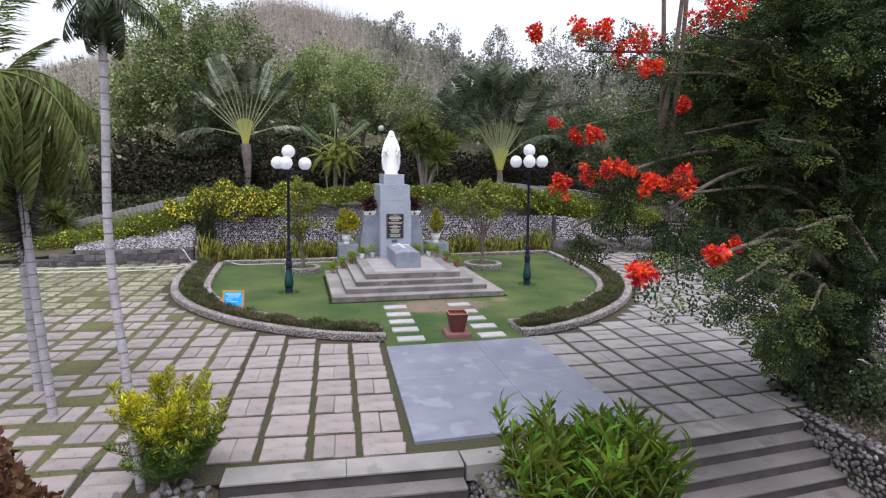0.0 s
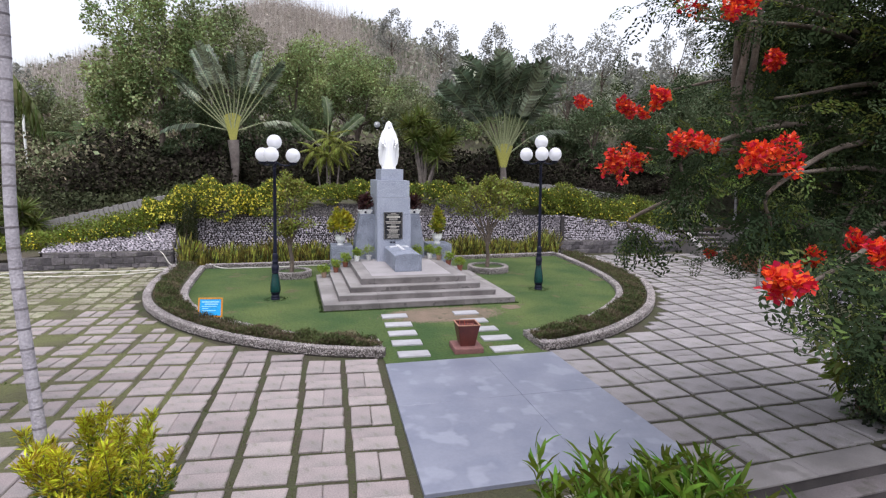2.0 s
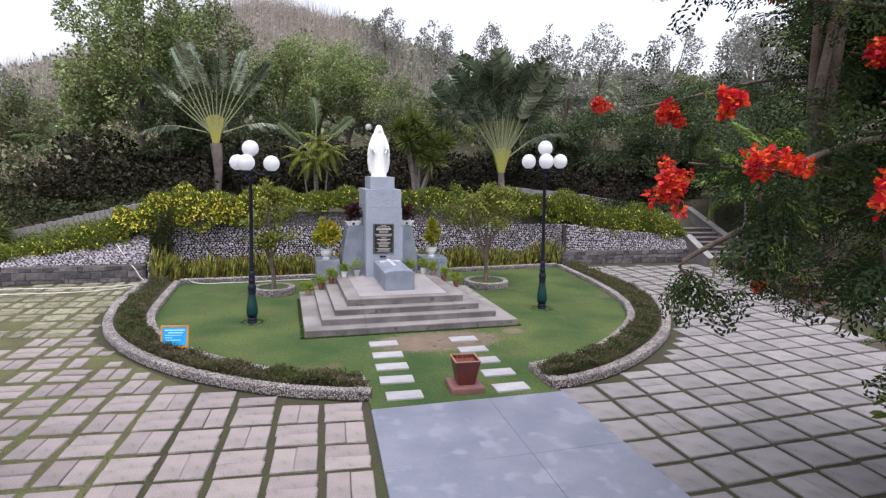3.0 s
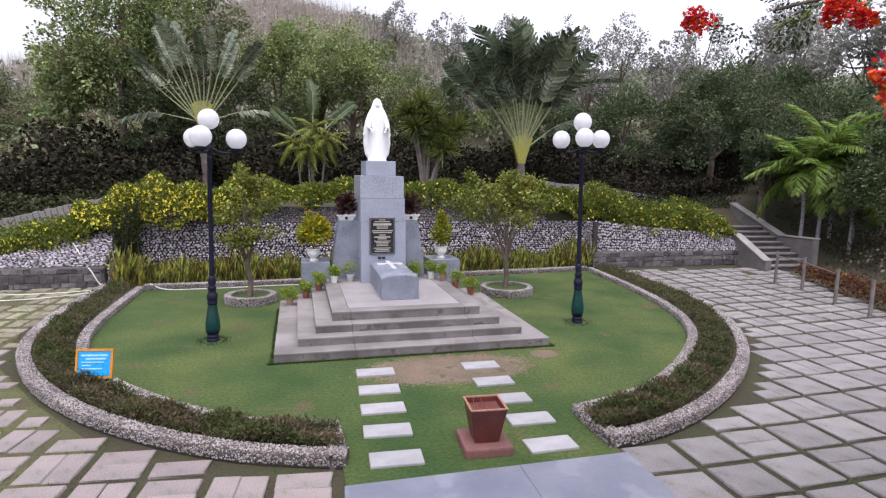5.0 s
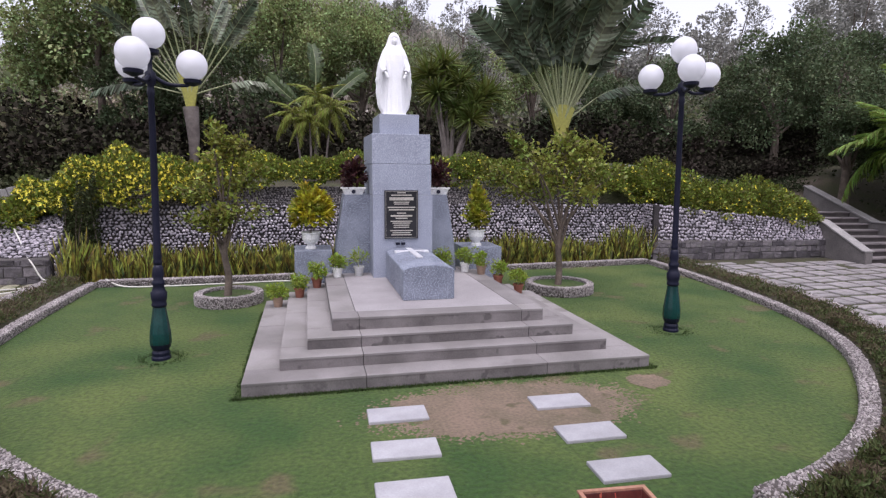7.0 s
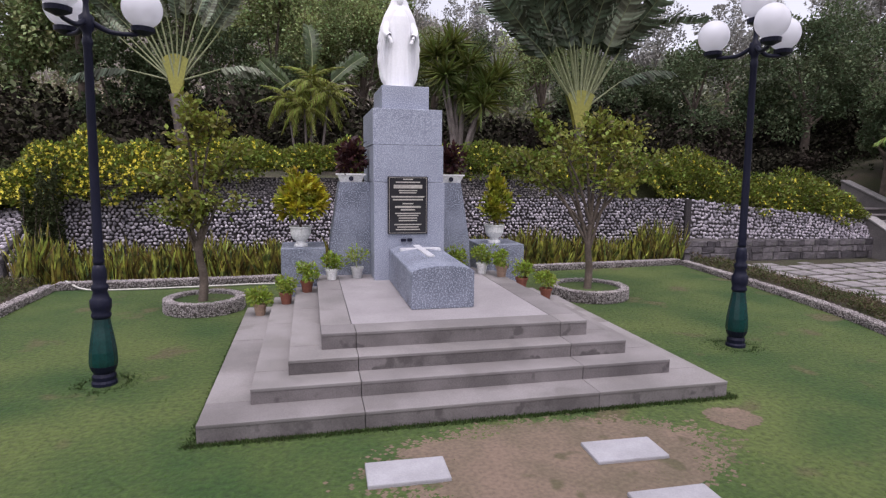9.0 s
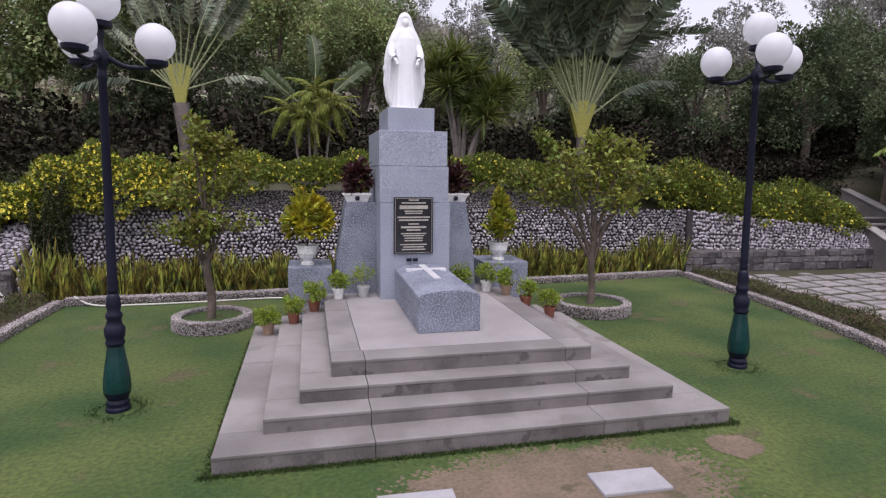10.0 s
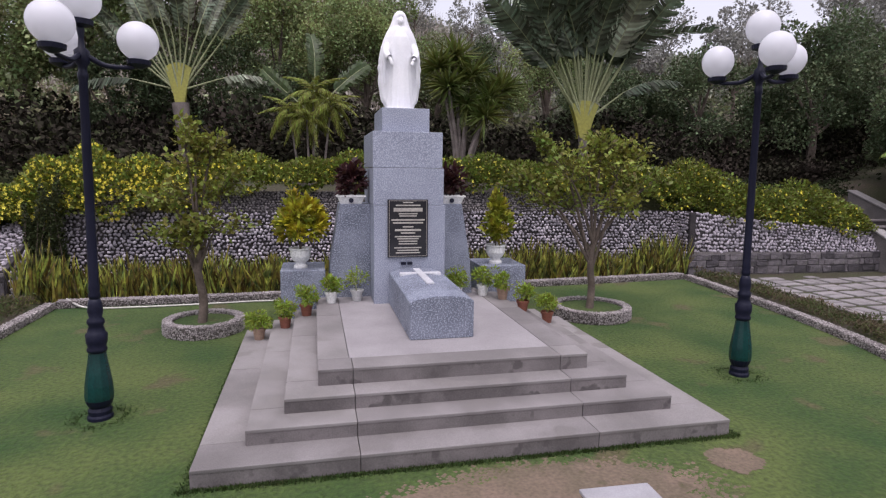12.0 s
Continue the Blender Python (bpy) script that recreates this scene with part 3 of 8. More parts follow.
def pebbled_kerb(name, line, width, z0, z1, label, density=2350, group="kerbs of the beds"):
    """A low cement kerb swept along a line, its top and sides set with pebbles."""
    A, B = np.asarray(line, float), strip_line(line, width)
    e = thing(name, (0, 0, 0), label, "kerb", group)
    rows = []
    for (ax, ay), (bx_, by_) in zip(A, B):
        rows.append([(ax, ay, z0), (ax, ay, z1), (bx_, by_, z1), (bx_, by_, z0)])
    V = np.array(rows).reshape(-1, 3)
    k = np.arange(len(A))[:-1, None] * 4
    Fq = np.concatenate([np.concatenate([k + j, k + (j + 1) % 4, k + 4 + (j + 1) % 4, k + 4 + j], 1) for j in range(4)])
    n0 = (len(A) - 1) * 4
    Fq = np.concatenate([Fq, [[0, 1, 2, 3], [n0 + 3, n0 + 2, n0 + 1, n0]]])
    put("core", raw_mesh(name, V, Fq), M_KERBCORE, e)
    seg = np.linalg.norm(np.diff(A, axis=0), axis=1)
    length = seg.sum()
    rng = np.random.default_rng(len(A) + int(length * 10))
    wide, edge = abs(width), z1 - max(z0, 0)
    n = int(length * (wide + 2 * edge) * density)
    s = np.sort(rng.uniform(0, length, n))
    cum = np.concatenate([[0], np.cumsum(seg)])
    w = rng.uniform(-edge, wide + edge, n)
    ax, ay = np.interp(s, cum, A[:, 0]), np.interp(s, cum, A[:, 1])
    bx_, by_ = np.interp(s, cum, B[:, 0]), np.interp(s, cum, B[:, 1])
    u = np.clip(w / wide, -0.02, 1.02)
    z = np.where(w < 0, z1 + w, np.where(w > wide, z1 - (w - wide), z1))
    at = np.stack([ax + (bx_ - ax) * u, ay + (by_ - ay) * u, z], -1)
    size = rng.uniform(0.01, 0.0185, n)
    pieces = []
    for k, tpl in enumerate(PEB):
        sel = np.arange(n) % 3 == k
        pieces.append(scattered(tpl, at[sel], np.stack([size[sel], size[sel] * rng.uniform(0.7, 1.2, sel.sum()), size[sel] * 0.7], -1), random_turns(sel.sum(), rng)))
    v, f = joined(pieces)
    tagged(put("pebble_facing", raw_mesh("pebble_facing", v, f), M_PEB, e, "grey-white rounded pebbles set in cement", smooth=True), kind="stuff")
    return e


KW = 0.17
pebbled_kerb("outer_kerb", out_l, -KW, -0.05, 0.13, "curved kerb of pale pebbles round a flower bed")
pebbled_kerb("outer_kerb", out_r, KW, -0.05, 0.13, "curved kerb of pale pebbles round a flower bed")
pebbled_kerb("inner_kerb", lawn_l, KW * 0.9, -0.05, 0.11, "low pebble kerb between lawn and bed")
pebbled_kerb("inner_kerb", lawn_r, -KW * 0.9, -0.05, 0.11, "low pebble kerb between lawn and bed")
pebbled_kerb("end_kerb", np.array([(-1.5, -3.42), (-1.5, -3.0), (-1.53, -2.56)]), KW, -0.05, 0.126, "short pebble kerb closing the bed")
pebbled_kerb("end_kerb", np.array([(1.42, -3.63), (1.42, -3.2), (1.44, -2.73)]), -KW, -0.05, 0.126, "short pebble kerb closing the bed")
pebbled_kerb("back_kerb", np.array([(-5.72, 6.38), (-3.0, 6.42), (0, 6.6), (3.5, 6.85), (6.97, 7.12)]), 0.2, -0.05, 0.12, "straight pebble kerb before the snake plants")


def bed_plants(name, outer, inner, n, seed, label, mat, phase):
    """Low dense bedding plants between two kerbs."""
    rng = np.random.default_rng(seed)
    A, B = np.asarray(outer), np.asarray(inner)
    t = rng.uniform(0, 1, n)
    i, j = t * (len(A) - 1), t * (len(B) - 1)
    ax, ay = np.interp(i, np.arange(len(A)), A[:, 0]), np.interp(i, np.arange(len(A)), A[:, 1])
    bx_, by_ = np.interp(j, np.arange(len(B)), B[:, 0]), np.interp(j, np.arange(len(B)), B[:, 1])
    u = rng.uniform(0.24, 0.78, n)
    x, y = ax + (bx_ - ax) * u, ay + (by_ - ay) * u
    lump = 0.5 + 0.5 * np.sin(x * 5.1 + phase + np.sin(y * 4)) * np.cos(y * 5.7 + x + phase)
    keep_ = rng.uniform(0, 1, n) < 0.25 + 0.75 * lump
    x, y, lump = x[keep_], y[keep_], lump[keep_]
    n = len(x)
    z = 0.06 + rng.uniform(0.1, 1, n) ** 0.8 * (0.06 + 0.17 * lump)
    d = np.stack([rng.normal(0, 0.6, n), rng.normal(0, 0.6, n), np.full(n, 0.7)], -1)
    v, f = foliage(np.stack([x, y, z], -1), d, 0.058, rng, width=0.45)
    tagged(put(name, raw_mesh(name, v, f), mat), label, "bedding plants", kind="stuff")


def bed_soil(name, outer, inner):
    m = 60
    t = np.linspace(0, 1, m)
    A, B = np.asarray(outer), np.asarray(inner)
    P = np.stack([np.interp(t * (len(A) - 1), np.arange(len(A)), A[:, k]) for k in (0, 1)], -1)
    Q = np.stack([np.interp(t * (len(B) - 1), np.arange(len(B)), B[:, k]) for k in (0, 1)], -1)
    V = np.concatenate([np.column_stack([P, np.full(m, 0.07)]), np.column_stack([Q, np.full(m, 0.07)])])
    k = np.arange(m - 1)
    Fq = np.stack([k, k + 1, k + 1 + m, k + m], -1)
    tagged(put(name, raw_mesh(name, V, Fq), M_SOIL), "dark soil of the curved bed", "soil", kind="structure")


bed_soil("bed_soil_left", strip_line(out_l, -0.1), strip_line(lawn_l, 0.1))
bed_soil("bed_soil_right", strip_line(out_r, 0.1), strip_line(lawn_r, -0.1))
for line_o, line_i, sd in ((out_l, lawn_l, 3), (out_r, lawn_r, 4)):
    bed_plants("bedding_plants", line_o, line_i, 24000, sd, "low dull-green bedding plants in the curved bed", L_BED, 0.0)
    bed_plants("bedding_plants", line_o, line_i, 24000, sd + 10, "low brownish bedding plants in the curved bed", L_BEDBROWN, 2.4)

# ---- blue cement slab, stepping stones ----
e = thing("cement_slab", (0, 0, 0), "smooth blue-grey cement slab sunk in the paving", "slab")
for a0, a1, y0, y1 in ((0.0, 0.588, -5.6, -3.84), (0.589, 1.0, -5.6, -3.84), (0.0, 0.588, -7.8, -5.605), (0.589, 1.0, -7.8, -5.605)):
    bm = box_bm(a0, a1, y0, y1, -0.06, 0.02, 0)
    for q in bm.verts:
        u = (-3.84 - q.co.y) / 3.96
        left, right = -1.55 - 0.25 * u, 1.53 - 0.07 * u
        q.co.x = left + (right - left) * q.co.x
    bmesh.ops.bevel(bm, geom=bm.edges[:], offset=0.004, segments=1, affect="EDGES")
    part("panel", bm, M_BLUE, e)

stone_bm = box_bm(-0.28, 0.28, -0.155, 0.155, -0.04, 0.03, 0.012)
me_step = bpy.data.meshes.new("stepping_stone")
stone_bm.to_mesh(me_step)
stone_bm.free()
for x, y, r in ((-0.84, -0.75, -1.5), (-0.88, -1.45, -3), (-0.92, -2.1, -2), (-0.96, -2.74, -4), (-0.97, -3.42, -3),
                (0.82, -0.78, -2), (0.80, -1.48, -1), (0.79, -2.14, -1.5), (0.82, -2.8, -2), (0.78, -3.48, 0)):
    ob = put("stepping_stone", me_step, M_STEPSTONE, m=pose(x, y, 0.0, 0, 0, r))
    ob.scale = (1.02, 1.0, 1)
    tagged(ob, "pale grey rectangular stepping stone in the lawn", "stepping stone", "stepping stones")

# ---- incense planter ----
e = thing("incense_urn", (0.04, -3.33, 0), "square tapered maroon incense planter on a reddish plinth", "planter", turn=-4)
urn = e
part("plinth", box_bm(-0.31, 0.31, -0.31, 0.31, -0.02, 0.12, 0.03), M_PINKC, e, "worn reddish cement plinth")
bm = bmesh.new()
def square_ring(bm, h, z):
    return [bm.verts.new((sx * h, sy * h, z)) for sx, sy in ((-1, -1), (1, -1), (1, 1), (-1, 1))]
rings = [square_ring(bm, *r) for r in ((0.155, 0.12), (0.235, 0.58), (0.212, 0.58), (0.2, 0.50))]
for a, b in zip(rings, rings[1:]):
    for i in range(4):
        bm.faces.new((a[i], a[(i + 1) % 4], b[(i + 1) % 4], b[i]))
bm.faces.new(rings[0][::-1])
bmesh.ops.bevel(bm, geom=[ed for ed in bm.edges], offset=0.006, segments=1, affect="EDGES")
part("pot", bm, M_MAROON, e)
part("sand", box_bm(-0.203, 0.203, -0.203, 0.203, 0.44, 0.515, 0.002), material("reddish ash", (0.12, 0.035, 0.03), (0.17, 0.06, 0.05), fine=60, bump=0.8), e, "reddish ash in the pot")
for i, (x0, x1, y0, y1) in enumerate(((-0.242, 0.242, -0.242, -0.212), (-0.242, 0.242, 0.212, 0.242), (-0.242, -0.212, -0.211, 0.211), (0.212, 0.242, -0.211, 0.211))):
    part("rim", box_bm(x0, x1, y0, y1, 0.575, 0.592, 0.003), M_TRIM, e, "worn orange rim")
for i in range(14):
    x, y = RNG.uniform(-0.16, 0.16, 2)
    v, f = tube([(x, y, 0.5), (x + RNG.normal(0, 0.01), y + RNG.normal(0, 0.01), 0.5 + RNG.uniform(0.06, 0.14))], 0.004, 5)
    put("incense_stick", raw_mesh("incense_stick", v, f), M_STICK, e)

urn.scale = (0.87, 0.87, 0.87)

# ---- stepped platform and monument ----
e = thing("stepped_platform", (0, 0, 0), "four-tier stepped platform of washed grey-pink concrete", "steps")
TIERS = [(-2.35, 2.37, 0.0, 3.9, -0.05, 0.15), (-1.98, 1.97, 0.33, 3.9, 0.14, 0.285), (-1.68, 1.64, 0.6, 3.9, 0.27, 0.42), (-1.385, 1.335, 0.86, 4.3, 0.4, 0.575)]
M_PALETOP = material("pale washed concrete", (0.31, 0.29, 0.293), (0.25, 0.232, 0.235), scale=1.6, fine=140, bump=0.15, size=0.005)
for k, (x0, x1, y0, y1, z0, z1) in enumerate(TIERS):
    tier = part("tier", box_bm(x0 + 0.02, x1 - 0.02, y0 + 0.04, y1, z0, z1 - 0.03, 0), M_KERBCORE, e, "cement core of the tier")
    cuts = [x0, -1.06, 1.035, x1]
    wide = 0.42 if k < 3 else 0.3
    for a, b in zip(cuts, cuts[1:]):
        part("riser", box_bm(a + 0.003, b - 0.003, y0 + 0.005, y0 + 0.05, z0, z1 - 0.026, 0.004), M_RISER, tier, "washed concrete riser with shade in its colour")
        part("tread", box_bm(a + 0.003, b - 0.003, y0, y0 + wide, z1 - 0.027, z1, 0.004), M_STEP, tier)
    for a, b, turn in ((x0, x0 + wide, -1), (x1 - wide, x1, 1)):
        xo = a if turn < 0 else b
        for ya, yb in ((y0 + wide + 0.006, (y0 + y1) / 2 + 0.3), ((y0 + y1) / 2 + 0.306, y1)):
            part("tread", box_bm(a, b, ya, yb, z1 - 0.024, z1, 0.006), M_STEP, tier)
        part("riser", box_bm(min(xo, xo - turn * 0.05) + 0.004 * (turn < 0), max(xo, xo - turn * 0.05) - 0.004 * (turn > 0), y0 + 0.052, y1, z0, z1 - 0.026, 0.004), M_RISER, tier, "washed concrete riser with shade in its colour")
    if k == 3:
        part("tread", box_bm(x0 + 0.306, x1 - 0.306, y0 + 0.306, y1, z1 - 0.024, z1 - 0.001, 0.004), M_PALETOP, tier)

e = thing("sarcophagus", (-0.033, 1.63, 0.575), "grey granite tomb chest with a raised pale cross", "tomb")
bm = bmesh.new()
prof = [(-0.36, 0.0), (0.36, 0.0), (0.36, 0.42), (0.25, 0.458), (0.085, 0.48), (-0.085, 0.48), (-0.25, 0.458), (-0.36, 0.42)]
a = [bm.verts.new((x, 0, z)) for x, z in prof]
b = [bm.verts.new((x, 1.77, z + (0.02 if z else 0))) for x, z in prof]
bm.faces.new(a)
bm.faces.new(b[::-1])
for i in range(len(prof)):
    j = (i + 1) % len(prof)
    bm.faces.new((a[j], a[i], b[i], b[j]))
bmesh.ops.recalc_face_normals(bm, faces=bm.faces[:])
bmesh.ops.bevel(bm, geom=bm.edges[:], offset=0.008, segments=2, affect="EDGES")
part("chest", bm, M_GRAN2, e)
part("cross", box_bm(-0.045, 0.045, 0.66, 1.68, 0.486, 0.508, 0.006), material("pale polished cross", (0.72, 0.72, 0.74), rough=0.3, bump=0.03), e, "pale polished raised cross")
for x0, x1 in ((-0.27, -0.047), (0.047, 0.27)):
    part("cross_arm", box_bm(x0, x1, 1.32, 1.42, 0.462, 0.504, 0.006), bpy.data.materials["pale polished cross"], e, "pale polished cross arm")

e = thing("monument", (-0.135, 3.42, 0.66), "tall grey granite pedestal with sloping side wings", "monument")
blocks = [(-0.1, 1.28, -0.465, 0.53), (1.285, 1.79, -0.47, 0.508), (1.795, 2.28, -0.475, 0.488)]
for k, (z0, z1, x0, x1) in enumerate(blocks):
    part("block", box_bm(x0, x1, 0.012 * k, 1.4, z0, z1, 0.006), M_GRAN, e)
part("cap", box_bm(-0.33, 0.335, 0.2, 1.2, 2.284, 2.61, 0.008), M_GRAN, e)
for s in (-1, 1):
    bm = bmesh.new()
    P = [(0.46, -0.1), (1.08, -0.1), (1.04, 0.42), (0.90, 1.27), (0.46, 1.27)]
    a = [bm.verts.new((s * x, 0.5, z)) for x, z in P]
    b = [bm.verts.new((s * x, 1.1, z)) for x, z in P]
    bm.faces.new(a if s > 0 else a[::-1])
    bm.faces.new(b[::-1] if s > 0 else b)
    for i in range(5):
        j = (i + 1) % 5
        bm.faces.new((a[j], a[i], b[i], b[j]) if s > 0 else (a[i], a[j], b[j], b[i]))
    bmesh.ops.bevel(bm, geom=bm.edges[:], offset=0.008, segments=2, affect="EDGES")
    part("wing", bm, M_GRAN2, e, "darker sloping granite wing")
plq = part("plaque", box_bm(-0.28, 0.28, -0.035, 0.02, 0.565, 1.365, 0.008), M_PLAQ, e, "black granite plaque with gilt lines of writing")
for z, w, h in ((1.325, 0.14, 0.016), (1.285, 0.34, 0.018), (1.225, 0.40, 0.05), (1.17, 0.26, 0.016), (1.14, 0.24, 0.016), (1.085, 0.46, 0.02), (1.045, 0.42, 0.02),
                (0.99, 0.15, 0.018), (0.945, 0.36, 0.026), (0.905, 0.2, 0.02), (0.855, 0.36, 0.016), (0.825, 0.3, 0.016), (0.79, 0.26, 0.016), (0.755, 0.26, 0.016), (0.70, 0.38, 0.016), (0.665, 0.3, 0.016), (0.63, 0.34, 0.016)):
    part("writing_bar", box_bm(-w / 2, w / 2, -0.039, -0.0345, z - h / 2, z + h / 2, 0), M_GOLD, plq)
for x0, x1, z0, z1 in ((-0.262, 0.262, 1.345, 1.349), (-0.262, 0.262, 0.581, 0.585), (-0.262, -0.258, 0.585, 1.345), (0.258, 0.262, 0.585, 1.345)):
    part("border_line", box_bm(x0, x1, -0.038, -0.0345, z0, z1, 0), M_GOLD, plq)
for x in (-0.06, 0.03):
    part("bracket", box_bm(x - 0.035, x + 0.035, -0.04, 0.02, 0.46, 0.50, 0.006), M_IRON, e, "small dark metal incense bracket")

# side plinths with urns
for s, x0, x1, z1 in ((-1, -1.88, -1.25, 0.975), (1, 1.1, 1.82, 0.975)):
    ob = part("side_plinth", box_bm(x0, x1, 3.95, 4.75, -0.05, z1, 0.01), M_GRAN2)
    tagged(ob, "low grey granite side plinth beside the monument", "plinth", "side plinths")


def statue():
    """A robed veiled standing figure with lowered open hands; one plain mesh."""
    n = 60
    a = np.linspace(0, 2 * np.pi, n, endpoint=False)

    def shell(rows, fold, zmax):
        z = np.array([r[0] for r in rows])
        zz = np.unique(np.concatenate([z, np.linspace(z[0], z[-1], 70)]))
        hw, hd, cy = (np.interp(zz, z, [r[k] for r in rows]) for k in (1, 2, 3))
        A, Zg = np.meshgrid(a, zz)
        R = 1 + fold(A, Zg)
        V = np.stack([np.cos(A) * hw[:, None] * R, np.sin(A) * hd[:, None] * R + cy[:, None], Zg], -1).reshape(-1, 3)
        ii = np.arange(V.shape[0]).reshape(A.shape)
        return V, np.stack([ii[:-1], np.roll(ii[:-1], -1, 1), np.roll(ii[1:], -1, 1), ii[1:]], -1).reshape(-1, 4)

    # mantle with veil: width, depth, centre
    mantle = [(0.04, 0.2, 0.11, 0.05), (0.12, 0.25, 0.11, 0.05), (0.22, 0.285, 0.11, 0.05), (0.36, 0.3, 0.11, 0.045), (0.58, 0.308, 0.115, 0.04), (0.70, 0.3, 0.12, 0.03), (0.85, 0.272, 0.125, 0.02), (0.98, 0.228, 0.12, 0.015),
              (1.06, 0.19, 0.11, 0.015), (1.12, 0.152, 0.1, 0.015), (1.20, 0.118, 0.095, 0.012), (1.265, 0.098, 0.085, 0.012), (1.31, 0.074, 0.068, 0.012), (1.338, 0.042, 0.04, 0.012), (1.35, 0.004, 0.005, 0.012)]
    edge = lambda A, Z: (0.02 * np.sin(Z * 38 + 2 * np.sin(Z * 9)) * np.abs(np.cos(A)) ** 6 * (Z < 0.66) * (Z > 0.08) + 0.045 * np.sin(A * 14 + 3 * np.sin(Z * 2.2)) * np.clip(1.1 - Z, 0, 0.6)
                         - 0.42 * np.clip(-np.sin(A), 0, 1) ** 6 * np.exp(-((Z - 1.19) / 0.075) ** 4) - 0.22 * np.clip(-np.sin(A), 0, 1) ** 3 * np.exp(-((Z - 0.4) / 0.4) ** 4))
    # inner gown, in front
    gown = [(0.0, 0.205, 0.17, 0.0), (0.02, 0.21, 0.175, 0.0), (0.05, 0.2, 0.165, 0.0), (0.14, 0.19, 0.15, -0.01), (0.34, 0.175, 0.135, -0.02), (0.55, 0.16, 0.125, -0.025), (0.75, 0.165, 0.12, -0.025), (0.88, 0.17, 0.12, -0.02), (0.98, 0.15, 0.115, -0.015), (1.06, 0.1, 0.1, -0.005), (1.12, 0.05, 0.06, 0.0)]
    pleat = lambda A, Z: 0.075 * np.sin(A * 13 + 1.3 * np.sin(Z * 3)) * np.clip(0.95 - Z, 0, 0.7) + 0.03 * np.sin(A * 7 + Z * 9) * np.clip((Z - 0.6) * 5, 0, 1)
    bits = [shell(mantle, edge, 1.35), shell(gown, pleat, 1.12)]
    for s in (-1, 1):  # sleeves, forearms and open palms
        pts = spline([(s * 0.12, 0.0, 0.97), (s * 0.19, -0.045, 0.86), (s * 0.215, -0.095, 0.75), (s * 0.18, -0.15, 0.695)], 6)
        bits.append(tube(pts, np.interp(np.linspace(0, 1, len(pts)), [0, 0.5, 1], [0.03, 0.055, 0.045]), 14))
        cuff = spline([(s * 0.215, -0.1, 0.745), (s * 0.24, -0.085, 0.66), (s * 0.245, -0.07, 0.52), (s * 0.24, -0.06, 0.36)], 6)
        bits.append(tube(cuff, np.linspace(0.045, 0.012, len(cuff)), 12))
        palm = spline([(s * 0.185, -0.145, 0.70), (s * 0.165, -0.165, 0.665), (s * 0.15, -0.172, 0.625), (s * 0.145, -0.172, 0.60)], 4)
        bits.append(tube(palm, np.concatenate([np.linspace(0.022, 0.026, len(palm) - 1), [0.006]]), 10))
    bt = ball_template(3, 0.0, 1)
    bits_t = [scattered(bt, [(0, -0.038, 1.195)], np.array([[0.05, 0.05, 0.068]]), np.eye(3)[None]),
              scattered(bt, [(0, -0.086, 1.19)], np.array([[0.009, 0.012, 0.016]]), np.eye(3)[None]),
              scattered(bt, [(0, -0.02, 1.115)], np.array([[0.04, 0.045, 0.05]]), np.eye(3)[None])]
    v1, f1 = joined(bits)
    v2, f2 = joined(bits_t)
    me = bpy.data.meshes.new("statue")
    me.from_pydata(np.concatenate([v1, v2]).tolist(), [], f1.tolist() + (f2 + len(v1)).tolist())
    return me


ob = put("statue", statue(), M_STATUE, m=pose(-0.145, 4.12, 3.27, 0, 0, 2) @ Matrix.Diagonal((1, 1, 1.045, 1)), smooth=True)
tagged(ob, "white painted statue of a robed veiled figure on the pedestal", "statue")

# ---- globe lamps ----


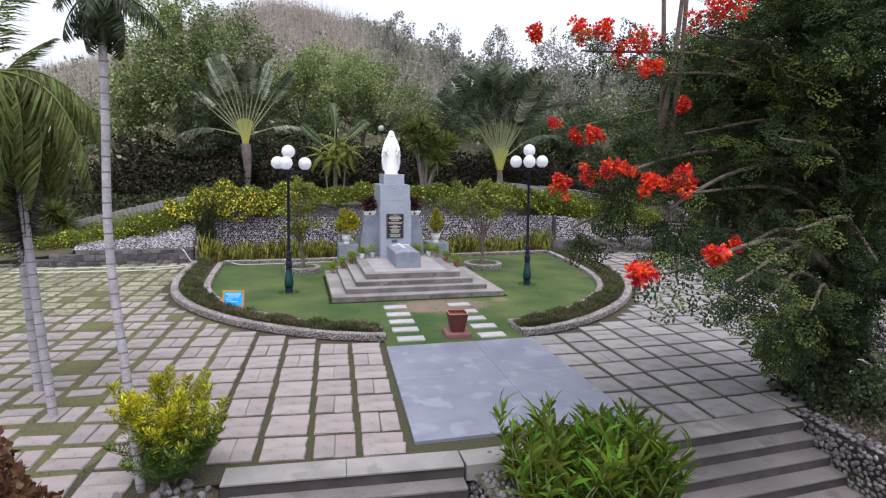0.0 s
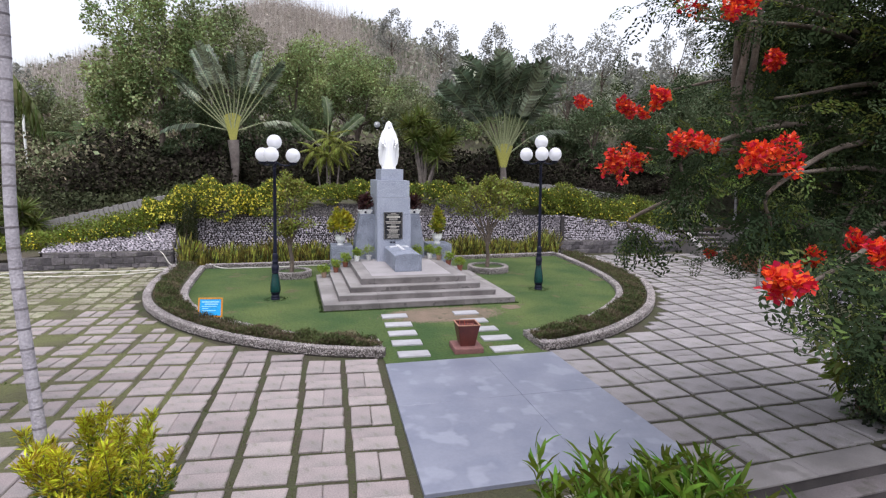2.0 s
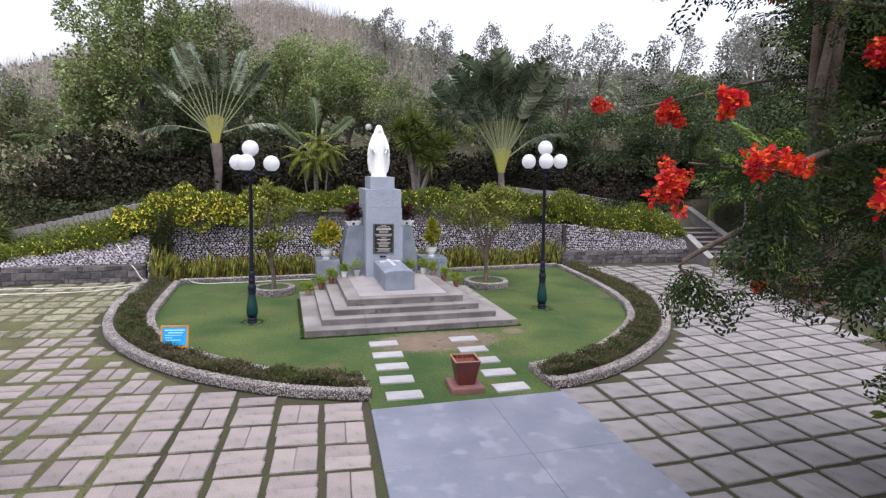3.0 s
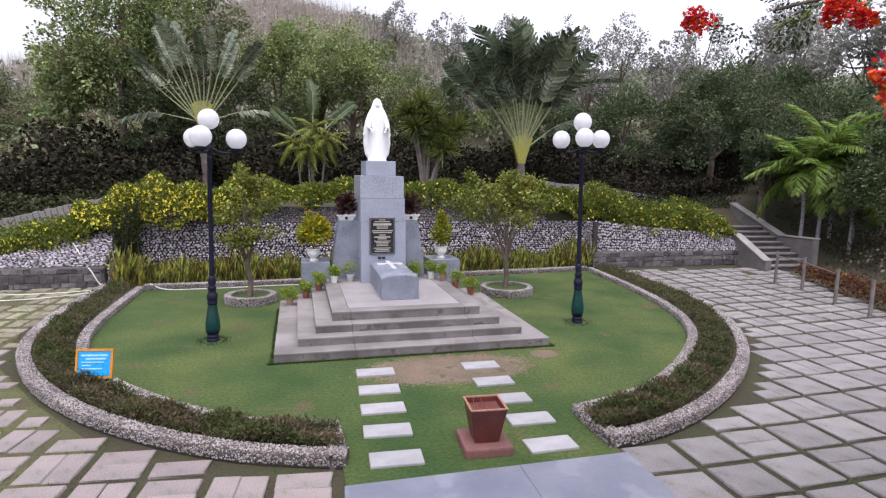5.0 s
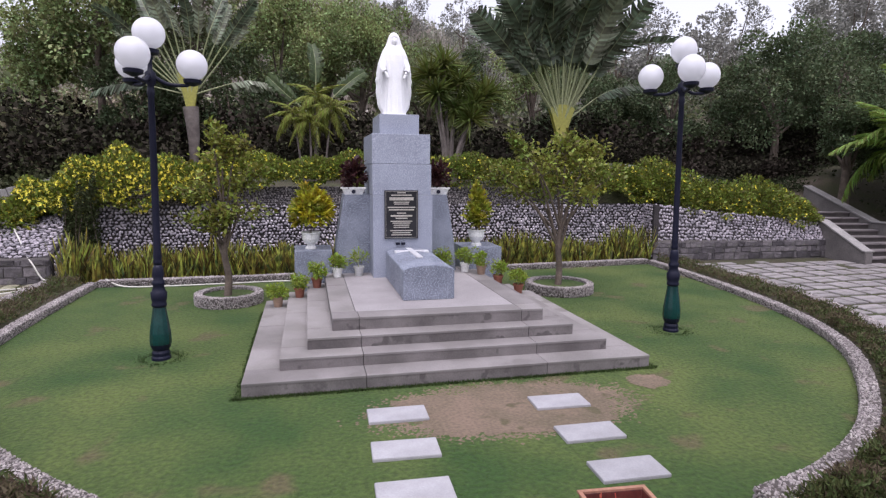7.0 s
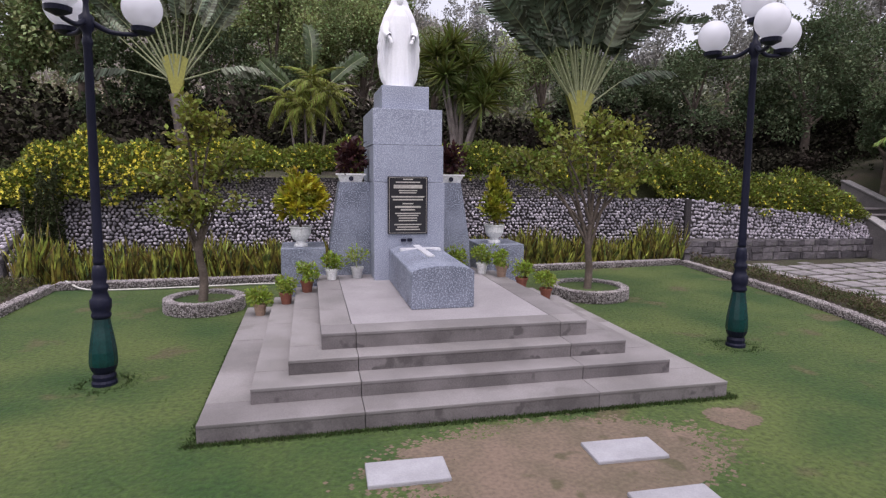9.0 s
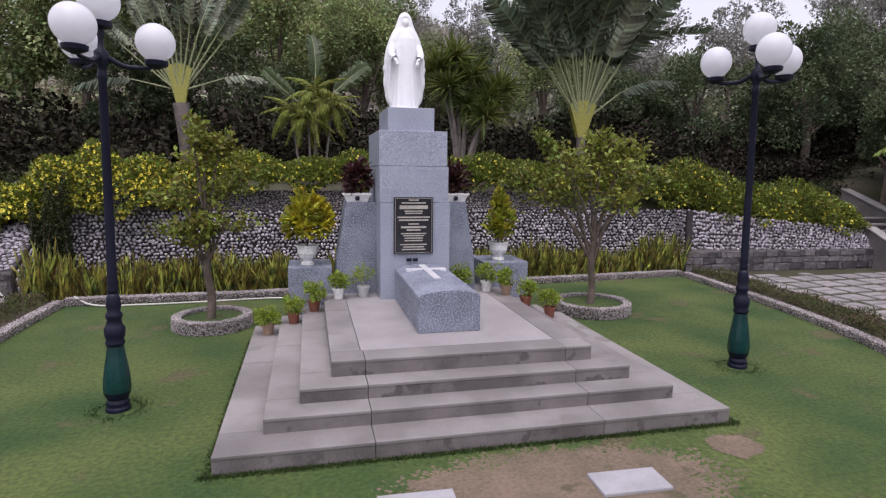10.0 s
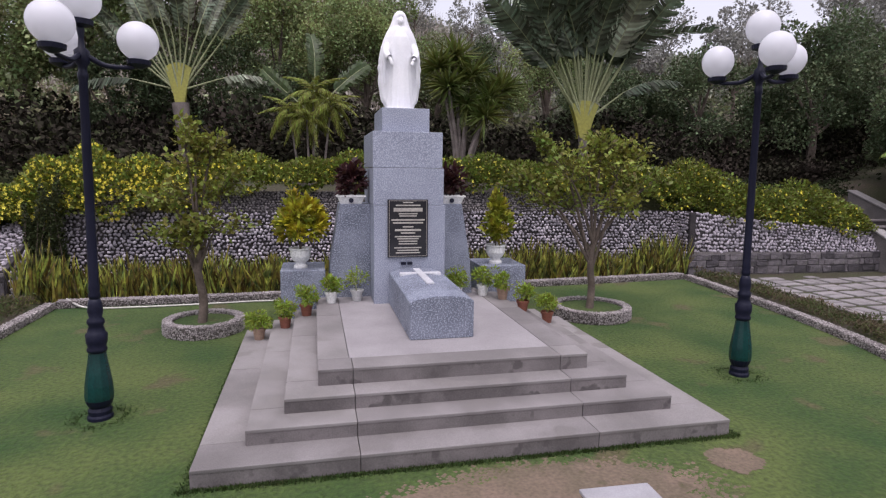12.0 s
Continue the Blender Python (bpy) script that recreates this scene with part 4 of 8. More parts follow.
def globe_lamp(at, arms, lean=0.0, label="black cast-iron lamp post with four white globes and a green base"):
    e = thing("garden_lamp", at, label, "street lamp", "globe lamps")
    e.matrix_world = pose(*at, 0, lean, 0)
    part("base_foot", lathe_bm([(0.155, -0.05), (0.155, 0.03), (0.14, 0.05), (0.145, 0.09), (0.125, 0.12), (0.15, 0.15), (0.17, 0.2)], 16), M_IRON, e)
    part("base_bell", lathe_bm([(0.17, 0.2), (0.175, 0.24), (0.168, 0.34), (0.145, 0.46), (0.118, 0.58), (0.104, 0.66)], 12), M_GREEN, e, "dark green enamelled faceted base")
    part("collar", lathe_bm([(0.104, 0.66), (0.12, 0.68), (0.12, 0.70), (0.106, 0.72), (0.124, 0.76), (0.13, 0.84), (0.105, 0.86), (0.085, 0.92), (0.105, 0.95), (0.1, 0.98), (0.075, 1.0), (0.092, 1.06), (0.08, 1.14), (0.062, 1.18)], 20), M_IRON, e, smooth=True)
    part("post", lathe_bm([(0.062, 1.18), (0.07, 1.22), (0.058, 1.25), (0.068, 1.28), (0.06, 1.32), (0.056, 2.0), (0.05, 3.18), (0.06, 3.2), (0.06, 3.24), (0.05, 3.26), (0.05, 3.30), (0.085, 3.34), (0.085, 3.44), (0.04, 3.47), (0.03, 3.55), (0.045, 3.62), (0.03, 3.68)], 16), M_IRON, e, smooth=True)
    bt = bpy.data.meshes.get("globe")
    if bt is None:
        bm = bmesh.new()
        bmesh.ops.create_uvsphere(bm, u_segments=32, v_segments=20, radius=0.176)
        bt = bpy.data.meshes.new("globe")
        bm.to_mesh(bt)
        bm.free()
        shaded(bt, True)
    put("globe", bt, M_GLOBE, e, "white opal globe", m=pose(0, 0, 3.885))
    part("fitter", lathe_bm([(0.04, 3.64), (0.1, 3.66), (0.105, 3.705), (0.09, 3.71)], 16), M_IRON, e)
    for o in e.children:
        if o.name.split(".")[0] in ("base_foot", "base_bell", "collar", "post"):
            o.scale = (0.73, 0.73, 1)
    for ang in arms:
        c, s = math.cos(radians(ang)), math.sin(radians(ang))
        pts = spline([(0.05, 0, 3.39), (0.18, 0, 3.33), (0.34, 0, 3.33), (0.40, 0, 3.34), (0.45, 0, 3.38)], 6)
        pts = np.stack([pts[:, 0] * c, pts[:, 0] * s, pts[:, 2]], -1)
        v, f = tube(pts, np.linspace(0.026, 0.016, len(pts)), 8)
        arm = put("arm", raw_mesh("arm", v, f), M_IRON, e, smooth=True)
        part("fitter", lathe_bm([(0.025, 3.38), (0.1, 3.415), (0.105, 3.455), (0.09, 3.46)], 16), M_IRON, arm, m=pose(0.45 * c, 0.45 * s, -0.05))
        put("globe", bt, M_GLOBE, arm, "white opal globe", m=pose(0.45 * c, 0.45 * s, 3.575))
    return e


globe_lamp((-3.45, 1.52, 0), (-98, 14, 130), 1.0)
lamp_r = globe_lamp((3.63, 1.38, 0), (-112, 8, 128), -1.1)
lamp_r.scale = (1, 1, 1.045)
globe_lamp((2.12, 18.97, float(ground_height(2.12, 18.97)) - 0.35), (-160, -40, 80), label="distant globe lamp among the trees behind the statue")

# ---- blue notice board ----
M_SIGNTEXT = material("pale blue lettering", (0.35, 0.68, 0.86), (0.28, 0.6, 0.84), rough=0.4, bump=0)
e = thing("notice_board", (-4.72, -0.55, 0), "small cyan notice board with an orange frame", "sign", turn=-10)
tilt = pose(0, 0, 0.15, -14, 0, 0)
part("board", box_bm(-0.215, 0.215, -0.012, 0.012, 0.03, 0.37, 0.002), M_SIGN, e, m=tilt)
for x0, x1, z0, z1 in ((-0.25, 0.25, 0.372, 0.405), (-0.25, 0.25, -0.005, 0.028), (-0.25, -0.217, 0.029, 0.371), (0.217, 0.25, 0.029, 0.371)):
    part("frame_rail", box_bm(x0, x1, -0.02, 0.016, z0, z1, 0.003), M_ORANGE, e, "orange painted rail", m=tilt)
for z, w, h, x in ((0.315, 0.36, 0.013, 0), (0.268, 0.27, 0.012, 0.02), (0.222, 0.3, 0.007, -0.02), (0.178, 0.12, 0.007, -0.1), (0.132, 0.28, 0.008, -0.03)):
    part("writing_bar", box_bm(x - w / 2, x + w / 2, -0.016, -0.0125, z - h, z + h, 0), M_SIGNTEXT, e, m=tilt)
for x in (-0.18, 0.18):
    part("leg", box_bm(x - 0.015, x + 0.015, -0.01, 0.01, -0.03, 0.18, 0.003), M_IRON, e)

# ---- retaining walls of river stone ----
STONES = [ball_template(2, 0.45, k) for k in range(5)]
SMALL_STONES = [ball_template(1, 0.45, k) for k in range(5)]
STONE_MESHES = []
for k, (v, f) in enumerate(STONES):
    me = shaded(raw_mesh("stone", v, f), True)
    me.materials.append(M_RUBBLE)
    STONE_MESHES.append(me)
DULL_MESHES = [shaded(raw_mesh("stone", v, f), True) for v, f in STONES]
for me in DULL_MESHES:
    me.materials.append(M_LOOSE)


def rubble_face(parent, corners, size, singles, seed, mat_joined=None, squash=0.6, pick=None, meshes=None, fill=1.0):
    """Rounded stones packed over a four-cornered face (bottom left, bottom right, top right, top left)."""
    rng = np.random.default_rng(seed)
    c = np.asarray(corners, float)
    w = (np.linalg.norm(c[1] - c[0]) + np.linalg.norm(c[2] - c[3])) / 2
    h = (np.linalg.norm(c[3] - c[0]) + np.linalg.norm(c[2] - c[1])) / 2
    nx, ny = max(2, int(w / size)), max(1, int(h / (size * 0.86)))
    U, Vv = np.meshgrid(np.arange(nx), np.arange(ny))
    u = ((U + 0.5 + 0.5 * (Vv % 2) - 0.25 + rng.uniform(-0.3, 0.3, U.shape)) / nx).ravel()
    v = ((Vv + 0.5 + rng.uniform(-0.28, 0.28, U.shape)) / ny).ravel()
    P = ((1 - u) * (1 - v))[:, None] * c[0] + (u * (1 - v))[:, None] * c[1] + (u * v)[:, None] * c[2] + ((1 - u) * v)[:, None] * c[3]
    ex = c[1] - c[0] + c[2] - c[3]
    ex /= np.linalg.norm(ex)
    nz = np.cross(ex, c[3] - c[0])
    nz /= np.linalg.norm(nz)
    ey = np.cross(nz, ex)
    n = len(P)
    a = rng.uniform(0, 2 * np.pi, n)
    X = np.cos(a)[:, None] * ex + np.sin(a)[:, None] * ey
    Y = -np.sin(a)[:, None] * ex + np.cos(a)[:, None] * ey
    T = np.stack([X, Y, np.broadcast_to(nz, X.shape)], -1)
    s = size * 0.5 * fill * rng.uniform(0.82, 1.16, n)
    P = P + nz * 0.02
    S = np.stack([s * rng.uniform(0.95, 1.14, n), s * rng.uniform(0.76, 0.96, n), s * squash * rng.uniform(0.8, 1.2, n)], -1)
    order = np.argsort(pick(P)) if pick else np.arange(n)
    near, rest = order[:singles], order[singles:]
    for i in near:
        m = Matrix(np.vstack([np.column_stack([T[i] * S[i], P[i]]), [0, 0, 0, 1]]).tolist())
        put("stone", (meshes or STONE_MESHES)[int(i) % 5], None, parent, m=m)
    if len(rest):
        pool = STONES if size > 0.1 else SMALL_STONES
        bits = [scattered(pool[k], P[rest[k::5]], S[rest[k::5]], T[rest[k::5]]) for k in range(5) if len(rest[k::5])]
        vv, ff = joined(bits)
        tagged(put("stones", raw_mesh("stones", vv, ff), mat_joined or M_RUBBLEJ, parent, smooth=True), kind="stuff")


def wall_core(parent, pts, thick_vec, mat=None, nu=12, nv=4):
    """A solid slab behind a four-cornered, possibly twisted face."""
    c, t = np.asarray(pts, float), np.asarray(thick_vec, float)
    u, v = np.meshgrid(np.linspace(0, 1, nu), np.linspace(0, 1, nv))
    u, v = u[..., None], v[..., None]
    P = (1 - u) * (1 - v) * c[0] + u * (1 - v) * c[1] + u * v * c[2] + (1 - u) * v * c[3]
    n = nu * nv
    V = np.concatenate([P.reshape(-1, 3), (P + t).reshape(-1, 3)])
    k = np.arange(n).reshape(nv, nu)
    front = np.stack([k[:-1, :-1], k[:-1, 1:], k[1:, 1:], k[1:, :-1]], -1).reshape(-1, 4)
    edge = np.concatenate([k[0], k[1:, -1], k[-1, -2::-1], k[-2:0:-1, 0]])
    nxt = np.roll(edge, -1)
    F_ = np.concatenate([front, front[:, ::-1] + n, np.stack([nxt, edge, edge + n, nxt + n], -1)])
    bm = bmesh.new()
    vs = [bm.verts.new(p) for p in V]
    for q in F_:
        bm.faces.new([vs[i] for i in q])
    bmesh.ops.recalc_face_normals(bm, faces=bm.faces[:])
    return part("core", bm, mat or M_MORTAR, parent)


def block_course(parent, p0, p1, z0, z1, rows, length, proud, seed):
    """Courses of squared blocks along a straight foot."""
    rng = np.random.default_rng(seed)
    a, b = np.array(p0, float), np.array(p1, float)
    L = np.linalg.norm(b - a)
    ang = math.degrees(math.atan2(*(b - a)[::-1]))
    hs = rng.uniform(0.6, 1.4, rows)
    hs = hs / hs.sum() * (z1 - z0)
    for r, h in enumerate(hs):
        x = -rng.uniform(0, length * 0.5)
        while x < L:
            w = length * rng.uniform(0.3, 1.5)
            x0, x1 = max(x, 0), min(x + w - rng.uniform(0.006, 0.016), L)
            if x1 - x0 > 0.05:
                bm = box_bm(0, x1 - x0, -proud * rng.uniform(0.7, 1.3), 0.05, 0, h * rng.uniform(0.82, 0.985), 0.018)
                for q in bm.verts:
                    q.co += Vector(rng.normal(0, 0.007, 3).tolist())
                c = a + (b - a) / L * x0
                part("block", bm, M_BLOCK, parent, m=pose(c[0], c[1], z0 + hs[:r].sum(), rng.normal(0, 1), 0, ang))
            x += w


def centre_first(x, y):
    return lambda P: np.hypot(P[:, 0] - x, P[:, 1] - y)


# left bank: squared foot, sloping river stones above
e = thing("wall_left", (0, 0, 0), "retaining bank of squared blocks below and river stones above", "wall", kind="structure")
for k, (xa, xb, h, rows) in enumerate(((-16, -12.0, 0.07, 1), (-12.0, -11.3, 0.2, 1), (-11.3, -10.5, 0.36, 2), (-10.5, -6.78, 0.5, 3))):
    wall_core(e, [(xa, 7.05, -0.05), (xb, 7.05, -0.05), (xb, 7.05, h + 0.02), (xa, 7.05, h + 0.02)], (0, 0.3, 0), M_CEM)
    block_course(e, (xa, 7.04), (xb, 7.04), 0, h, rows, 0.34, 0.014, 5 + k)
LB = [(-10.6, 7.1, 0.5), (-6.8, 7.1, 0.52), (-6.8, 8.65, 1.33), (-10.6, 8.4, 0.8)]
wall_core(e, LB, (0, 0.15, -0.15))
rubble_face(e, LB, 0.088, 290, 11, fill=0.96, pick=centre_first(-7, 7.5))
LB2 = [(-15, 7.1, 0.0), (-10.6, 7.1, 0.42), (-10.6, 8.4, 0.8), (-15, 8.3, 0.3)]
wall_core(e, LB2, (0, 0.15, -0.15), M_SOIL)
# the return at the corner
wall_core(e, [(-6.76, 7.05, -0.05), (-6.76, 8.6, -0.05), (-6.76, 8.6, 1.33), (-6.76, 7.1, 0.54)], (-0.25, 0, 0))
rubble_face(e, [(-6.74, 7.1, 0.0), (-6.74, 8.4, 0.0), (-6.74, 8.5, 1.25), (-6.74, 7.15, 0.5)], 0.08, 40, 12)

# middle wall behind the snake plants
e = thing("wall_middle", (0, 0, 0), "tall retaining wall of pale river stones with a darker upper band", "wall", kind="structure")
MW = [(-6.75, 8.1, -0.05), (7.45, 8.0, -0.05), (7.45, 8.22, 1.5), (-6.75, 8.35, 1.5)]
wall_core(e, MW, (0, 0.3, 0))
rubble_face(e, [(-6.75, 8.12, 0.25), (7.45, 8.02, 0.25), (7.45, 8.22, 1.5), (-6.75, 8.34, 1.5)], 0.08, 300, 13, fill=0.96, pick=centre_first(1, 8))
MU = [(-6.75, 8.36, 1.5), (6.0, 8.24, 1.5), (6.0, 8.5, 1.93), (-6.75, 8.62, 1.93)]
wall_core(e, MU, (0, 0.3, -0.05))
rubble_face(e, MU, 0.062, 0, 14, M_SMALL)

# right wall with block foot
e = thing("wall_right", (0, 0, 0), "low retaining wall with block foot and river stones above", "wall", kind="structure")
wall_core(e, [(7.45, 7.66, -0.05), (13.2, 7.4, -0.05), (13.2, 7.42, 0.47), (7.45, 7.68, 0.55)], (0, 0.3, 0), M_CEM)
block_course(e, (7.45, 7.65), (13.2, 7.39), 0, 0.5, 3, 0.3, 0.014, 6)
RB = [(7.45, 7.7, 0.52), (13.2, 7.45, 0.48), (13.2, 7.75, 0.93), (7.45, 8.0, 1.52)]
wall_core(e, RB, (0, 0.2, -0.05))
rubble_face(e, RB, 0.084, 290, 15, fill=0.96, pick=centre_first(8, 7.7))
wall_core(e, [(7.43, 8.3, -0.05), (7.43, 7.64, -0.05), (7.43, 7.68, 1.5), (7.43, 8.3, 1.5)], (0.15, 0, 0))
rubble_face(e, [(7.42, 8.2, 0.0), (7.42, 7.66, 0.0), (7.42, 7.72, 1.5), (7.42, 8.2, 1.5)], 0.08, 0, 16)

# ---- stairs at the far right ----
e = thing("side_stairs", (13.08, 6.25, -0.03), "weathered cement side stairs climbing between low walls", "stairs", turn=-3)
for k in range(8):
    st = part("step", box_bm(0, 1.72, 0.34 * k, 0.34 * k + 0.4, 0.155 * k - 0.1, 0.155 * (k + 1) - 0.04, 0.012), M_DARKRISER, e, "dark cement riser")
    part("tread", box_bm(0, 1.72, 0.34 * k - 0.025, 0.34 * k + 0.34, 0.155 * (k + 1) - 0.042, 0.155 * (k + 1), 0.008), M_DIMTREAD, st)
for x0, x1, P in ((-0.26, -0.01, [(-0.15, -0.05), (2.4, -0.05), (2.4, 1.06), (1.4, 1.04), (-0.05, 0.34), (-0.15, 0.33)]),
                  (1.73, 2.0, [(0.1, -0.05), (4.3, -0.05), (4.3, 1.98), (3.6, 1.72), (1.6, 0.96), (0.1, 1.0)])):
    bm = bmesh.new()
    a = [bm.verts.new((x0, y, z)) for y, z in P]
    b = [bm.verts.new((x1, y, z)) for y, z in P]
    bm.faces.new(a)
    bm.faces.new(b[::-1])
    for i in range(len(P)):
        j = (i + 1) % len(P)
        bm.faces.new((a[j], a[i], b[i], b[j]))
    bmesh.ops.recalc_face_normals(bm, faces=bm.faces[:])
    bmesh.ops.bevel(bm, geom=bm.edges[:], offset=0.02, segments=2, affect="EDGES")
    part("cheek_wall", bm, M_CEM, e, "grey weathered cement cheek wall")
    for (ya, za), (yb, zb) in zip(P[2:], P[3:]):  # pale coping slabs along the top
        L = math.hypot(yb - ya, zb - za)
        part("coping", box_bm(x0 - 0.03, x1 + 0.03, 0, L, 0.002, 0.045, 0.01), M_FENCE, e, "pale coping slab", m=pose(0, yb, zb, math.degrees(math.atan2(za - zb, ya - yb)), 0, 0))

# ---- pale wall tops on the upper path ----


def coping_wall(name, pts, height, thick, label, piece=0.5):
    e = thing(name, (0, 0, 0), label, "wall", "path walls")
    P = np.array(pts, float)
    seg = np.linalg.norm(np.diff(P, axis=0), axis=1)
    cum = np.concatenate([[0], np.cumsum(seg)])
    n = int(cum[-1] / piece)
    for k in range(n):
        s0, s1 = cum[-1] * k / n, cum[-1] * (k + 1) / n - 0.01
        a = np.array([np.interp(s0, cum, P[:, j]) for j in range(3)])
        b = np.array([np.interp(s1, cum, P[:, j]) for j in range(3)])
        L = np.hypot(*(b - a)[:2])
        ang = math.degrees(math.atan2(b[1] - a[1], b[0] - a[0]))
        tilt = -math.degrees(math.atan2(b[2] - a[2], L))
        j = 0.02 * math.sin(k * 2.7)
        part("panel", box_bm(0, L, -thick / 2, thick / 2, -height, j, 0.015), M_FENCE, e, m=pose(*a, 0, tilt, ang))
    return e


coping_wall("path_wall", [(-15, 10.6, 0.75), (-12, 11, 1.12), (-10.2, 11, 1.55), (-8.6, 11, 1.95), (-7.0, 11.2, 2.25)], 0.9, 0.18, "pale weathered cement wall along the rising path", 0.17)
coping_wall("path_wall", [(6.3, 11.6, 2.85), (7.7, 11.6, 2.72), (10.4, 11.6, 2.48), (13.2, 11.8, 2.05), (15, 11.4, 1.6)], 0.9, 0.3, "grey weathered cement wall behind the hedge", 0.7)

# ---- front stairs, middle bed and stone cheeks ----


def front_flight(x0, x1, label):
    e = thing("front_stairs", (0, 0, 0), label, "stairs", "front stairs")
    cuts = np.linspace(x0, x1, 3)
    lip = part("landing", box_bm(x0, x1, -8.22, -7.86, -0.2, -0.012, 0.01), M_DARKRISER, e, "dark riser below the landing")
    for a, b in zip(cuts, cuts[1:]):
        part("tread", box_bm(a + 0.004, b - 0.004, -8.24, -7.86, -0.014, 0.012, 0.006), M_STEP, lip)
    for k in range(1, 12):
        y1 = -8.2 - 0.25 * (k - 1)
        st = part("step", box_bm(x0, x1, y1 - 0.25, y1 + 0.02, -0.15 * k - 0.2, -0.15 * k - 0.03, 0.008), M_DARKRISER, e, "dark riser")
        part("tread", box_bm(x0, x1, y1 - 0.262, y1, -0.15 * k - 0.032, -0.15 * k, 0.008), M_DIMTREAD, st)
    return e


flight = front_flight(-4.1, -1.3, "worn grey-pink concrete stairs below the landing")
flight.matrix_world = pose(-4.1, -7.93, 0, 0, 0, -4) @ pose(4.1, 7.86, 0)
flight = front_flight(1.2, 3.82, "worn grey-pink concrete stairs beside a stone cheek wall")
flight.matrix_world = pose(3.82, -8.0, 0, 0, 0, 3) @ pose(-3.82, 7.86, 0)
part_ob = part("landing_strip", box_bm(-1.3, 1.2, -8.5, -8.13, -0.2, 0.008, 0.008), M_STEP)
tagged(part_ob, "pale concrete landing strip before the slab", "pavement", kind="structure")

e = thing("cheek_wall", (0, 0, 0), "cheek wall of pale river stones beside the front stairs", "wall", "stone cheek walls")
CW = [(4.0, -11.6, -2.2), (3.88, -8.12, -2.2), (3.88, -8.12, -0.03), (4.0, -11.6, -0.03)]
wall_core(e, CW, (0.3, 0, 0))
# Dull stone set here: the tree shade is put into its colour.
rubble_face(e, [(3.86, -8.12, -2.2), (3.98, -11.6, -2.2), (3.98, -11.6, -0.02), (3.86, -8.12, -0.02)], 0.086, 300, 21, M_LOOSEJ, pick=centre_first(3.9, -8.3), meshes=DULL_MESHES)
rubble_face(e, [(3.88, -8.1, 0.0), (4.0, -11.6, 0.0), (4.28, -11.6, 0.01), (4.16, -8.1, 0.01)], 0.09, 90, 26, M_LOOSEJ, pick=centre_first(4.0, -8.1), meshes=DULL_MESHES)

e = thing("bed_edge_wall", (0, 0, 0), "river stones edging the planted bed between the stairs", "wall", "stone cheek walls")
ME = [(-1.28, -8.25, -0.45), (-0.55, -11.0, -1.8), (-0.5, -11.0, -1.2), (-1.22, -8.25, -0.06)]
wall_core(e, [ME[1], ME[0], ME[3], ME[2]], (0.3, 0, 0))
rubble_face(e, ME, 0.08, 120, 22, M_LOOSEJ, meshes=DULL_MESHES)
rubble_face(e, [(-1.24, -8.25, -0.05), (-0.52, -11, -1.2), (-0.2, -11, -1.15), (-0.9, -8.25, -0.02)], 0.075, 90, 23, M_LOOSEJ, meshes=DULL_MESHES)
bm = bmesh.new()
for p in ((-1.2, -8.5, -0.12), (-0.5, -11.2, -1.25), (1.2, -11.2, -1.25), (1.2, -8.5, -0.12)):
    bm.verts.new(p)
bm.faces.new(bm.verts[:])
tagged(part("bed_soil_front", bm, M_SOIL), "dark soil of the planted bed", "soil", kind="structure")

# loose stones and earth at the left edge of the stairs
e = thing("stone_edging", (0, 0, 0), "loose pale stones edging the shrub bed", "stones")
rng = np.random.default_rng(31)
for k in range(90):
    x, y = rng.uniform(-5.2, -4.15), rng.uniform(-8.9, -8.1)
    s = rng.uniform(0.03, 0.06)
    m = pose(x, y, float(ground_height(x, y)) + s * 0.5, *rng.uniform(0, 360, 3)) @ Matrix.Diagonal((s * 1.2, s, s * 0.8, 1))
    put("stone", DULL_MESHES[k % 5], None, e, m=m)

# low dry-stone walls and ledge at the right edge of the court
e = thing("edge_wall", (0, 0, 0), "low dry-stone wall with a cement ledge beside the court", "wall")
EW = [(8.2, -6.2, -0.05), (11.4, -0.8, -0.05), (11.5, -0.8, 0.42), (8.3, -6.2, 0.42)]
wall_core(e, EW, (0.4, -0.25, 0))
rubble_face(e, [EW[1], EW[0], EW[3], EW[2]], 0.13, 120, 24)
wall_core(e, [(8.25, -6.2, 0.42), (11.45, -0.8, 0.42), (11.45, -0.8, 0.48), (8.25, -6.2, 0.48)], (0.6, -0.36, 0), M_FENCE)
E2 = [(9.3, -6.8, 0.3), (12.6, -1.4, 0.3), (12.7, -1.4, 0.85), (9.4, -6.8, 0.85)]
wall_core(e, E2, (0.5, -0.3, 0))
rubble_face(e, [E2[1], E2[0], E2[3], E2[2]], 0.14, 60, 25)

# posts along the right edge of the court
for x, y, h in ((11.34, 4.19, 0.95), (11.36, 3.3, 0.9), (10.75, 1.77, 0.85), (10.2, 0.44, 0.85), (9.6, -1.0, 0.85)):
    v, f = tube([(x, y, -0.06), (x + 0.01, y, h * 0.5), (x + 0.02, y + 0.01, h)], [0.045, 0.04, 0.036], 8)
    ob = put("edge_post", raw_mesh("edge_post", v, f), M_WOODP, smooth=True)
    tagged(ob, "weathered grey post at the edge of the court", "post", "posts along the court")
v, f = joined([tube([(11.34, 4.19, 0.8), (11.36, 3.3, 0.76)], 0.014, 6), tube([(11.36, 3.3, 0.76), (10.75, 1.77, 0.72)], 0.012, 6)])
tagged(put("edge_rail", raw_mesh("edge_rail", v, f), M_WOODP), "thin weathered rail between the posts", "rail")

# ---- hoses ----


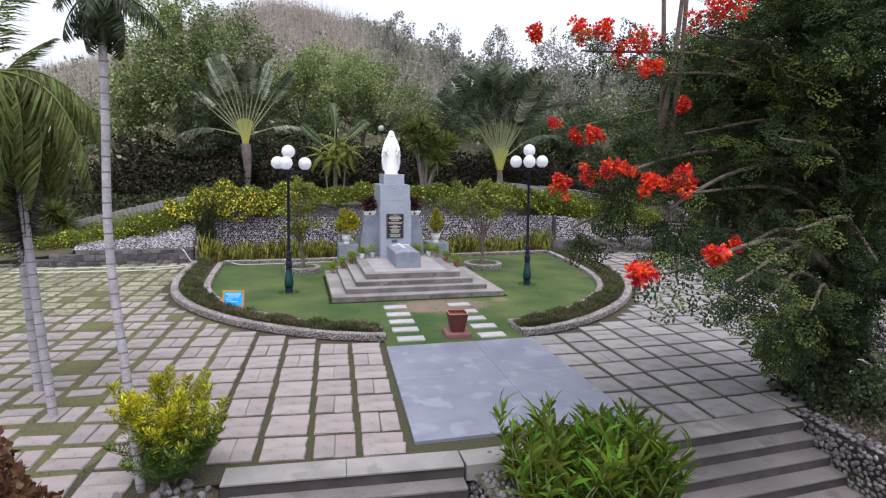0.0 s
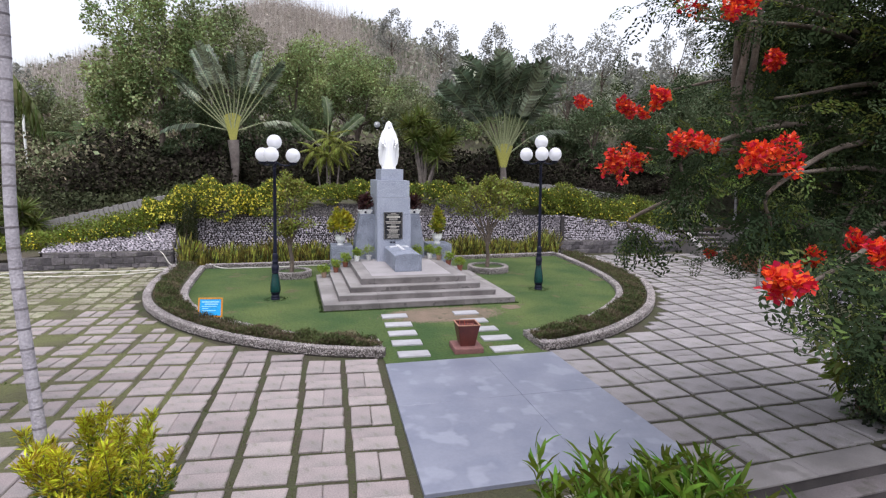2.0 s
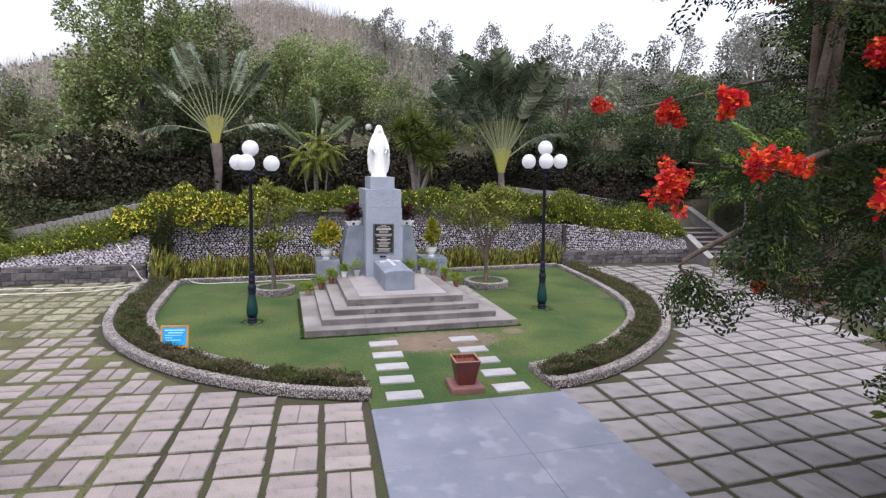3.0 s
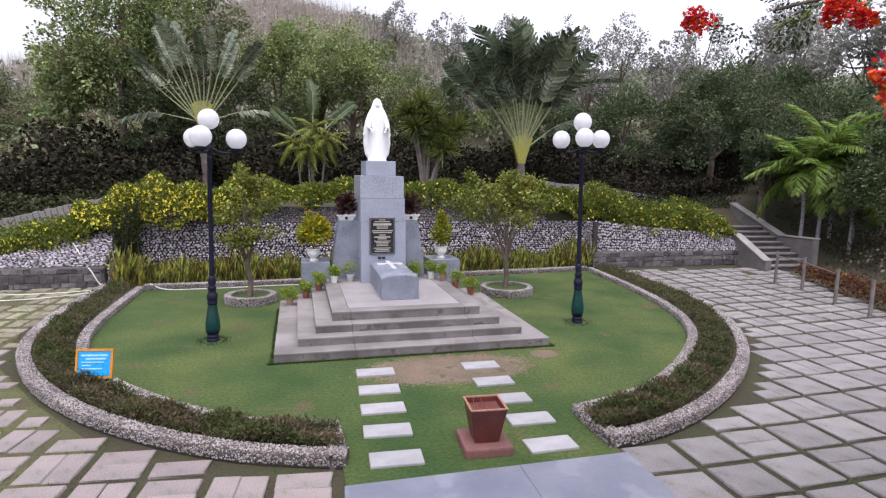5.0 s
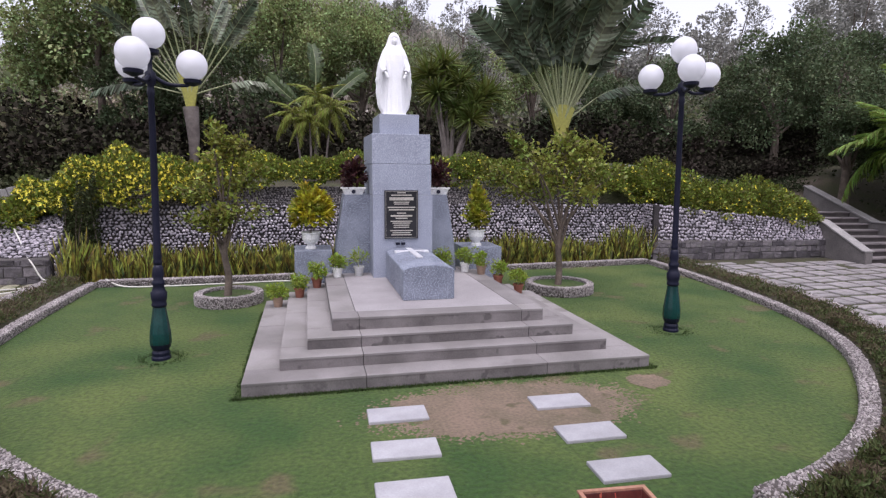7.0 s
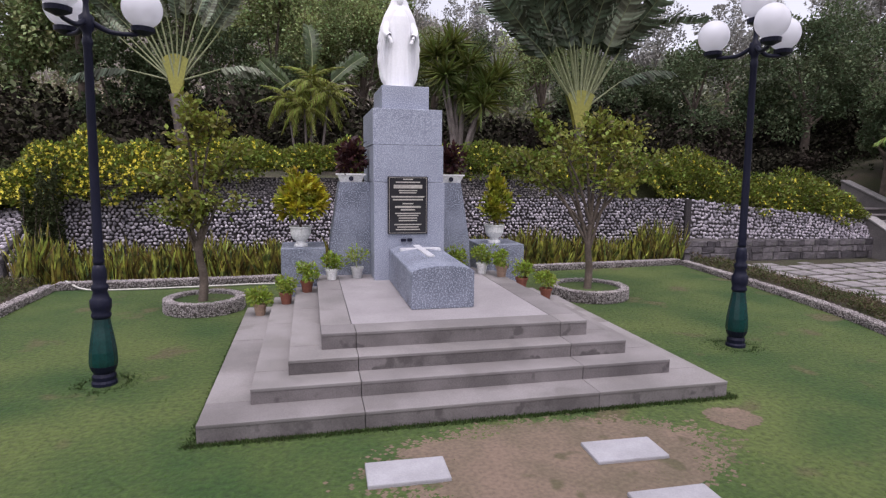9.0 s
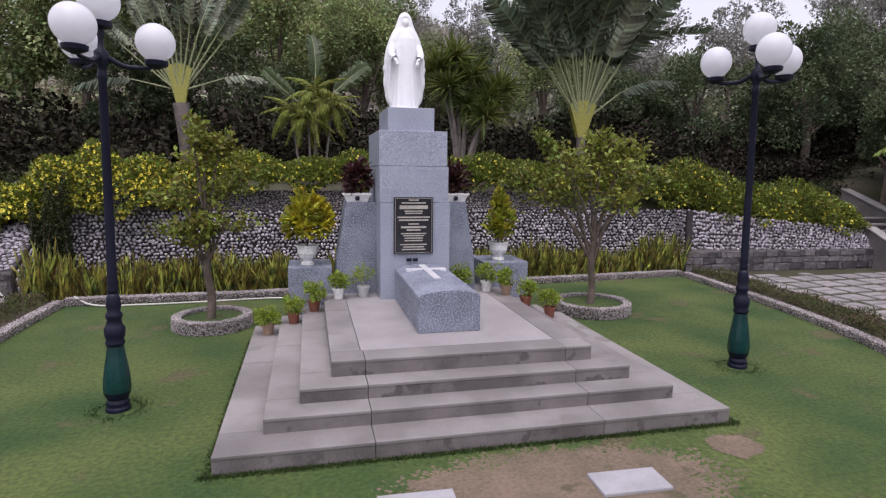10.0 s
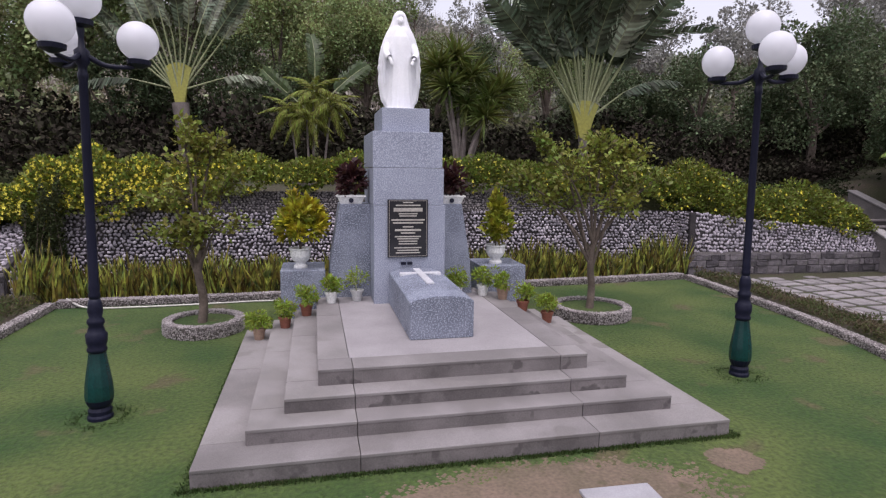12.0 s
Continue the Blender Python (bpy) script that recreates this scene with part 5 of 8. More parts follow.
def hose(pts, label, r=0.016):
    v, f = tube(spline(pts, 8), r, 6)
    tagged(put("garden_hose", raw_mesh("garden_hose", v, f), M_HOSE, smooth=True), label, "hose", "hoses")


hose([(-7.75, 7.95, 1.03), (-7.5, 7.6, 0.78), (-7.25, 7.2, 0.56), (-7.05, 6.95, 0.42), (-6.85, 6.85, 0.12), (-6.6, 6.75, 0.03), (-7.2, 6.5, 0.0), (-8.4, 6.35, 0.0), (-10, 6.5, 0.0), (-12, 6.4, 0.0)], "pale hose hanging down the stone bank onto the paving")
hose([(-12, 5.9, 0.0), (-9.5, 5.75, 0.0), (-8.1, 5.75, 0.0), (-7.2, 6.1, 0.0), (-6.9, 6.4, 0.0)], "pale hose lying on the paving")
hose([(-5.6, 6.5, 0.14), (-5.2, 6.25, 0.03), (-4.4, 6.2, 0.02), (-3.4, 6.25, 0.02), (-2.4, 6.33, 0.02), (-1.95, 6.3, 0.02)], "pale hose lying along the kerb on the lawn")

# ---- street lamp and marker ----
zl = float(ground_height(-15.1, 18.6))
e = thing("street_lamp", (-15.1, 18.6, zl), "tall white street lamp with a curved arm", "street lamp")
v, f = tube(spline([(0, 0, -0.1), (0, 0, 2), (0, 0, 3.7), (-0.15, 0, 4.4), (-0.5, 0, 4.8), (-1.0, 0, 4.95)], 6), 0.06, 8)
put("pole", raw_mesh("pole", v, f), M_WHITE, e, smooth=True)
part("lamp_head", box_bm(-1.4, -0.95, -0.1, 0.1, 4.9, 5.0, 0.04), M_WHITE, e)
zm = float(ground_height(-8.95, 19.4))
e = thing("marker_post", (-8.95, 19.4, zm), "small white plate on a brown post", "marker")
part("post", box_bm(-0.2, 0.2, -0.08, 0.08, -0.1, 1.55, 0.01), M_BARK, e)
part("plate", box_bm(-0.17, 0.17, -0.1, -0.083, 1.2, 1.45, 0.004), M_WHITE, e, "white plate")

# ---- plants: builders ----


def tree_thing(name, at, label, height, radii, crown_z, n_leaves, leaf, mat, seed, trunk_r=0.14, clumps=26, clump=0.34, limbs=6, bark=None, low=-0.5, category="tree", group="", lean=(0, 0), template=LEAF2):
    rng = np.random.default_rng(seed)
    e = thing(name, at, label, category, group)
    bark = bark or M_BARK
    top = np.array([lean[0], lean[1], crown_z - 0.25 * radii[2]])
    mid = top * 0.5 + np.array([rng.normal(0, 0.06), rng.normal(0, 0.06), 0]) * height * 0.3
    pts = spline([(0, 0, -0.25), mid * 0.5, mid, top], 5)
    v, f = tube(pts, np.linspace(trunk_r * 1.25, trunk_r * 0.6, len(pts)), 9)
    put("trunk", raw_mesh("trunk", v, f), bark, e, smooth=True)
    p, d, c = crown_points(n_leaves, radii, rng, clumps, clump, low)
    centre = np.array([lean[0], lean[1], crown_z])
    for q in c[:limbs]:
        end = centre + q * 0.9
        start = pts[int(len(pts) * rng.uniform(0.6, 0.95))]
        lp = spline([start, (start + end) / 2 + rng.normal(0, 0.08, 3) * radii[0] * 0.4 + np.array([0, 0, -0.05 * radii[2]]), end], 5)
        v, f = tube(lp, np.linspace(trunk_r * 0.45, trunk_r * 0.12, len(lp)), 6)
        put("limb", raw_mesh("limb", v, f), bark, e, smooth=True)
    v, f = foliage(p + centre, d, leaf, rng, 0.7, template)
    put("crown", raw_mesh("crown", v, f), mat, e)
    return e


def bush_points(n, line, depth, heights, rng, lumps=2.2):
    """Points of a hedge along a line: heights are rows of low and high per line point."""
    P = np.asarray(line, float)
    Hs = np.asarray(heights, float)
    t = rng.uniform(0, len(P) - 1, n)
    k = np.arange(len(P))
    x, y = np.interp(t, k, P[:, 0]), np.interp(t, k, P[:, 1])
    lo, hi = np.interp(t, k, Hs[:, 0]), np.interp(t, k, Hs[:, 1])
    a = rng.uniform(0, np.pi, n)
    r = rng.uniform(0.35, 1.0, n) ** 0.5
    lump = 1 + 0.16 * np.sin(x * lumps + np.cos(y * 2) + 2 * np.sin(a)) + 0.12 * np.sin(x * lumps * 2.7 + a * 3)
    dy, dz = -np.cos(a) * r, np.sin(a) * r
    at = np.stack([x, y + depth * dy * lump, lo + (hi - lo) * np.clip(dz * lump, 0, 1.25) + 0.12 * np.sin(x * 5) * (dz < 0.2)], -1)
    d = np.stack([rng.normal(0, 0.5, n), dy, dz + 0.15], -1)
    return at, d


def hedge_thing(name, line, depth, heights, n, leaf, mat, seed, label, category="hedge", flowers=0, flower_mat=None, flower_size=0.07, group="", fl_range=None, lumps=2.2):
    rng = np.random.default_rng(seed)
    e = thing(name, (0, 0, 0), label, category, group)
    at, d = bush_points(n, line, depth, heights, rng, lumps)
    v, f = foliage(at, d, leaf, rng, 0.7)
    tagged(put("leaves", raw_mesh("leaves", v, f), mat, e), kind="stuff")
    if flowers:
        at, d = bush_points(flowers, line, depth * 1.04, heights, rng, lumps)
        dirs = np.array([0, -0.5, 0.5]) + 0 * d
        bits = []
        for k in range(5):  # five petals to a bloom
            a = 2 * np.pi * k / 5
            pd = np.stack([np.full(len(at), math.cos(a)), np.full(len(at), -0.25 + 0.4 * math.sin(a)), np.full(len(at), 0.35 + math.sin(a))], -1)
            bits.append(foliage(at, pd, flower_size, rng, 0.15, LEAF2, 1.3))
        v, f = joined(bits)
        tagged(put("blossoms", raw_mesh("blossoms", v, f), flower_mat, e, "bright yellow trumpet blossoms"), kind="stuff")
    return e


STRIP = (np.array([[0, -0.25, 0], [0, 0.25, 0], [0.45, 0.5, 0.03], [0.45, -0.5, 0.03], [1, 0, -0.16]]), np.array([[0, 1, 2], [0, 2, 3], [3, 2, 4]]))


def frond_mesh(name, length, rise, drop, pairs, leaflet, width, seed, mat, stem=0.02, fall=0.35):
    """A pinnate palm frond along +x, arching down."""
    rng = np.random.default_rng(seed)
    t = np.linspace(0, 1, 14)
    rach = np.stack([length * t * (1 - 0.12 * t), 0 * t, rise * t - drop * t ** 2.2], -1)
    sv, sf = tube(rach, np.linspace(stem, stem * 0.25, len(t)), 5)
    s = np.repeat(np.linspace(0.14, 0.99, pairs), 2)
    side = np.tile([1.0, -1.0], pairs)
    at = np.stack([np.interp(s, t, rach[:, k]) for k in range(3)], -1)
    tang = np.gradient(rach, axis=0)
    tg = np.stack([np.interp(s, t, tang[:, k]) for k in range(3)], -1)
    tg /= np.linalg.norm(tg, axis=1, keepdims=True)
    d = tg * (0.55 + 0.4 * s[:, None]) + side[:, None] * np.array([0, 1.0, 0]) - np.array([0, 0, fall]) * rng.uniform(0.5, 1.5, (len(s), 1)) + 0.08 * rng.normal(size=at.shape)
    d /= np.linalg.norm(d, axis=1, keepdims=True)
    up = tg * 0.3 + np.array([0, 0, 1.0]) + 0.2 * rng.normal(size=at.shape)
    y = np.cross(up, d)
    y /= np.linalg.norm(y, axis=1, keepdims=True)
    T = np.stack([d, y, np.cross(d, y)], -1)
    ln = leaflet * np.sin(np.pi * np.clip(0.12 + 0.85 * s, 0, 1)) ** 0.6 * rng.uniform(0.85, 1.15, len(s))
    lv, lf = scattered(STRIP, at, np.stack([ln, np.full(len(s), width), ln], -1), T)
    me = bpy.data.meshes.new(name)
    me.from_pydata(np.concatenate([sv, lv]).tolist(), [], sf.tolist() + (lf + len(sv)).tolist())
    me.materials.append(mat)
    return me


def palm_thing(name, at, label, trunk_pts, trunk_r, fronds, n, seed, elev=(75, -10), rings=0, category="palm", group="", scale=(0.85, 1.1), bark=None, yaw0=0.0, curve=1.0):
    rng = np.random.default_rng(seed)
    e = thing(name, at, label, category, group)
    pts = spline(trunk_pts, 6)
    v, f = tube(pts, np.linspace(trunk_r * 1.12, trunk_r * 0.88, len(pts)), 12)
    trunk = put("trunk", raw_mesh("trunk", v, f), bark or M_PALMBARK, e, smooth=True)
    if rings:
        seg = np.concatenate([[0], np.cumsum(np.linalg.norm(np.diff(pts, axis=0), axis=1))])
        for s in np.linspace(0.1, seg[-1] - 0.1, rings):
            p = np.array([np.interp(s, seg, pts[:, k]) for k in range(3)])
            q = np.array([np.interp(s + 0.018, seg, pts[:, k]) for k in range(3)])
            r = trunk_r * (1.13 - 0.22 * s / seg[-1])
            v, f = tube([p, (p + q) / 2, q], [r, r * 1.04, r], 12)
            put("ring_scar", raw_mesh("ring_scar", v, f), M_RING, trunk)
    for k in range(n):
        q = (k / max(n - 1, 1)) ** curve
        el = elev[0] + (elev[1] - elev[0]) * q + rng.normal(0, 5)
        s = rng.uniform(*scale)
        m = Matrix.Translation(pts[-1]) @ pose(0, 0, 0, 0, 0, yaw0 + k * 137.5 + rng.normal(0, 8)) @ pose(0, 0, 0, 0, -el, 0) @ pose(0, 0, 0, rng.normal(0, 12), 0, 0) @ Matrix.Scale(s, 4)
        put("frond", fronds[k % len(fronds)], None, e, m=m)
    return e


def pot_plant(at, pot_mat, label, r=0.085, h=0.16, plant=0.26, leaf=0.05, mat=None, n=520, seed=0, group="potted plants on the steps"):
    rng = np.random.default_rng(seed)
    e = thing("potted_plant", at, label, "potted plant", group)
    part("pot", lathe_bm([(r * 0.72, 0.0), (r * 0.95, h * 0.8), (r * 1.08, h * 0.8), (r * 1.1, h), (r * 0.95, h), (r * 0.9, h * 0.86)], 18), pot_mat, e, smooth=False)
    part("soil", lathe_bm([(r * 0.91, h * 0.78), (r * 0.5, h * 0.85), (0.005, h * 0.88)], 14), M_SOIL, e)
    p, d, _ = crown_points(n, (plant * 0.62, plant * 0.62, plant * 0.55), rng, 14, 0.45, -0.8)
    v, f = foliage(p + np.array([0, 0, h + plant * 0.5]), d, leaf, rng, 0.5, LEAF4, 0.8)
    put("leaves", raw_mesh("leaves", v, f), mat or L_LIME, e)
    for k in range(4):
        a = rng.uniform(0, 6.28)
        v, f = tube([(0, 0, h * 0.8), (0.03 * math.cos(a), 0.03 * math.sin(a), h + plant * 0.3), (0.08 * math.cos(a), 0.08 * math.sin(a), h + plant * 0.6)], 0.006, 5)
        put("stem", raw_mesh("stem", v, f), M_PET, e)
    return e


# ---- potted plants, urns, planters ----
M_TAN = material("tan clay", (0.36, 0.24, 0.17), (0.28, 0.19, 0.14), scale=5, fine=50, bump=0.2)
M_GREYPOT = material("grey-white clay", (0.5, 0.5, 0.49), (0.4, 0.4, 0.4), scale=5, fine=50, bump=0.1)
POTS = [((-2.14, 3.43, 0.15), M_TAN, "lime-green plant in a tan clay pot"), ((-1.8, 3.46, 0.285), M_TERRA, "lime-green plant in a terracotta pot"),
        ((-1.52, 3.55, 0.42), M_TERRA, "lime-green plant in a terracotta pot"), ((-1.18, 3.6, 0.575), M_WHITE, "lime-green plant in a white pot"),
        ((-0.82, 3.66, 0.575), M_GREYPOT, "thin lime-green plant in a grey-white pot"), ((0.66, 3.72, 0.575), M_WHITE, "lime-green plant in a white pot behind the tomb"),
        ((1.06, 3.72, 0.575), M_WHITE, "lime-green plant in a white pot"), ((1.27, 3.42, 0.575), M_TAN, "lime-green plant in a tan clay pot"),
        ((1.53, 3.27, 0.42), M_TERRA, "lime-green plant in a terracotta pot"), ((1.84, 3.1, 0.285), M_TERRA, "lime-green plant in a terracotta pot")]
for k, (at, mt, lb) in enumerate(POTS):
    pot_plant(at, mt, lb, seed=40 + k, plant=(0.22, 0.21, 0.24, 0.22, 0.27, 0.25, 0.28, 0.2, 0.23, 0.23)[k], n=200 if k == 4 else 520)


def urn_thing(at, plant, label, seed, mat, n=900):
    rng = np.random.default_rng(seed)
    e = thing("stone_urn", at, label, "urn", "urns on the plinths")
    part("bowl", lathe_bm([(0.1, 0), (0.1, 0.03), (0.07, 0.05), (0.07, 0.075), (0.115, 0.11), (0.145, 0.17), (0.15, 0.265), (0.168, 0.275), (0.168, 0.295), (0.145, 0.295), (0.135, 0.25)], 22), M_WHITE, e, "white turned urn", smooth=False)
    part("soil", lathe_bm([(0.128, 0.25), (0.06, 0.265), (0.004, 0.27)], 14), M_SOIL, e)
    r, h = plant
    p, d, _ = crown_points(n, (r, r, h * 0.5), rng, 22, 0.4, -0.9)
    w = 1 - 0.45 * np.clip((p[:, 2:3] / (h * 0.5)), 0, 1)
    p[:, :2] *= w
    v, f = foliage(p + np.array([0, 0, 0.29 + h * 0.5]), d + np.array([0, 0, 0.4]), 0.115, rng, 0.5, LEAF4, 0.9)
    put("leaves", raw_mesh("leaves", v, f), mat, e, "yellow-green croton leaves")
    for k in range(5):
        a = rng.uniform(0, 6.28)
        v, f = tube([(0, 0, 0.22), (0.04 * math.cos(a), 0.04 * math.sin(a), 0.29 + h * 0.3), (r * 0.4 * math.cos(a), r * 0.4 * math.sin(a), 0.29 + h * 0.6)], 0.008, 5)
        put("stem", raw_mesh("stem", v, f), M_BARK, e)
    return e


urn_thing((-1.6, 4.25, 0.975), (0.34, 0.78), "white stone urn with a golden croton shrub", 61, L_GOLD, 1300)
urn_thing((1.42, 4.25, 0.975), (0.2, 0.74), "white stone urn with a slim golden-green shrub", 62, L_POT, 700)

for s, x in ((-1, -0.87), (1, 0.62)):
    e = thing("wing_planter", (x, 4.1, 1.93), "small white trough planter with wine-red foliage on the wing", "planter", "planters on the wings")
    bm = bmesh.new()
    rg = []
    for hx, hy, z in ((0.15, 0.11, 0.0), (0.19, 0.14, 0.1), (0.21, 0.15, 0.1), (0.21, 0.15, 0.125), (0.18, 0.125, 0.125), (0.17, 0.115, 0.08)):
        rg.append([bm.verts.new((sx * hx, sy * hy, z)) for sx, sy in ((-1, -1), (1, -1), (1, 1), (-1, 1))])
    for a, b in zip(rg, rg[1:]):
        for i in range(4):
            bm.faces.new((a[i], a[(i + 1) % 4], b[(i + 1) % 4], b[i]))
    bm.faces.new(rg[0][::-1])
    bm.faces.new(rg[-1])
    part("trough", bm, M_WHITE, e)
    part("ornament", lathe_bm([(0.035, 0), (0.035, 0.012), (0.02, 0.016)], 14), M_IRON, e, "dark round ornament", m=pose(0, -0.131, 0.05, 78, 0, 0))
    rng = np.random.default_rng(70 + s)
    p, d, _ = crown_points(420, (0.2, 0.15, 0.24), rng, 16, 0.45, -0.6)
    v, f = foliage(p + np.array([0, 0, 0.32]), d, 0.1, rng, 0.6, LEAF4)
    put("leaves", raw_mesh("leaves", v, f), L_WINE, e, "wine-red leaves")

# ---- ring beds with small trees ----
for k, (cx, cy, r) in enumerate(((-3.03, 4.58, 0.57), (3.2, 4.4, 0.66))):
    a = np.linspace(0, 2 * np.pi, 41)
    pebbled_kerb("tree_ring", np.stack([cx + r * np.cos(a), cy + r * np.sin(a)], -1), 0.12, -0.05, 0.185, "round pebble-dash ring round a small tree", 3000, "tree rings")
    part_bm = bmesh.new()
    ring = [part_bm.verts.new((cx + (r - 0.1) * math.cos(t), cy + (r - 0.1) * math.sin(t), 0.14)) for t in a[:-1]]
    part_bm.faces.new(ring)
    tagged(part("ring_soil", part_bm, M_LAWN), "grassy soil inside the pebble ring", "soil", "ring soil", kind="structure")


def small_tree(at, label, tiers, n, seed, spread):
    """A slim garden tree: bare forked trunk, fine twigs and loose clumps of small leaves."""
    rng = np.random.default_rng(seed)
    e = thing("garden_tree", at, label, "tree", "trees in the rings")
    pts = spline([(0, 0, 0), (0.03, 0.02, 0.4), (-0.02, 0.0, 0.8), (0.02, 0.02, 1.15)], 6)
    v, f = tube(pts, np.linspace(0.07, 0.045, len(pts)), 10)
    put("trunk", raw_mesh("trunk", v, f), M_BARK, e, smooth=True)
    leaves_at, leaves_d, twigs = [], [], []
    for cx, cy, cz, cr in tiers:
        c = np.array([cx, cy, cz])
        lp = spline([pts[int(rng.integers(len(pts) // 2, len(pts)))], c * np.array([0.5, 0.5, 0.8]), c], 5)
        v, f = tube(lp, np.linspace(0.03, 0.01, len(lp)), 6)
        put("limb", raw_mesh("limb", v, f), M_BARK, e, smooth=True)
        for j in range(9):
            u = rng.normal(size=3)
            u /= np.linalg.norm(u)
            u[2] = abs(u[2]) * 0.8 - 0.1
            end = c + u * cr
            twigs.append(tube([lp[-3], (lp[-3] + end) / 2 + rng.normal(0, 0.03, 3), end], [0.008, 0.005, 0.003], 4))
            m = int(n / len(tiers) / 9)
            s = rng.uniform(0.2, 1.1, m)
            leaves_at.append(lp[-3] + (end - lp[-3]) * s[:, None] + rng.normal(0, cr * 0.17, (m, 3)))
            leaves_d.append(np.tile(u, (m, 1)) + rng.normal(0, 0.4, (m, 3)))
    for v, f in twigs:
        put("twig", raw_mesh("twig", v, f), M_BARK, e)
    v, f = foliage(np.concatenate(leaves_at), np.concatenate(leaves_d), 0.085, rng, 0.6, LEAF2)
    put("crown", raw_mesh("crown", v, f), L_GARDEN, e)
    return e


small_tree((-3.05, 4.5, 0.08), "slim garden tree with loose olive-green foliage in a pebble ring",
           [(-0.35, 0, 1.45, 0.4), (0.3, -0.1, 1.55, 0.42), (-0.05, 0.1, 1.95, 0.45), (-0.4, 0.1, 1.9, 0.32), (0.35, 0.1, 2.05, 0.38), (0.0, 0, 2.45, 0.38), (-0.15, 0, 2.8, 0.28), (0.25, 0, 2.65, 0.25), (-0.1, -0.2, 1.3, 0.3)], 2900, 81, 0.6)
small_tree((3.15, 4.35, 0.08), "spreading garden tree with loose olive-green foliage in a pebble ring",
           [(-1.0, 0.1, 1.95, 0.48), (-0.6, -0.2, 2.35, 0.5), (-0.1, 0.1, 2.5, 0.5), (0.5, 0, 2.4, 0.5), (0.95, 0.1, 2.1, 0.45), (-0.45, 0.2, 1.85, 0.45), (0.35, -0.2, 1.85, 0.48), (-0.95, 0, 2.75, 0.3), (0.1, 0, 2.8, 0.32), (0.75, 0.2, 2.7, 0.28), (-1.25, 0.1, 2.2, 0.3)], 4000, 82, 1.0)

# ---- snake plants before the wall ----
rng = np.random.default_rng(90)
n = 4200
x = rng.uniform(-6.55, 7.3, n)
y = 6.75 + 0.045 * (x + 6.6) + rng.uniform(0, 1.0, n)
hgt = rng.uniform(0.4, 0.95, n) * (0.85 + 0.2 * np.sin(x * 3.1) * np.sin(x * 1.3)) * (1 + 0.35 * np.exp(-((x - 7.0) / 0.5) ** 2) + 0.2 * np.exp(-((x + 6.3) / 0.5) ** 2))
d = np.stack([rng.normal(0, 0.29, n), rng.normal(-0.05, 0.22, n), np.ones(n)], -1)
SANS = (np.array([[0, -0.35, 0], [0, 0.35, 0], [0.5, 0.5, 0.02], [0.5, -0.5, 0.02], [0.85, 0.38, 0.0], [0.85, -0.38, 0.0], [1, 0, 0]]), np.array([[0, 1, 2], [0, 2, 3], [3, 2, 4], [3, 4, 5], [5, 4, 6]]))
dn = d / np.linalg.norm(d, axis=1, keepdims=True)
yv = np.stack([np.cos(rng.uniform(0, 3.14, n)), np.sin(rng.uniform(0, 3.14, n)) * 0.6, np.zeros(n)], -1)
zv = np.cross(dn, yv)
zv /= np.linalg.norm(zv, axis=1, keepdims=True)
yv = np.cross(zv, dn)
v, f = scattered(SANS, np.stack([x, y, np.full(n, 0.0)], -1), np.stack([hgt, rng.uniform(0.022, 0.046, n), hgt], -1), np.stack([dn, yv, zv], -1))
tagged(put("snake_plants", raw_mesh("snake_plants", v, f), L_SANS), "dense row of upright yellow-edged snake plants", "snake plants", kind="stuff")

# ---- hedges ----
L_VINE = leaf_material("vine leaf", (0.06, 0.07, 0.03), (0.04, 0.05, 0.022), thin=0.15, spec=0.1)
hedge_thing("flowering_hedge", [(-8.0, 9.0), (-6.6, 8.75), (-4.8, 8.7), (-3.2, 8.85)], 0.75, [(1.15, 2.1), (1.35, 2.55), (1.5, 2.72), (1.85, 2.65)], 22000, 0.08, L_HEDGE, 101,
            "dense hedge covered in bright yellow blossoms above the wall", flowers=3000, flower_mat=L_YELLOW, flower_size=0.043, group="hedges")
hedge_thing("flowering_hedge", [(-3.4, 8.9), (-1.5, 8.9), (0, 8.9), (2.5, 8.9), (4.4, 8.85)], 0.65, [(1.95, 2.68), (2.02, 2.68), (2.02, 2.68), (2.02, 2.68), (2.0, 2.7)], 19000, 0.08, L_HEDGE, 102,
            "dense green hedge with a few yellow blossoms above the wall", flowers=630, flower_mat=L_YELLOW, flower_size=0.042, group="hedges")
hedge_thing("flowering_hedge", [(4.2, 8.8), (6.0, 8.8), (7.4, 8.75), (8.6, 8.75)], 0.75, [(1.95, 2.72), (1.85, 2.7), (1.6, 2.62), (1.4, 2.5)], 16000, 0.08, L_HEDGE, 103,
            "green hedge with pale yellow blossoms above the wall", flowers=390, flower_mat=L_YELLOW, flower_size=0.042, group="hedges")
hedge_thing("flowering_hedge", [(8.4, 8.7), (10, 8.55), (11.6, 8.45), (13.0, 8.4)], 0.75, [(1.2, 2.4), (1.1, 2.2), (0.95, 2.0), (0.85, 1.7)], 16000, 0.08, L_HEDGE, 104,
            "green hedge with yellow blossoms on the low wall", flowers=420, flower_mat=L_YELLOW, flower_size=0.042, group="hedges")
hedge_thing("flowering_hedge", [(-15, 8.1), (-11.5, 8.15), (-9.5, 8.3), (-7.4, 8.7)], 0.62, [(0.02, 0.55), (0.25, 0.85), (0.6, 1.25), (0.98, 1.75)], 18000, 0.08, L_HEDGE, 105,
            "low green hedge with yellow blossoms on the bank", flowers=720, flower_mat=L_YELLOW, flower_size=0.042, group="hedges")
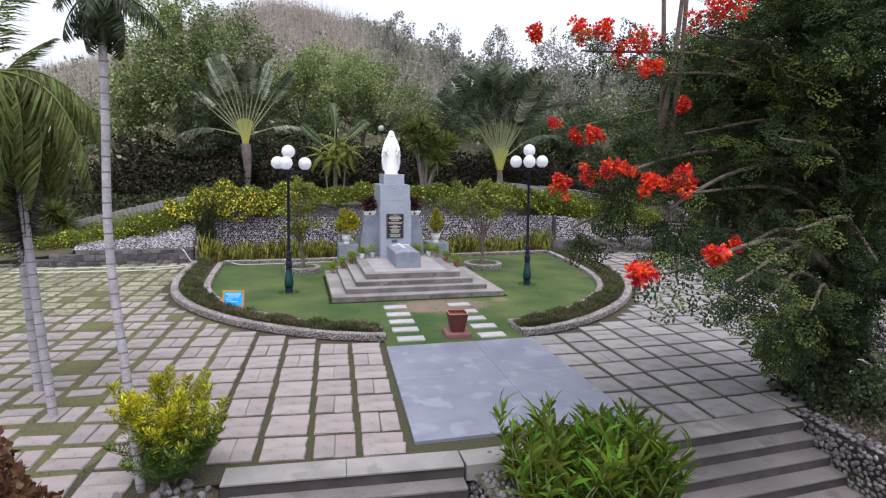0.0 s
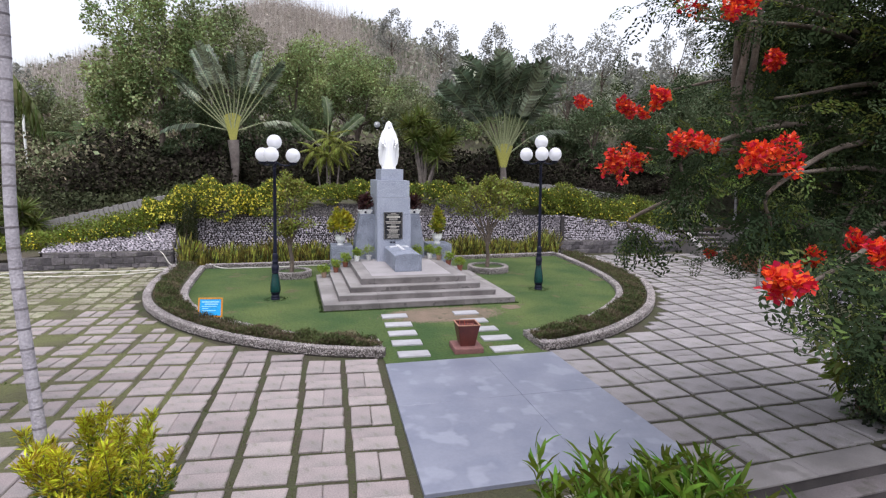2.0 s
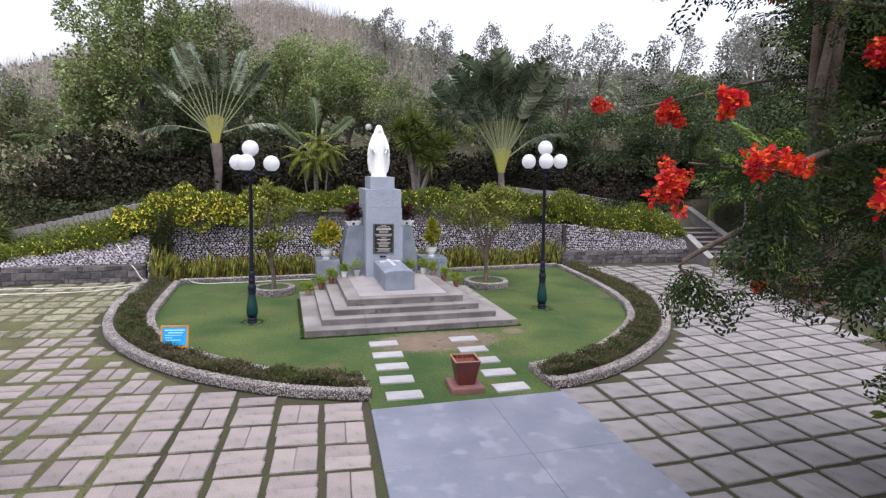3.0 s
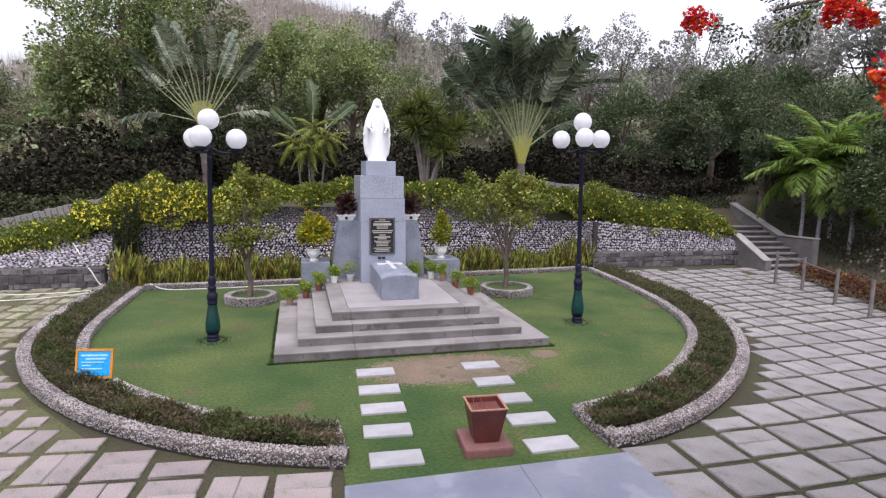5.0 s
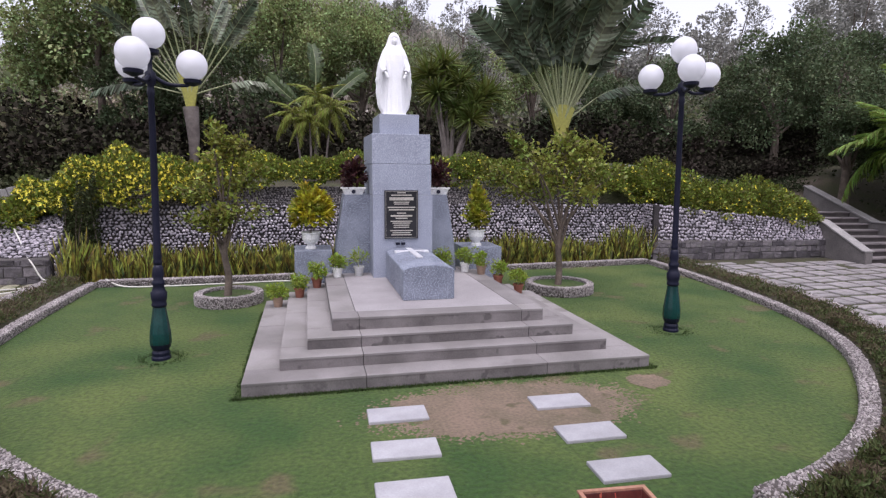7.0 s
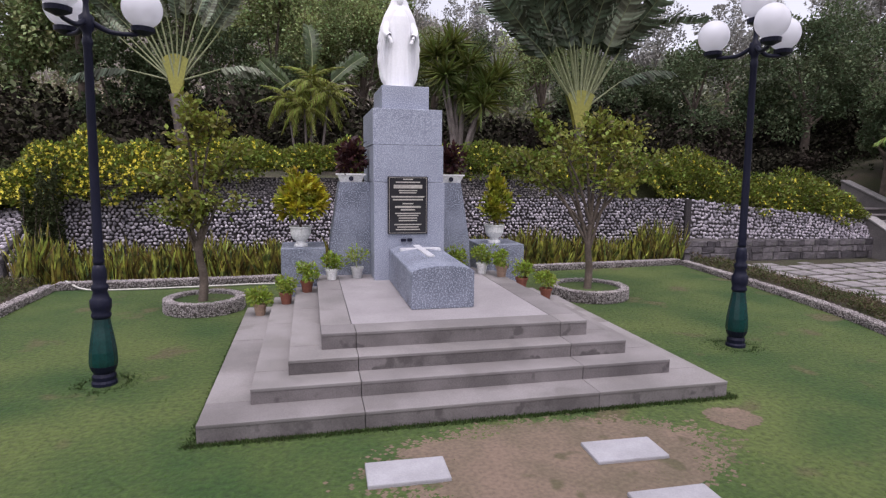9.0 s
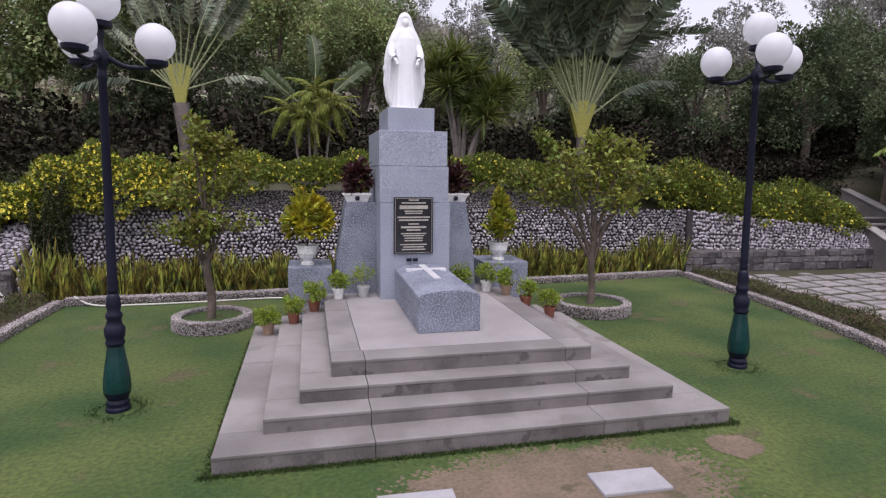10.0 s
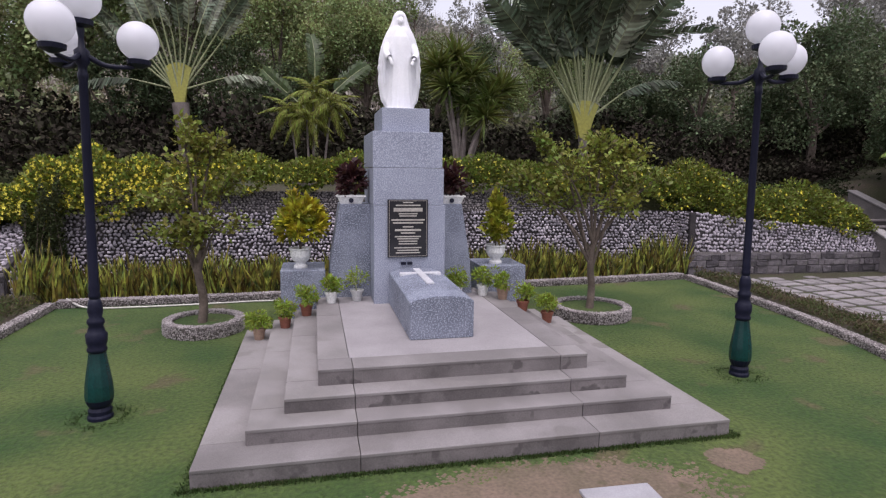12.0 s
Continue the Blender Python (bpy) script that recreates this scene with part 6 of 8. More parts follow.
hedge_thing("climbing_vine", [(-6.8, 8.0), (-6.5, 7.95), (-6.15, 8.0)], 0.13, [(0.0, 1.75), (0.0, 1.9), (0.3, 1.85)], 6000, 0.06, L_VINE, 106, "dark climbing vine hanging over the wall corner", "vine", lumps=7)
VINE = [o for o in bpy.data.objects if o.name == "climbing_vine"][0]
for k in range(5):
    x_ = -6.75 + 0.14 * k
    v, f = tube(spline([(x_, 8.02, 0.0), (x_ + 0.05 * math.sin(k * 2.1), 7.86, 0.7), (x_ + 0.1 * math.sin(k), 7.95, 1.6)], 5), 0.007, 5)
    put("stem", raw_mesh("stem", v, f), M_BARK, VINE)
hedge_thing("rusty_hedge", [(13.0, 4.8), (12.3, 3.2), (11.6, 1.4), (10.8, -0.2)], 0.35, [(-0.02, 0.55), (-0.02, 0.55), (-0.02, 0.5), (-0.02, 0.5)], 5200, 0.07, L_RUST, 107, "low rust-coloured clipped hedge beside the court")

# ---- traveller's palms ----


def blade_mesh(name, petiole, blade, width, seed, bend=0.25, fold=None, torn=0.5, mat=None):
    """A long petiole along +x with a broad paddle blade at its end, torn here and there."""
    rng = np.random.default_rng(seed)
    L = petiole + blade
    t = np.linspace(0, 1, 18)
    arc = np.stack([L * t * (1 - 0.25 * bend * t * t), 0 * t, -bend * L * np.clip(t - 0.35, 0, 1) ** 2 * 1.6], -1)
    sv, sf = tube(arc, np.interp(t, [0, petiole / L, petiole / L + 0.1, 1], [0.036, 0.02, 0.012, 0.005]), 6)
    vs, fs = [], []
    n = 34
    s = petiole / L
    for side in (1, -1):
        dr = rng.uniform(0.0, 0.55) if fold is None else fold
        ragged = 1.0
        for k in range(n):
            if rng.uniform() < 0.3:
                ragged = rng.uniform(0.75, 1.05)
            gap = rng.uniform(0.06, 0.34) if rng.uniform() < torn else 0.0
            u0, u1 = k / n, (k + 1) / n
            w0, w1 = (width * ragged * math.sin(math.pi * min(0.1 + 0.87 * u, 1)) ** 0.35 for u in (u0, u1))
            a, b = (np.array([np.interp(s + (1 - s) * u, t, arc[:, j]) for j in range(3)]) for u in (u0, u1))
            b2 = np.array([np.interp(s + (1 - s) * (u1 - gap / n), t, arc[:, j]) for j in range(3)])
            dip = dr + rng.uniform(-0.3, 0.4)
            oa, ob = (np.array([0.45 * w, side * w * (1 - 0.35 * dip), -w * dip]) for w in (w0, w1))
            ma, mb = (np.array([0.2 * w, side * w * 0.5, 0.12 * w - 0.2 * w * dip]) for w in (w0, w1))
            o = len(vs)
            vs += [a, b, b + mb, a + ma, b2 + ob, a + oa]
            fs += [[o, o + 1, o + 2, o + 3], [o + 3, o + 2, o + 4, o + 5]]
    me = bpy.data.meshes.new(name)
    me.from_pydata(sv.tolist() + [list(p) for p in vs], [], sf.tolist() + [[i + len(sv) for i in q] for q in fs])
    me.materials.append(M_PET)
    me.materials.append(mat or L_RAV)
    for p in me.polygons:
        p.material_index = 0 if p.index < len(sf) else 1
    return me


RAV_THIN = [blade_mesh("leaf", 2.0, 1.95, 0.25, k, 0.34, 0.3, 0.85, L_RAVPALE if k % 2 else None) for k in range(4)]
RAV_WIDE = [blade_mesh("leaf", 1.75, 2.55, 0.5, 20 + k, 0.4 + 0.14 * (k % 3), None, 0.85, L_RAVPALE if k == 3 else None) for k in range(6)]
RAV_DROOP = [blade_mesh("leaf", 1.3, 2.0, 0.34, 40 + k, 0.35, 1.0, 0.95, L_RAVPALE if k else None) for k in range(2)]


def travellers_palm(at, trunk_h, label, pool, n, size, seed, spread, outer=(), sheath=(0.4, 1.0), root=0.5, trunk_r=(0.2, 0.13), jitter=20, sway=5):
    """sheath: half width and height of the fan of leaf bases; root: how far up it the petioles part."""
    rng = np.random.default_rng(seed)
    e = thing("travellers_palm", at, label, "palm", "traveller's palms")
    v, f = tube(spline([(0, 0, -0.3), (0.05, 0, trunk_h * 0.5), (0, 0, trunk_h + 0.1)], 6), np.linspace(*trunk_r, 13), 10)
    put("trunk", raw_mesh("trunk", v * np.array([1, 0.7, 1]), f), M_CANE, e, smooth=True)
    bm = bmesh.new()  # fan-shaped sheath of leaf bases
    prof = [(0.3, 0.0), (0.5, 0.3), (0.78, 0.65), (1.0, 0.88)]
    rows = [[[bm.verts.new((sheath[0] * x * u, y, sheath[1] * (z + (0.12 * (1 - u * u) if k else 0)))) for u in np.linspace(-1, 1, 9)] for k, (x, z) in enumerate(prof)] for y in (-0.09, 0.09)]
    for g, flip in zip(rows, (False, True)):
        for a, b in zip(g, g[1:]):
            for i in range(8):
                q = (a[i], a[i + 1], b[i + 1], b[i])
                bm.faces.new(q[::-1] if flip else q)
    part("leaf_sheath", bm, M_FANBASE, e, "yellow-green fan of leaf sheaths", m=pose(0, 0, trunk_h))
    angles = [(a, pool) for a in np.linspace(*spread, n)] + [(a, RAV_DROOP) for a in outer]
    for k, (a, meshes) in enumerate(angles):
        droop = meshes is RAV_DROOP
        s = size * rng.uniform(0.9, 1.1)
        off = 0.55 * sheath[0] * math.sin(radians(a))
        turn = (0 if a > 0 else 180) if droop else 90 + rng.normal(0, jitter) + (180 if rng.uniform() < 0.5 else 0)
        m = pose(off, 0.05 * (k % 3 - 1), trunk_h + root * sheath[1]) @ pose(0, 0, 0, rng.normal(0, sway), 0, 0) @ pose(0, 0, 0, 0, -90 + a, 0) @ pose(0, 0, 0, turn, 0, rng.normal(0, 1.5)) @ Matrix.Scale(s, 4)
        put("leaf", meshes[k % len(meshes)], None, e, m=m)
    return e


travellers_palm((-5.56, 16.0, 2.3), 2.1, "traveller's palm with a wide open fan of torn leaves", RAV_THIN, 14, 1.02, 111, (-50, 38), (-78, 70), (0.4, 1.35), 0.4, (0.12, 0.27), 30)
travellers_palm((6.15, 11.0, 1.9), 1.5, "traveller's palm with a dense fan of dark torn leaves", RAV_WIDE, 42, 1.04, 112, (-37, 33), (54,), (0.42, 1.05), 0.55, (0.17, 0.13), 34, 7)
e = thing("banana_plant", (-1.35, 13.5, 2.3), "young banana plant with broad upright dark leaves", "plant")
v, f = tube(spline([(0, 0, -0.2), (0.03, 0, 1.0), (0, 0, 2.2)], 6), np.linspace(0.1, 0.06, 13), 9)
put("stem", raw_mesh("stem", v, f), M_PET, e, smooth=True)
L_BANANA = leaf_material("banana leaf", (0.045, 0.075, 0.028), (0.08, 0.11, 0.04), spread=0.2, rough=0.4)
BANANA = [blade_mesh("leaf", 0.9, 1.6, 0.3, 60 + k, 0.4, 0.2, 0.0, L_BANANA) for k in range(3)]
for k, (a, up) in enumerate(((-50, 1.7), (3, 2.0), (44, 1.8))):
    put("leaf", BANANA[k % 3], None, e, m=pose(0, 0, up) @ pose(0, 0, 0, 0, -90 + a, 0) @ pose(0, 0, 0, 80 + 25 * (k % 2), 0, 0) @ Matrix.Scale(0.9 + 0.06 * k, 4))

# ---- palms behind the hedge ----
F_CLUMP = [frond_mesh("frond", 1.35, 0.25, 1.5, 36, 0.5, 0.04, k, L_PALM, 0.014, 1.2) for k in range(3)]
F_ARECA2 = [frond_mesh("frond", 1.7, 0.5, 1.15, 36, 0.58, 0.05, 30 + k, L_ARECA, 0.016, 0.5) for k in range(3)]
F_COCO = [frond_mesh("frond", 2.2, 0.5, 1.5, 34, 0.62, 0.05, 10 + k, L_PALM, 0.022, 0.9) for k in range(3)]
L_COCO = leaf_material("coconut leaflet", (0.055, 0.085, 0.03), (0.085, 0.115, 0.035))
for m_ in F_COCO:
    m_.materials[0] = L_COCO
for k, (dx, dy, h, s) in enumerate(((-0.3, 0, 1.7, 0.95), (0.05, 0.1, 2.2, 1.1), (0.3, -0.05, 1.9, 1.0), (-0.05, -0.2, 1.5, 0.9))):
    palm_thing("clump_palm", (-1.45 + dx, 11.5 + dy, 2.2), "slender clump palm with arching yellow-green fronds", [(0, 0, -0.2), (0.4 * dx, 0, h * 0.5), (0.8 * dx, 0, h)], 0.03, F_CLUMP, 13, 120 + k, (75, -30), group="clump palms", scale=(0.46 * s, 0.6 * s), bark=M_CANE)
for k, (dx, dy, h, s) in enumerate(((-0.45, 0.3, 2.7, 1.0), (0.0, 0.0, 3.2, 1.1), (0.9, -0.5, 3.0, 1.05), (1.7, 0.1, 2.9, 1.1), (1.2, 0.6, 2.4, 0.9), (2.0, -1.2, 2.5, 1.0))):
    x_, y_ = 16.1 + dx, 7.3 + dy
    palm_thing("areca_palm", (x_, y_, float(ground_height(x_, y_))), "areca palm with feathery fresh-green fronds beside the stairs", [(0, 0, -0.2), (0.05, 0, h * 0.5), (0.12 * dx, 0, h)], 0.06, F_ARECA2, 16, 130 + k, (80, -30), rings=14, group="areca palms", scale=(1.0 * s, 1.3 * s))
palm_thing("young_palm", (-13.5, 22, float(ground_height(-13.5, 22))), "young palm with drooping olive fronds under the trees", [(0, 0, -0.2), (0.05, 0, 0.8), (0, 0, 1.5)], 0.14, F_COCO, 11, 140, (80, -20), scale=(1.0, 1.3), bark=M_BARK)

# spiky branched tree beside the statue


def spiky_tree(at, label, arms, seed):
    rng = np.random.default_rng(seed)
    e = thing("dracaena_tree", at, label, "tree")
    for p in arms:
        p = np.array(p, float)
        lp = spline([(0.1 * p[0], 0, -0.2), (p[0] * 0.35, p[1] * 0.4, p[2] * 0.45), p], 6)
        v, f = tube(lp, np.linspace(0.07, 0.04, len(lp)), 8)
        put("limb", raw_mesh("limb", v, f), M_CANE, e, smooth=True)
        n = 150
        u = rng.normal(size=(n, 3))
        u /= np.linalg.norm(u, axis=1, keepdims=True)
        u[:, 2] = u[:, 2] * 0.75 + 0.25
        v, f = scattered(STRIP, np.tile(p, (n, 1)) + u * 0.05, np.stack([rng.uniform(0.5, 0.8, n), np.full(n, 0.06), np.full(n, 0.6)], -1), leaf_turns(u, rng, 0.08))
        put("leaf_rosette", raw_mesh("leaf_rosette", v, f), L_SPIKE, e)
    return e


L_SPIKE = leaf_material("spiky leaf", (0.075, 0.105, 0.025), (0.15, 0.165, 0.035))
spiky_tree((2.3, 10.0, 1.9), "branched dracaena with spiky rosettes behind the hedge", [(-0.35, 0, 2.6), (-0.55, 0.2, 3.1), (0.15, 0.1, 2.2), (0.3, 0.2, 2.9), (0.75, 0, 2.35), (1.1, 0.1, 2.6), (-0.1, 0.3, 3.4), (0.55, -0.2, 1.9)], 150)

for x_, y_, arms_ in ((-12.2, 10.2, [(-0.2, 0, 0.8), (0.3, 0.1, 0.55), (0.1, -0.2, 1.05)]), (-13.6, 10.3, [(0.1, 0, 1.5), (-0.3, 0.1, 0.9), (0.35, -0.1, 0.8)])):
    spiky_tree((x_, y_, float(ground_height(x_, y_))), "low spiky dracaena on the bank before the path wall", arms_, int(-x_ * 10))

# ---- trees on the slope ----
TREES = [
    (-0.6, 24.0, 5.6, (3.0, 2.6, 2.8), 6000, 0.24, L_TREE, 26), (3.2, 24.5, 4.3, (3.0, 2.6, 2.3), 6000, 0.24, L_OLIVE, 26), (9.5, 22.0, 4.6, (2.6, 2.4, 2.4), 5000, 0.24, L_TREE, 22),
    # x, y, height of crown centre, radii, leaves, leaf, material, clumps
    (-4.4, 18.6, 3.0, (2.3, 1.6, 2.5), 5000, 0.2, L_DARK, 22), (-7.7, 17.4, 2.5, (1.7, 1.4, 2.1), 4000, 0.2, L_DARK, 18),
    (-9.0, 18.0, 6.4, (3.0, 2.6, 4.2), 9000, 0.26, L_TREE, 30), (-6.4, 21.5, 6.4, (2.6, 2.6, 4.0), 7500, 0.26, L_OLIVE, 26), (-11.4, 19.5, 4.0, (1.9, 2.0, 2.4), 4200, 0.26, L_TREE, 20),
    (-2.6, 20.0, 4.6, (2.7, 2.2, 2.7), 7000, 0.22, L_TREE, 26), (0.9, 21.0, 5.2, (2.8, 2.4, 2.9), 7500, 0.22, L_TREE, 28), (3.6, 19.0, 3.2, (2.2, 2.2, 1.9), 5500, 0.22, L_OLIVE, 22),
    (5.6, 22.0, 3.6, (2.4, 2.2, 2.3), 4800, 0.22, L_DARK, 22), (9.6, 16.5, 2.6, (2.1, 2.0, 1.9), 5200, 0.2, L_DARK, 22), (12.8, 15.0, 2.9, (2.5, 2.2, 2.2), 7000, 0.2, L_DARK, 26),
    (16.0, 13.0, 3.3, (2.6, 2.4, 2.4), 7500, 0.2, L_DARK, 26), (18.5, 9.5, 2.9, (2.5, 2.6, 2.4), 7000, 0.2, L_DARK, 26), (17.5, 5.0, 2.8, (2.3, 2.6, 2.3), 6500, 0.2, L_DARK, 24),
    (-17.5, 26, 2.4, (2.6, 2.4, 2.4), 4500, 0.28, L_OLIVE, 22), (19.0, 0.5, 2.8, (2.4, 2.8, 2.3), 6500, 0.2, L_DARK, 24),
    (15.6, 9.4, 2.3, (1.2, 1.2, 1.5), 4000, 0.16, L_DARK, 16), (21.0, 15.0, 3.2, (3.0, 2.8, 2.3), 7000, 0.22, L_DARK, 26),
]
for k, (x, y, cz, radii, n, lf, mt, cl) in enumerate(TREES):
    lab = {"tree leaf": "broad green tree on the wooded slope", "olive leaf": "olive-green tree on the wooded slope", "dark tree leaf": "dark dense tree on the wooded slope"}[mt.name]
    tree_thing("slope_tree", (x, y, float(ground_height(x, y))), lab, cz, radii, cz, int(n * 2.5), lf * 0.57, mt, 200 + k, 0.16, int(cl * 1.6), 0.26, 7, group="trees on the slope", low=-0.8)
for k, (x, y, cz, radii, n) in enumerate(((15.5, 31, 5.2, (2.0, 2.0, 3.4), 1700), (19.0, 30, 5.0, (2.2, 2.2, 3.2), 1700), (24, 27, 5.0, (2.6, 2.4, 3.0), 2000), (10.5, 33, 4.4, (2.2, 2.0, 2.8), 1600), (27, 20, 5.6, (3.0, 2.8, 3.2), 2600), (23.5, 12, 6.0, (2.8, 2.6, 3.0), 2800), (12.8, 30, 5.2, (1.3, 1.3, 3.2), 1000), (-21, 32, 3.0, (2.6, 2.4, 2.4), 1800),
        (14, 52, 5.0, (2.6, 2.6, 3.2), 1700), (20, 50, 5.4, (2.4, 2.4, 3.4), 1600), (26, 48, 5.4, (2.6, 2.4, 3.6), 1600), (30, 44, 6.0, (2.8, 2.8, 3.6), 1800), (36, 40, 6.0, (3.0, 2.8, 3.4), 1800), (40, 34, 6.4, (3.2, 3.0, 3.6), 2000),
        (9, 56, 4.6, (2.4, 2.2, 2.8), 1500), (33, 26, 6.2, (3.0, 3.0, 3.4), 2200))):
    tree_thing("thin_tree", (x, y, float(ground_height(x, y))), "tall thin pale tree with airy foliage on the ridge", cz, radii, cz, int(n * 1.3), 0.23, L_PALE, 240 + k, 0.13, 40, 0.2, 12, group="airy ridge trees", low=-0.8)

# undergrowth, dry brush and the far hillside
rng = np.random.default_rng(300)


def brush(name, n, xr, yr, size, hgt, mat, label, wild=0.8, clearing=False):
    x, y = rng.uniform(*xr, n), rng.uniform(*yr, n)
    off = ~((x > 12.9) & (x < 16.2) & (y > 5.5) & (y < 10.6))
    x, y, n = x[off], y[off], int(off.sum())
    lump = 0.5 + 0.5 * np.sin(x * 0.9 + 2 * np.sin(y * 0.5)) * np.cos(y * 0.8 + x * 0.3)
    if clearing:  # trodden gap in front of the traveller's palm
        off = (y > 16.2) | (np.abs(x + 0.225 * (y + 8.2)) > 0.55)
        x, y, lump, n = x[off], y[off], lump[off], int(off.sum())
    z = ground_height(x, y) + rng.uniform(0, 1, n) * hgt * (0.22 + 0.78 * lump)
    v, f = foliage(np.stack([x, y, z], -1), np.stack([rng.normal(0, 0.6, n), rng.normal(-0.3, 0.6, n), np.full(n, 0.6)], -1), size, rng, wild)
    tagged(put(name, raw_mesh(name, v, f), mat), label, "undergrowth", kind="stuff")


brush("undergrowth", 90000, (-12, 24), (12.8, 24), 0.2, 2.6, L_UNDER, "dark brown tangled undergrowth below the trees, canopy shade in its colour", clearing=True)
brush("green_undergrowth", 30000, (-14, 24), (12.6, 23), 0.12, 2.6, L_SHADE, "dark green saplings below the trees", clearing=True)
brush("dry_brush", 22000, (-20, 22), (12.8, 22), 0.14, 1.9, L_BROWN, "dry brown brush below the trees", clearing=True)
brush("left_brush", 24000, (-42, -10), (14.5, 36), 0.22, 2.6, L_REED, "dry pinkish reeds and brush on the left slope")
brush("left_scrub", 22000, (-42, -9), (14, 40), 0.24, 3.0, L_OLIVE, "olive scrub on the left slope")
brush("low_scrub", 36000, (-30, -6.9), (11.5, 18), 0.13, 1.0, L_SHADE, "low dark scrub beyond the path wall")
brush("verge_plants", 9000, (-15, -10.3), (7.15, 9.2), 0.07, 0.4, L_HEDGE, "low green plants covering the end of the bank")
brush("bank_scrub", 12000, (-16, -7.4), (8.9, 10.8), 0.08, 0.35, L_HEDGE, "low green plants on the bank before the path wall")
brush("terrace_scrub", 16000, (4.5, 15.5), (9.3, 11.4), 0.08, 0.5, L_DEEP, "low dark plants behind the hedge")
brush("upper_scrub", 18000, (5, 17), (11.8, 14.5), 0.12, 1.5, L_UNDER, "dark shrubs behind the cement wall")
brush("right_scrub", 22000, (14.5, 34), (-9, 9), 0.12, 1.5, L_RIGHT, "dry scrub on the right-hand slope")
brush("right_green", 14000, (15.5, 34), (-9, 12), 0.12, 1.7, L_DEEP, "dark green scrub on the right-hand slope")
brush("leaf_litter", 9000, (4.3, 8.5), (-12, -7.6), 0.06, 0.06, L_RIGHT, "brown leaf litter under the flame tree")
brush("hill_scrub", 80000, (-40, 14), (34, 84), 0.3, 2.4, L_DRYHILL, "dry pinkish scrub over the far hillside, paled by haze in its colour")
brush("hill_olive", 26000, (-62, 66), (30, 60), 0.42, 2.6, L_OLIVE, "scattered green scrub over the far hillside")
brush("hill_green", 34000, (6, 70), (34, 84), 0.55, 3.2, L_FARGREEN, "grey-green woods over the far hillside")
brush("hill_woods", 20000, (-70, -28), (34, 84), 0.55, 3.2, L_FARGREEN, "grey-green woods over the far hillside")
n = 15000
x, y = rng.uniform(-40, 16, n), rng.uniform(34, 82, n)
z = ground_height(x, y)
d = np.stack([rng.normal(0, 0.12, n), rng.normal(0, 0.12, n), np.ones(n)], -1)
v, f = scattered(BLADE, np.stack([x, y, z], -1), np.stack([rng.uniform(2.0, 4.2, n), np.full(n, 0.07), np.ones(n)], -1), leaf_turns(d, rng, 0.05))
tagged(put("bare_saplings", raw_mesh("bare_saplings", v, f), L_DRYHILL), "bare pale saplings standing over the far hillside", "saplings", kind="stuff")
# ---- near plants at the front stairs ----
LONG = (np.array([[0, -0.2, 0], [0, 0.2, 0], [0.4, 0.5, 0.06], [0.4, -0.5, 0.06], [0.75, 0.36, 0.0], [0.75, -0.36, 0.0], [1, 0, -0.14]]), np.array([[0, 1, 2], [0, 2, 3], [3, 2, 4], [3, 4, 5], [5, 4, 6]]))
L_CANE = leaf_material("cane leaf", (0.12, 0.18, 0.017), (0.06, 0.108, 0.013), rough=0.55, spec=0.15, thin=0.35, spread=0.55)
e = thing("cane_plant", (-0.08, -9.15, -0.42), "lush clump of long fresh-green cane leaves in the middle bed", "plant")
rng = np.random.default_rng(400)
for k in range(120):
    bx_, by_ = rng.uniform(-0.62, 0.62), rng.uniform(-0.5, 0.45)
    h = rng.uniform(0.62, 1.15)
    top = np.array([bx_ * 1.45 + rng.normal(0, 0.08), by_ * 1.5 + rng.normal(0, 0.08), h])
    lp = spline([(bx_, by_, -0.05), (bx_ * 1.25, by_ * 1.2, h * 0.5), top], 5)
    v, f = tube(lp, np.linspace(0.011, 0.006, len(lp)), 5)
    stem = put("cane", raw_mesh("cane", v, f), M_PET, e)
    m = 22
    s = rng.uniform(0.35, 1.0, m)
    at = np.stack([np.interp(s, np.linspace(0, 1, len(lp)), lp[:, j]) for j in range(3)], -1)
    a = rng.uniform(0, 6.28, m)
    dd = np.stack([np.cos(a), np.sin(a), 0.15 + 1.1 * s], -1)
    v, f = scattered(LONG, at, np.stack([rng.uniform(0.2, 0.36, m), np.full(m, 0.045), np.full(m, 0.3)], -1), leaf_turns(dd, rng, 0.15))
    put("leaves", raw_mesh("leaves", v, f), L_CANE, stem)

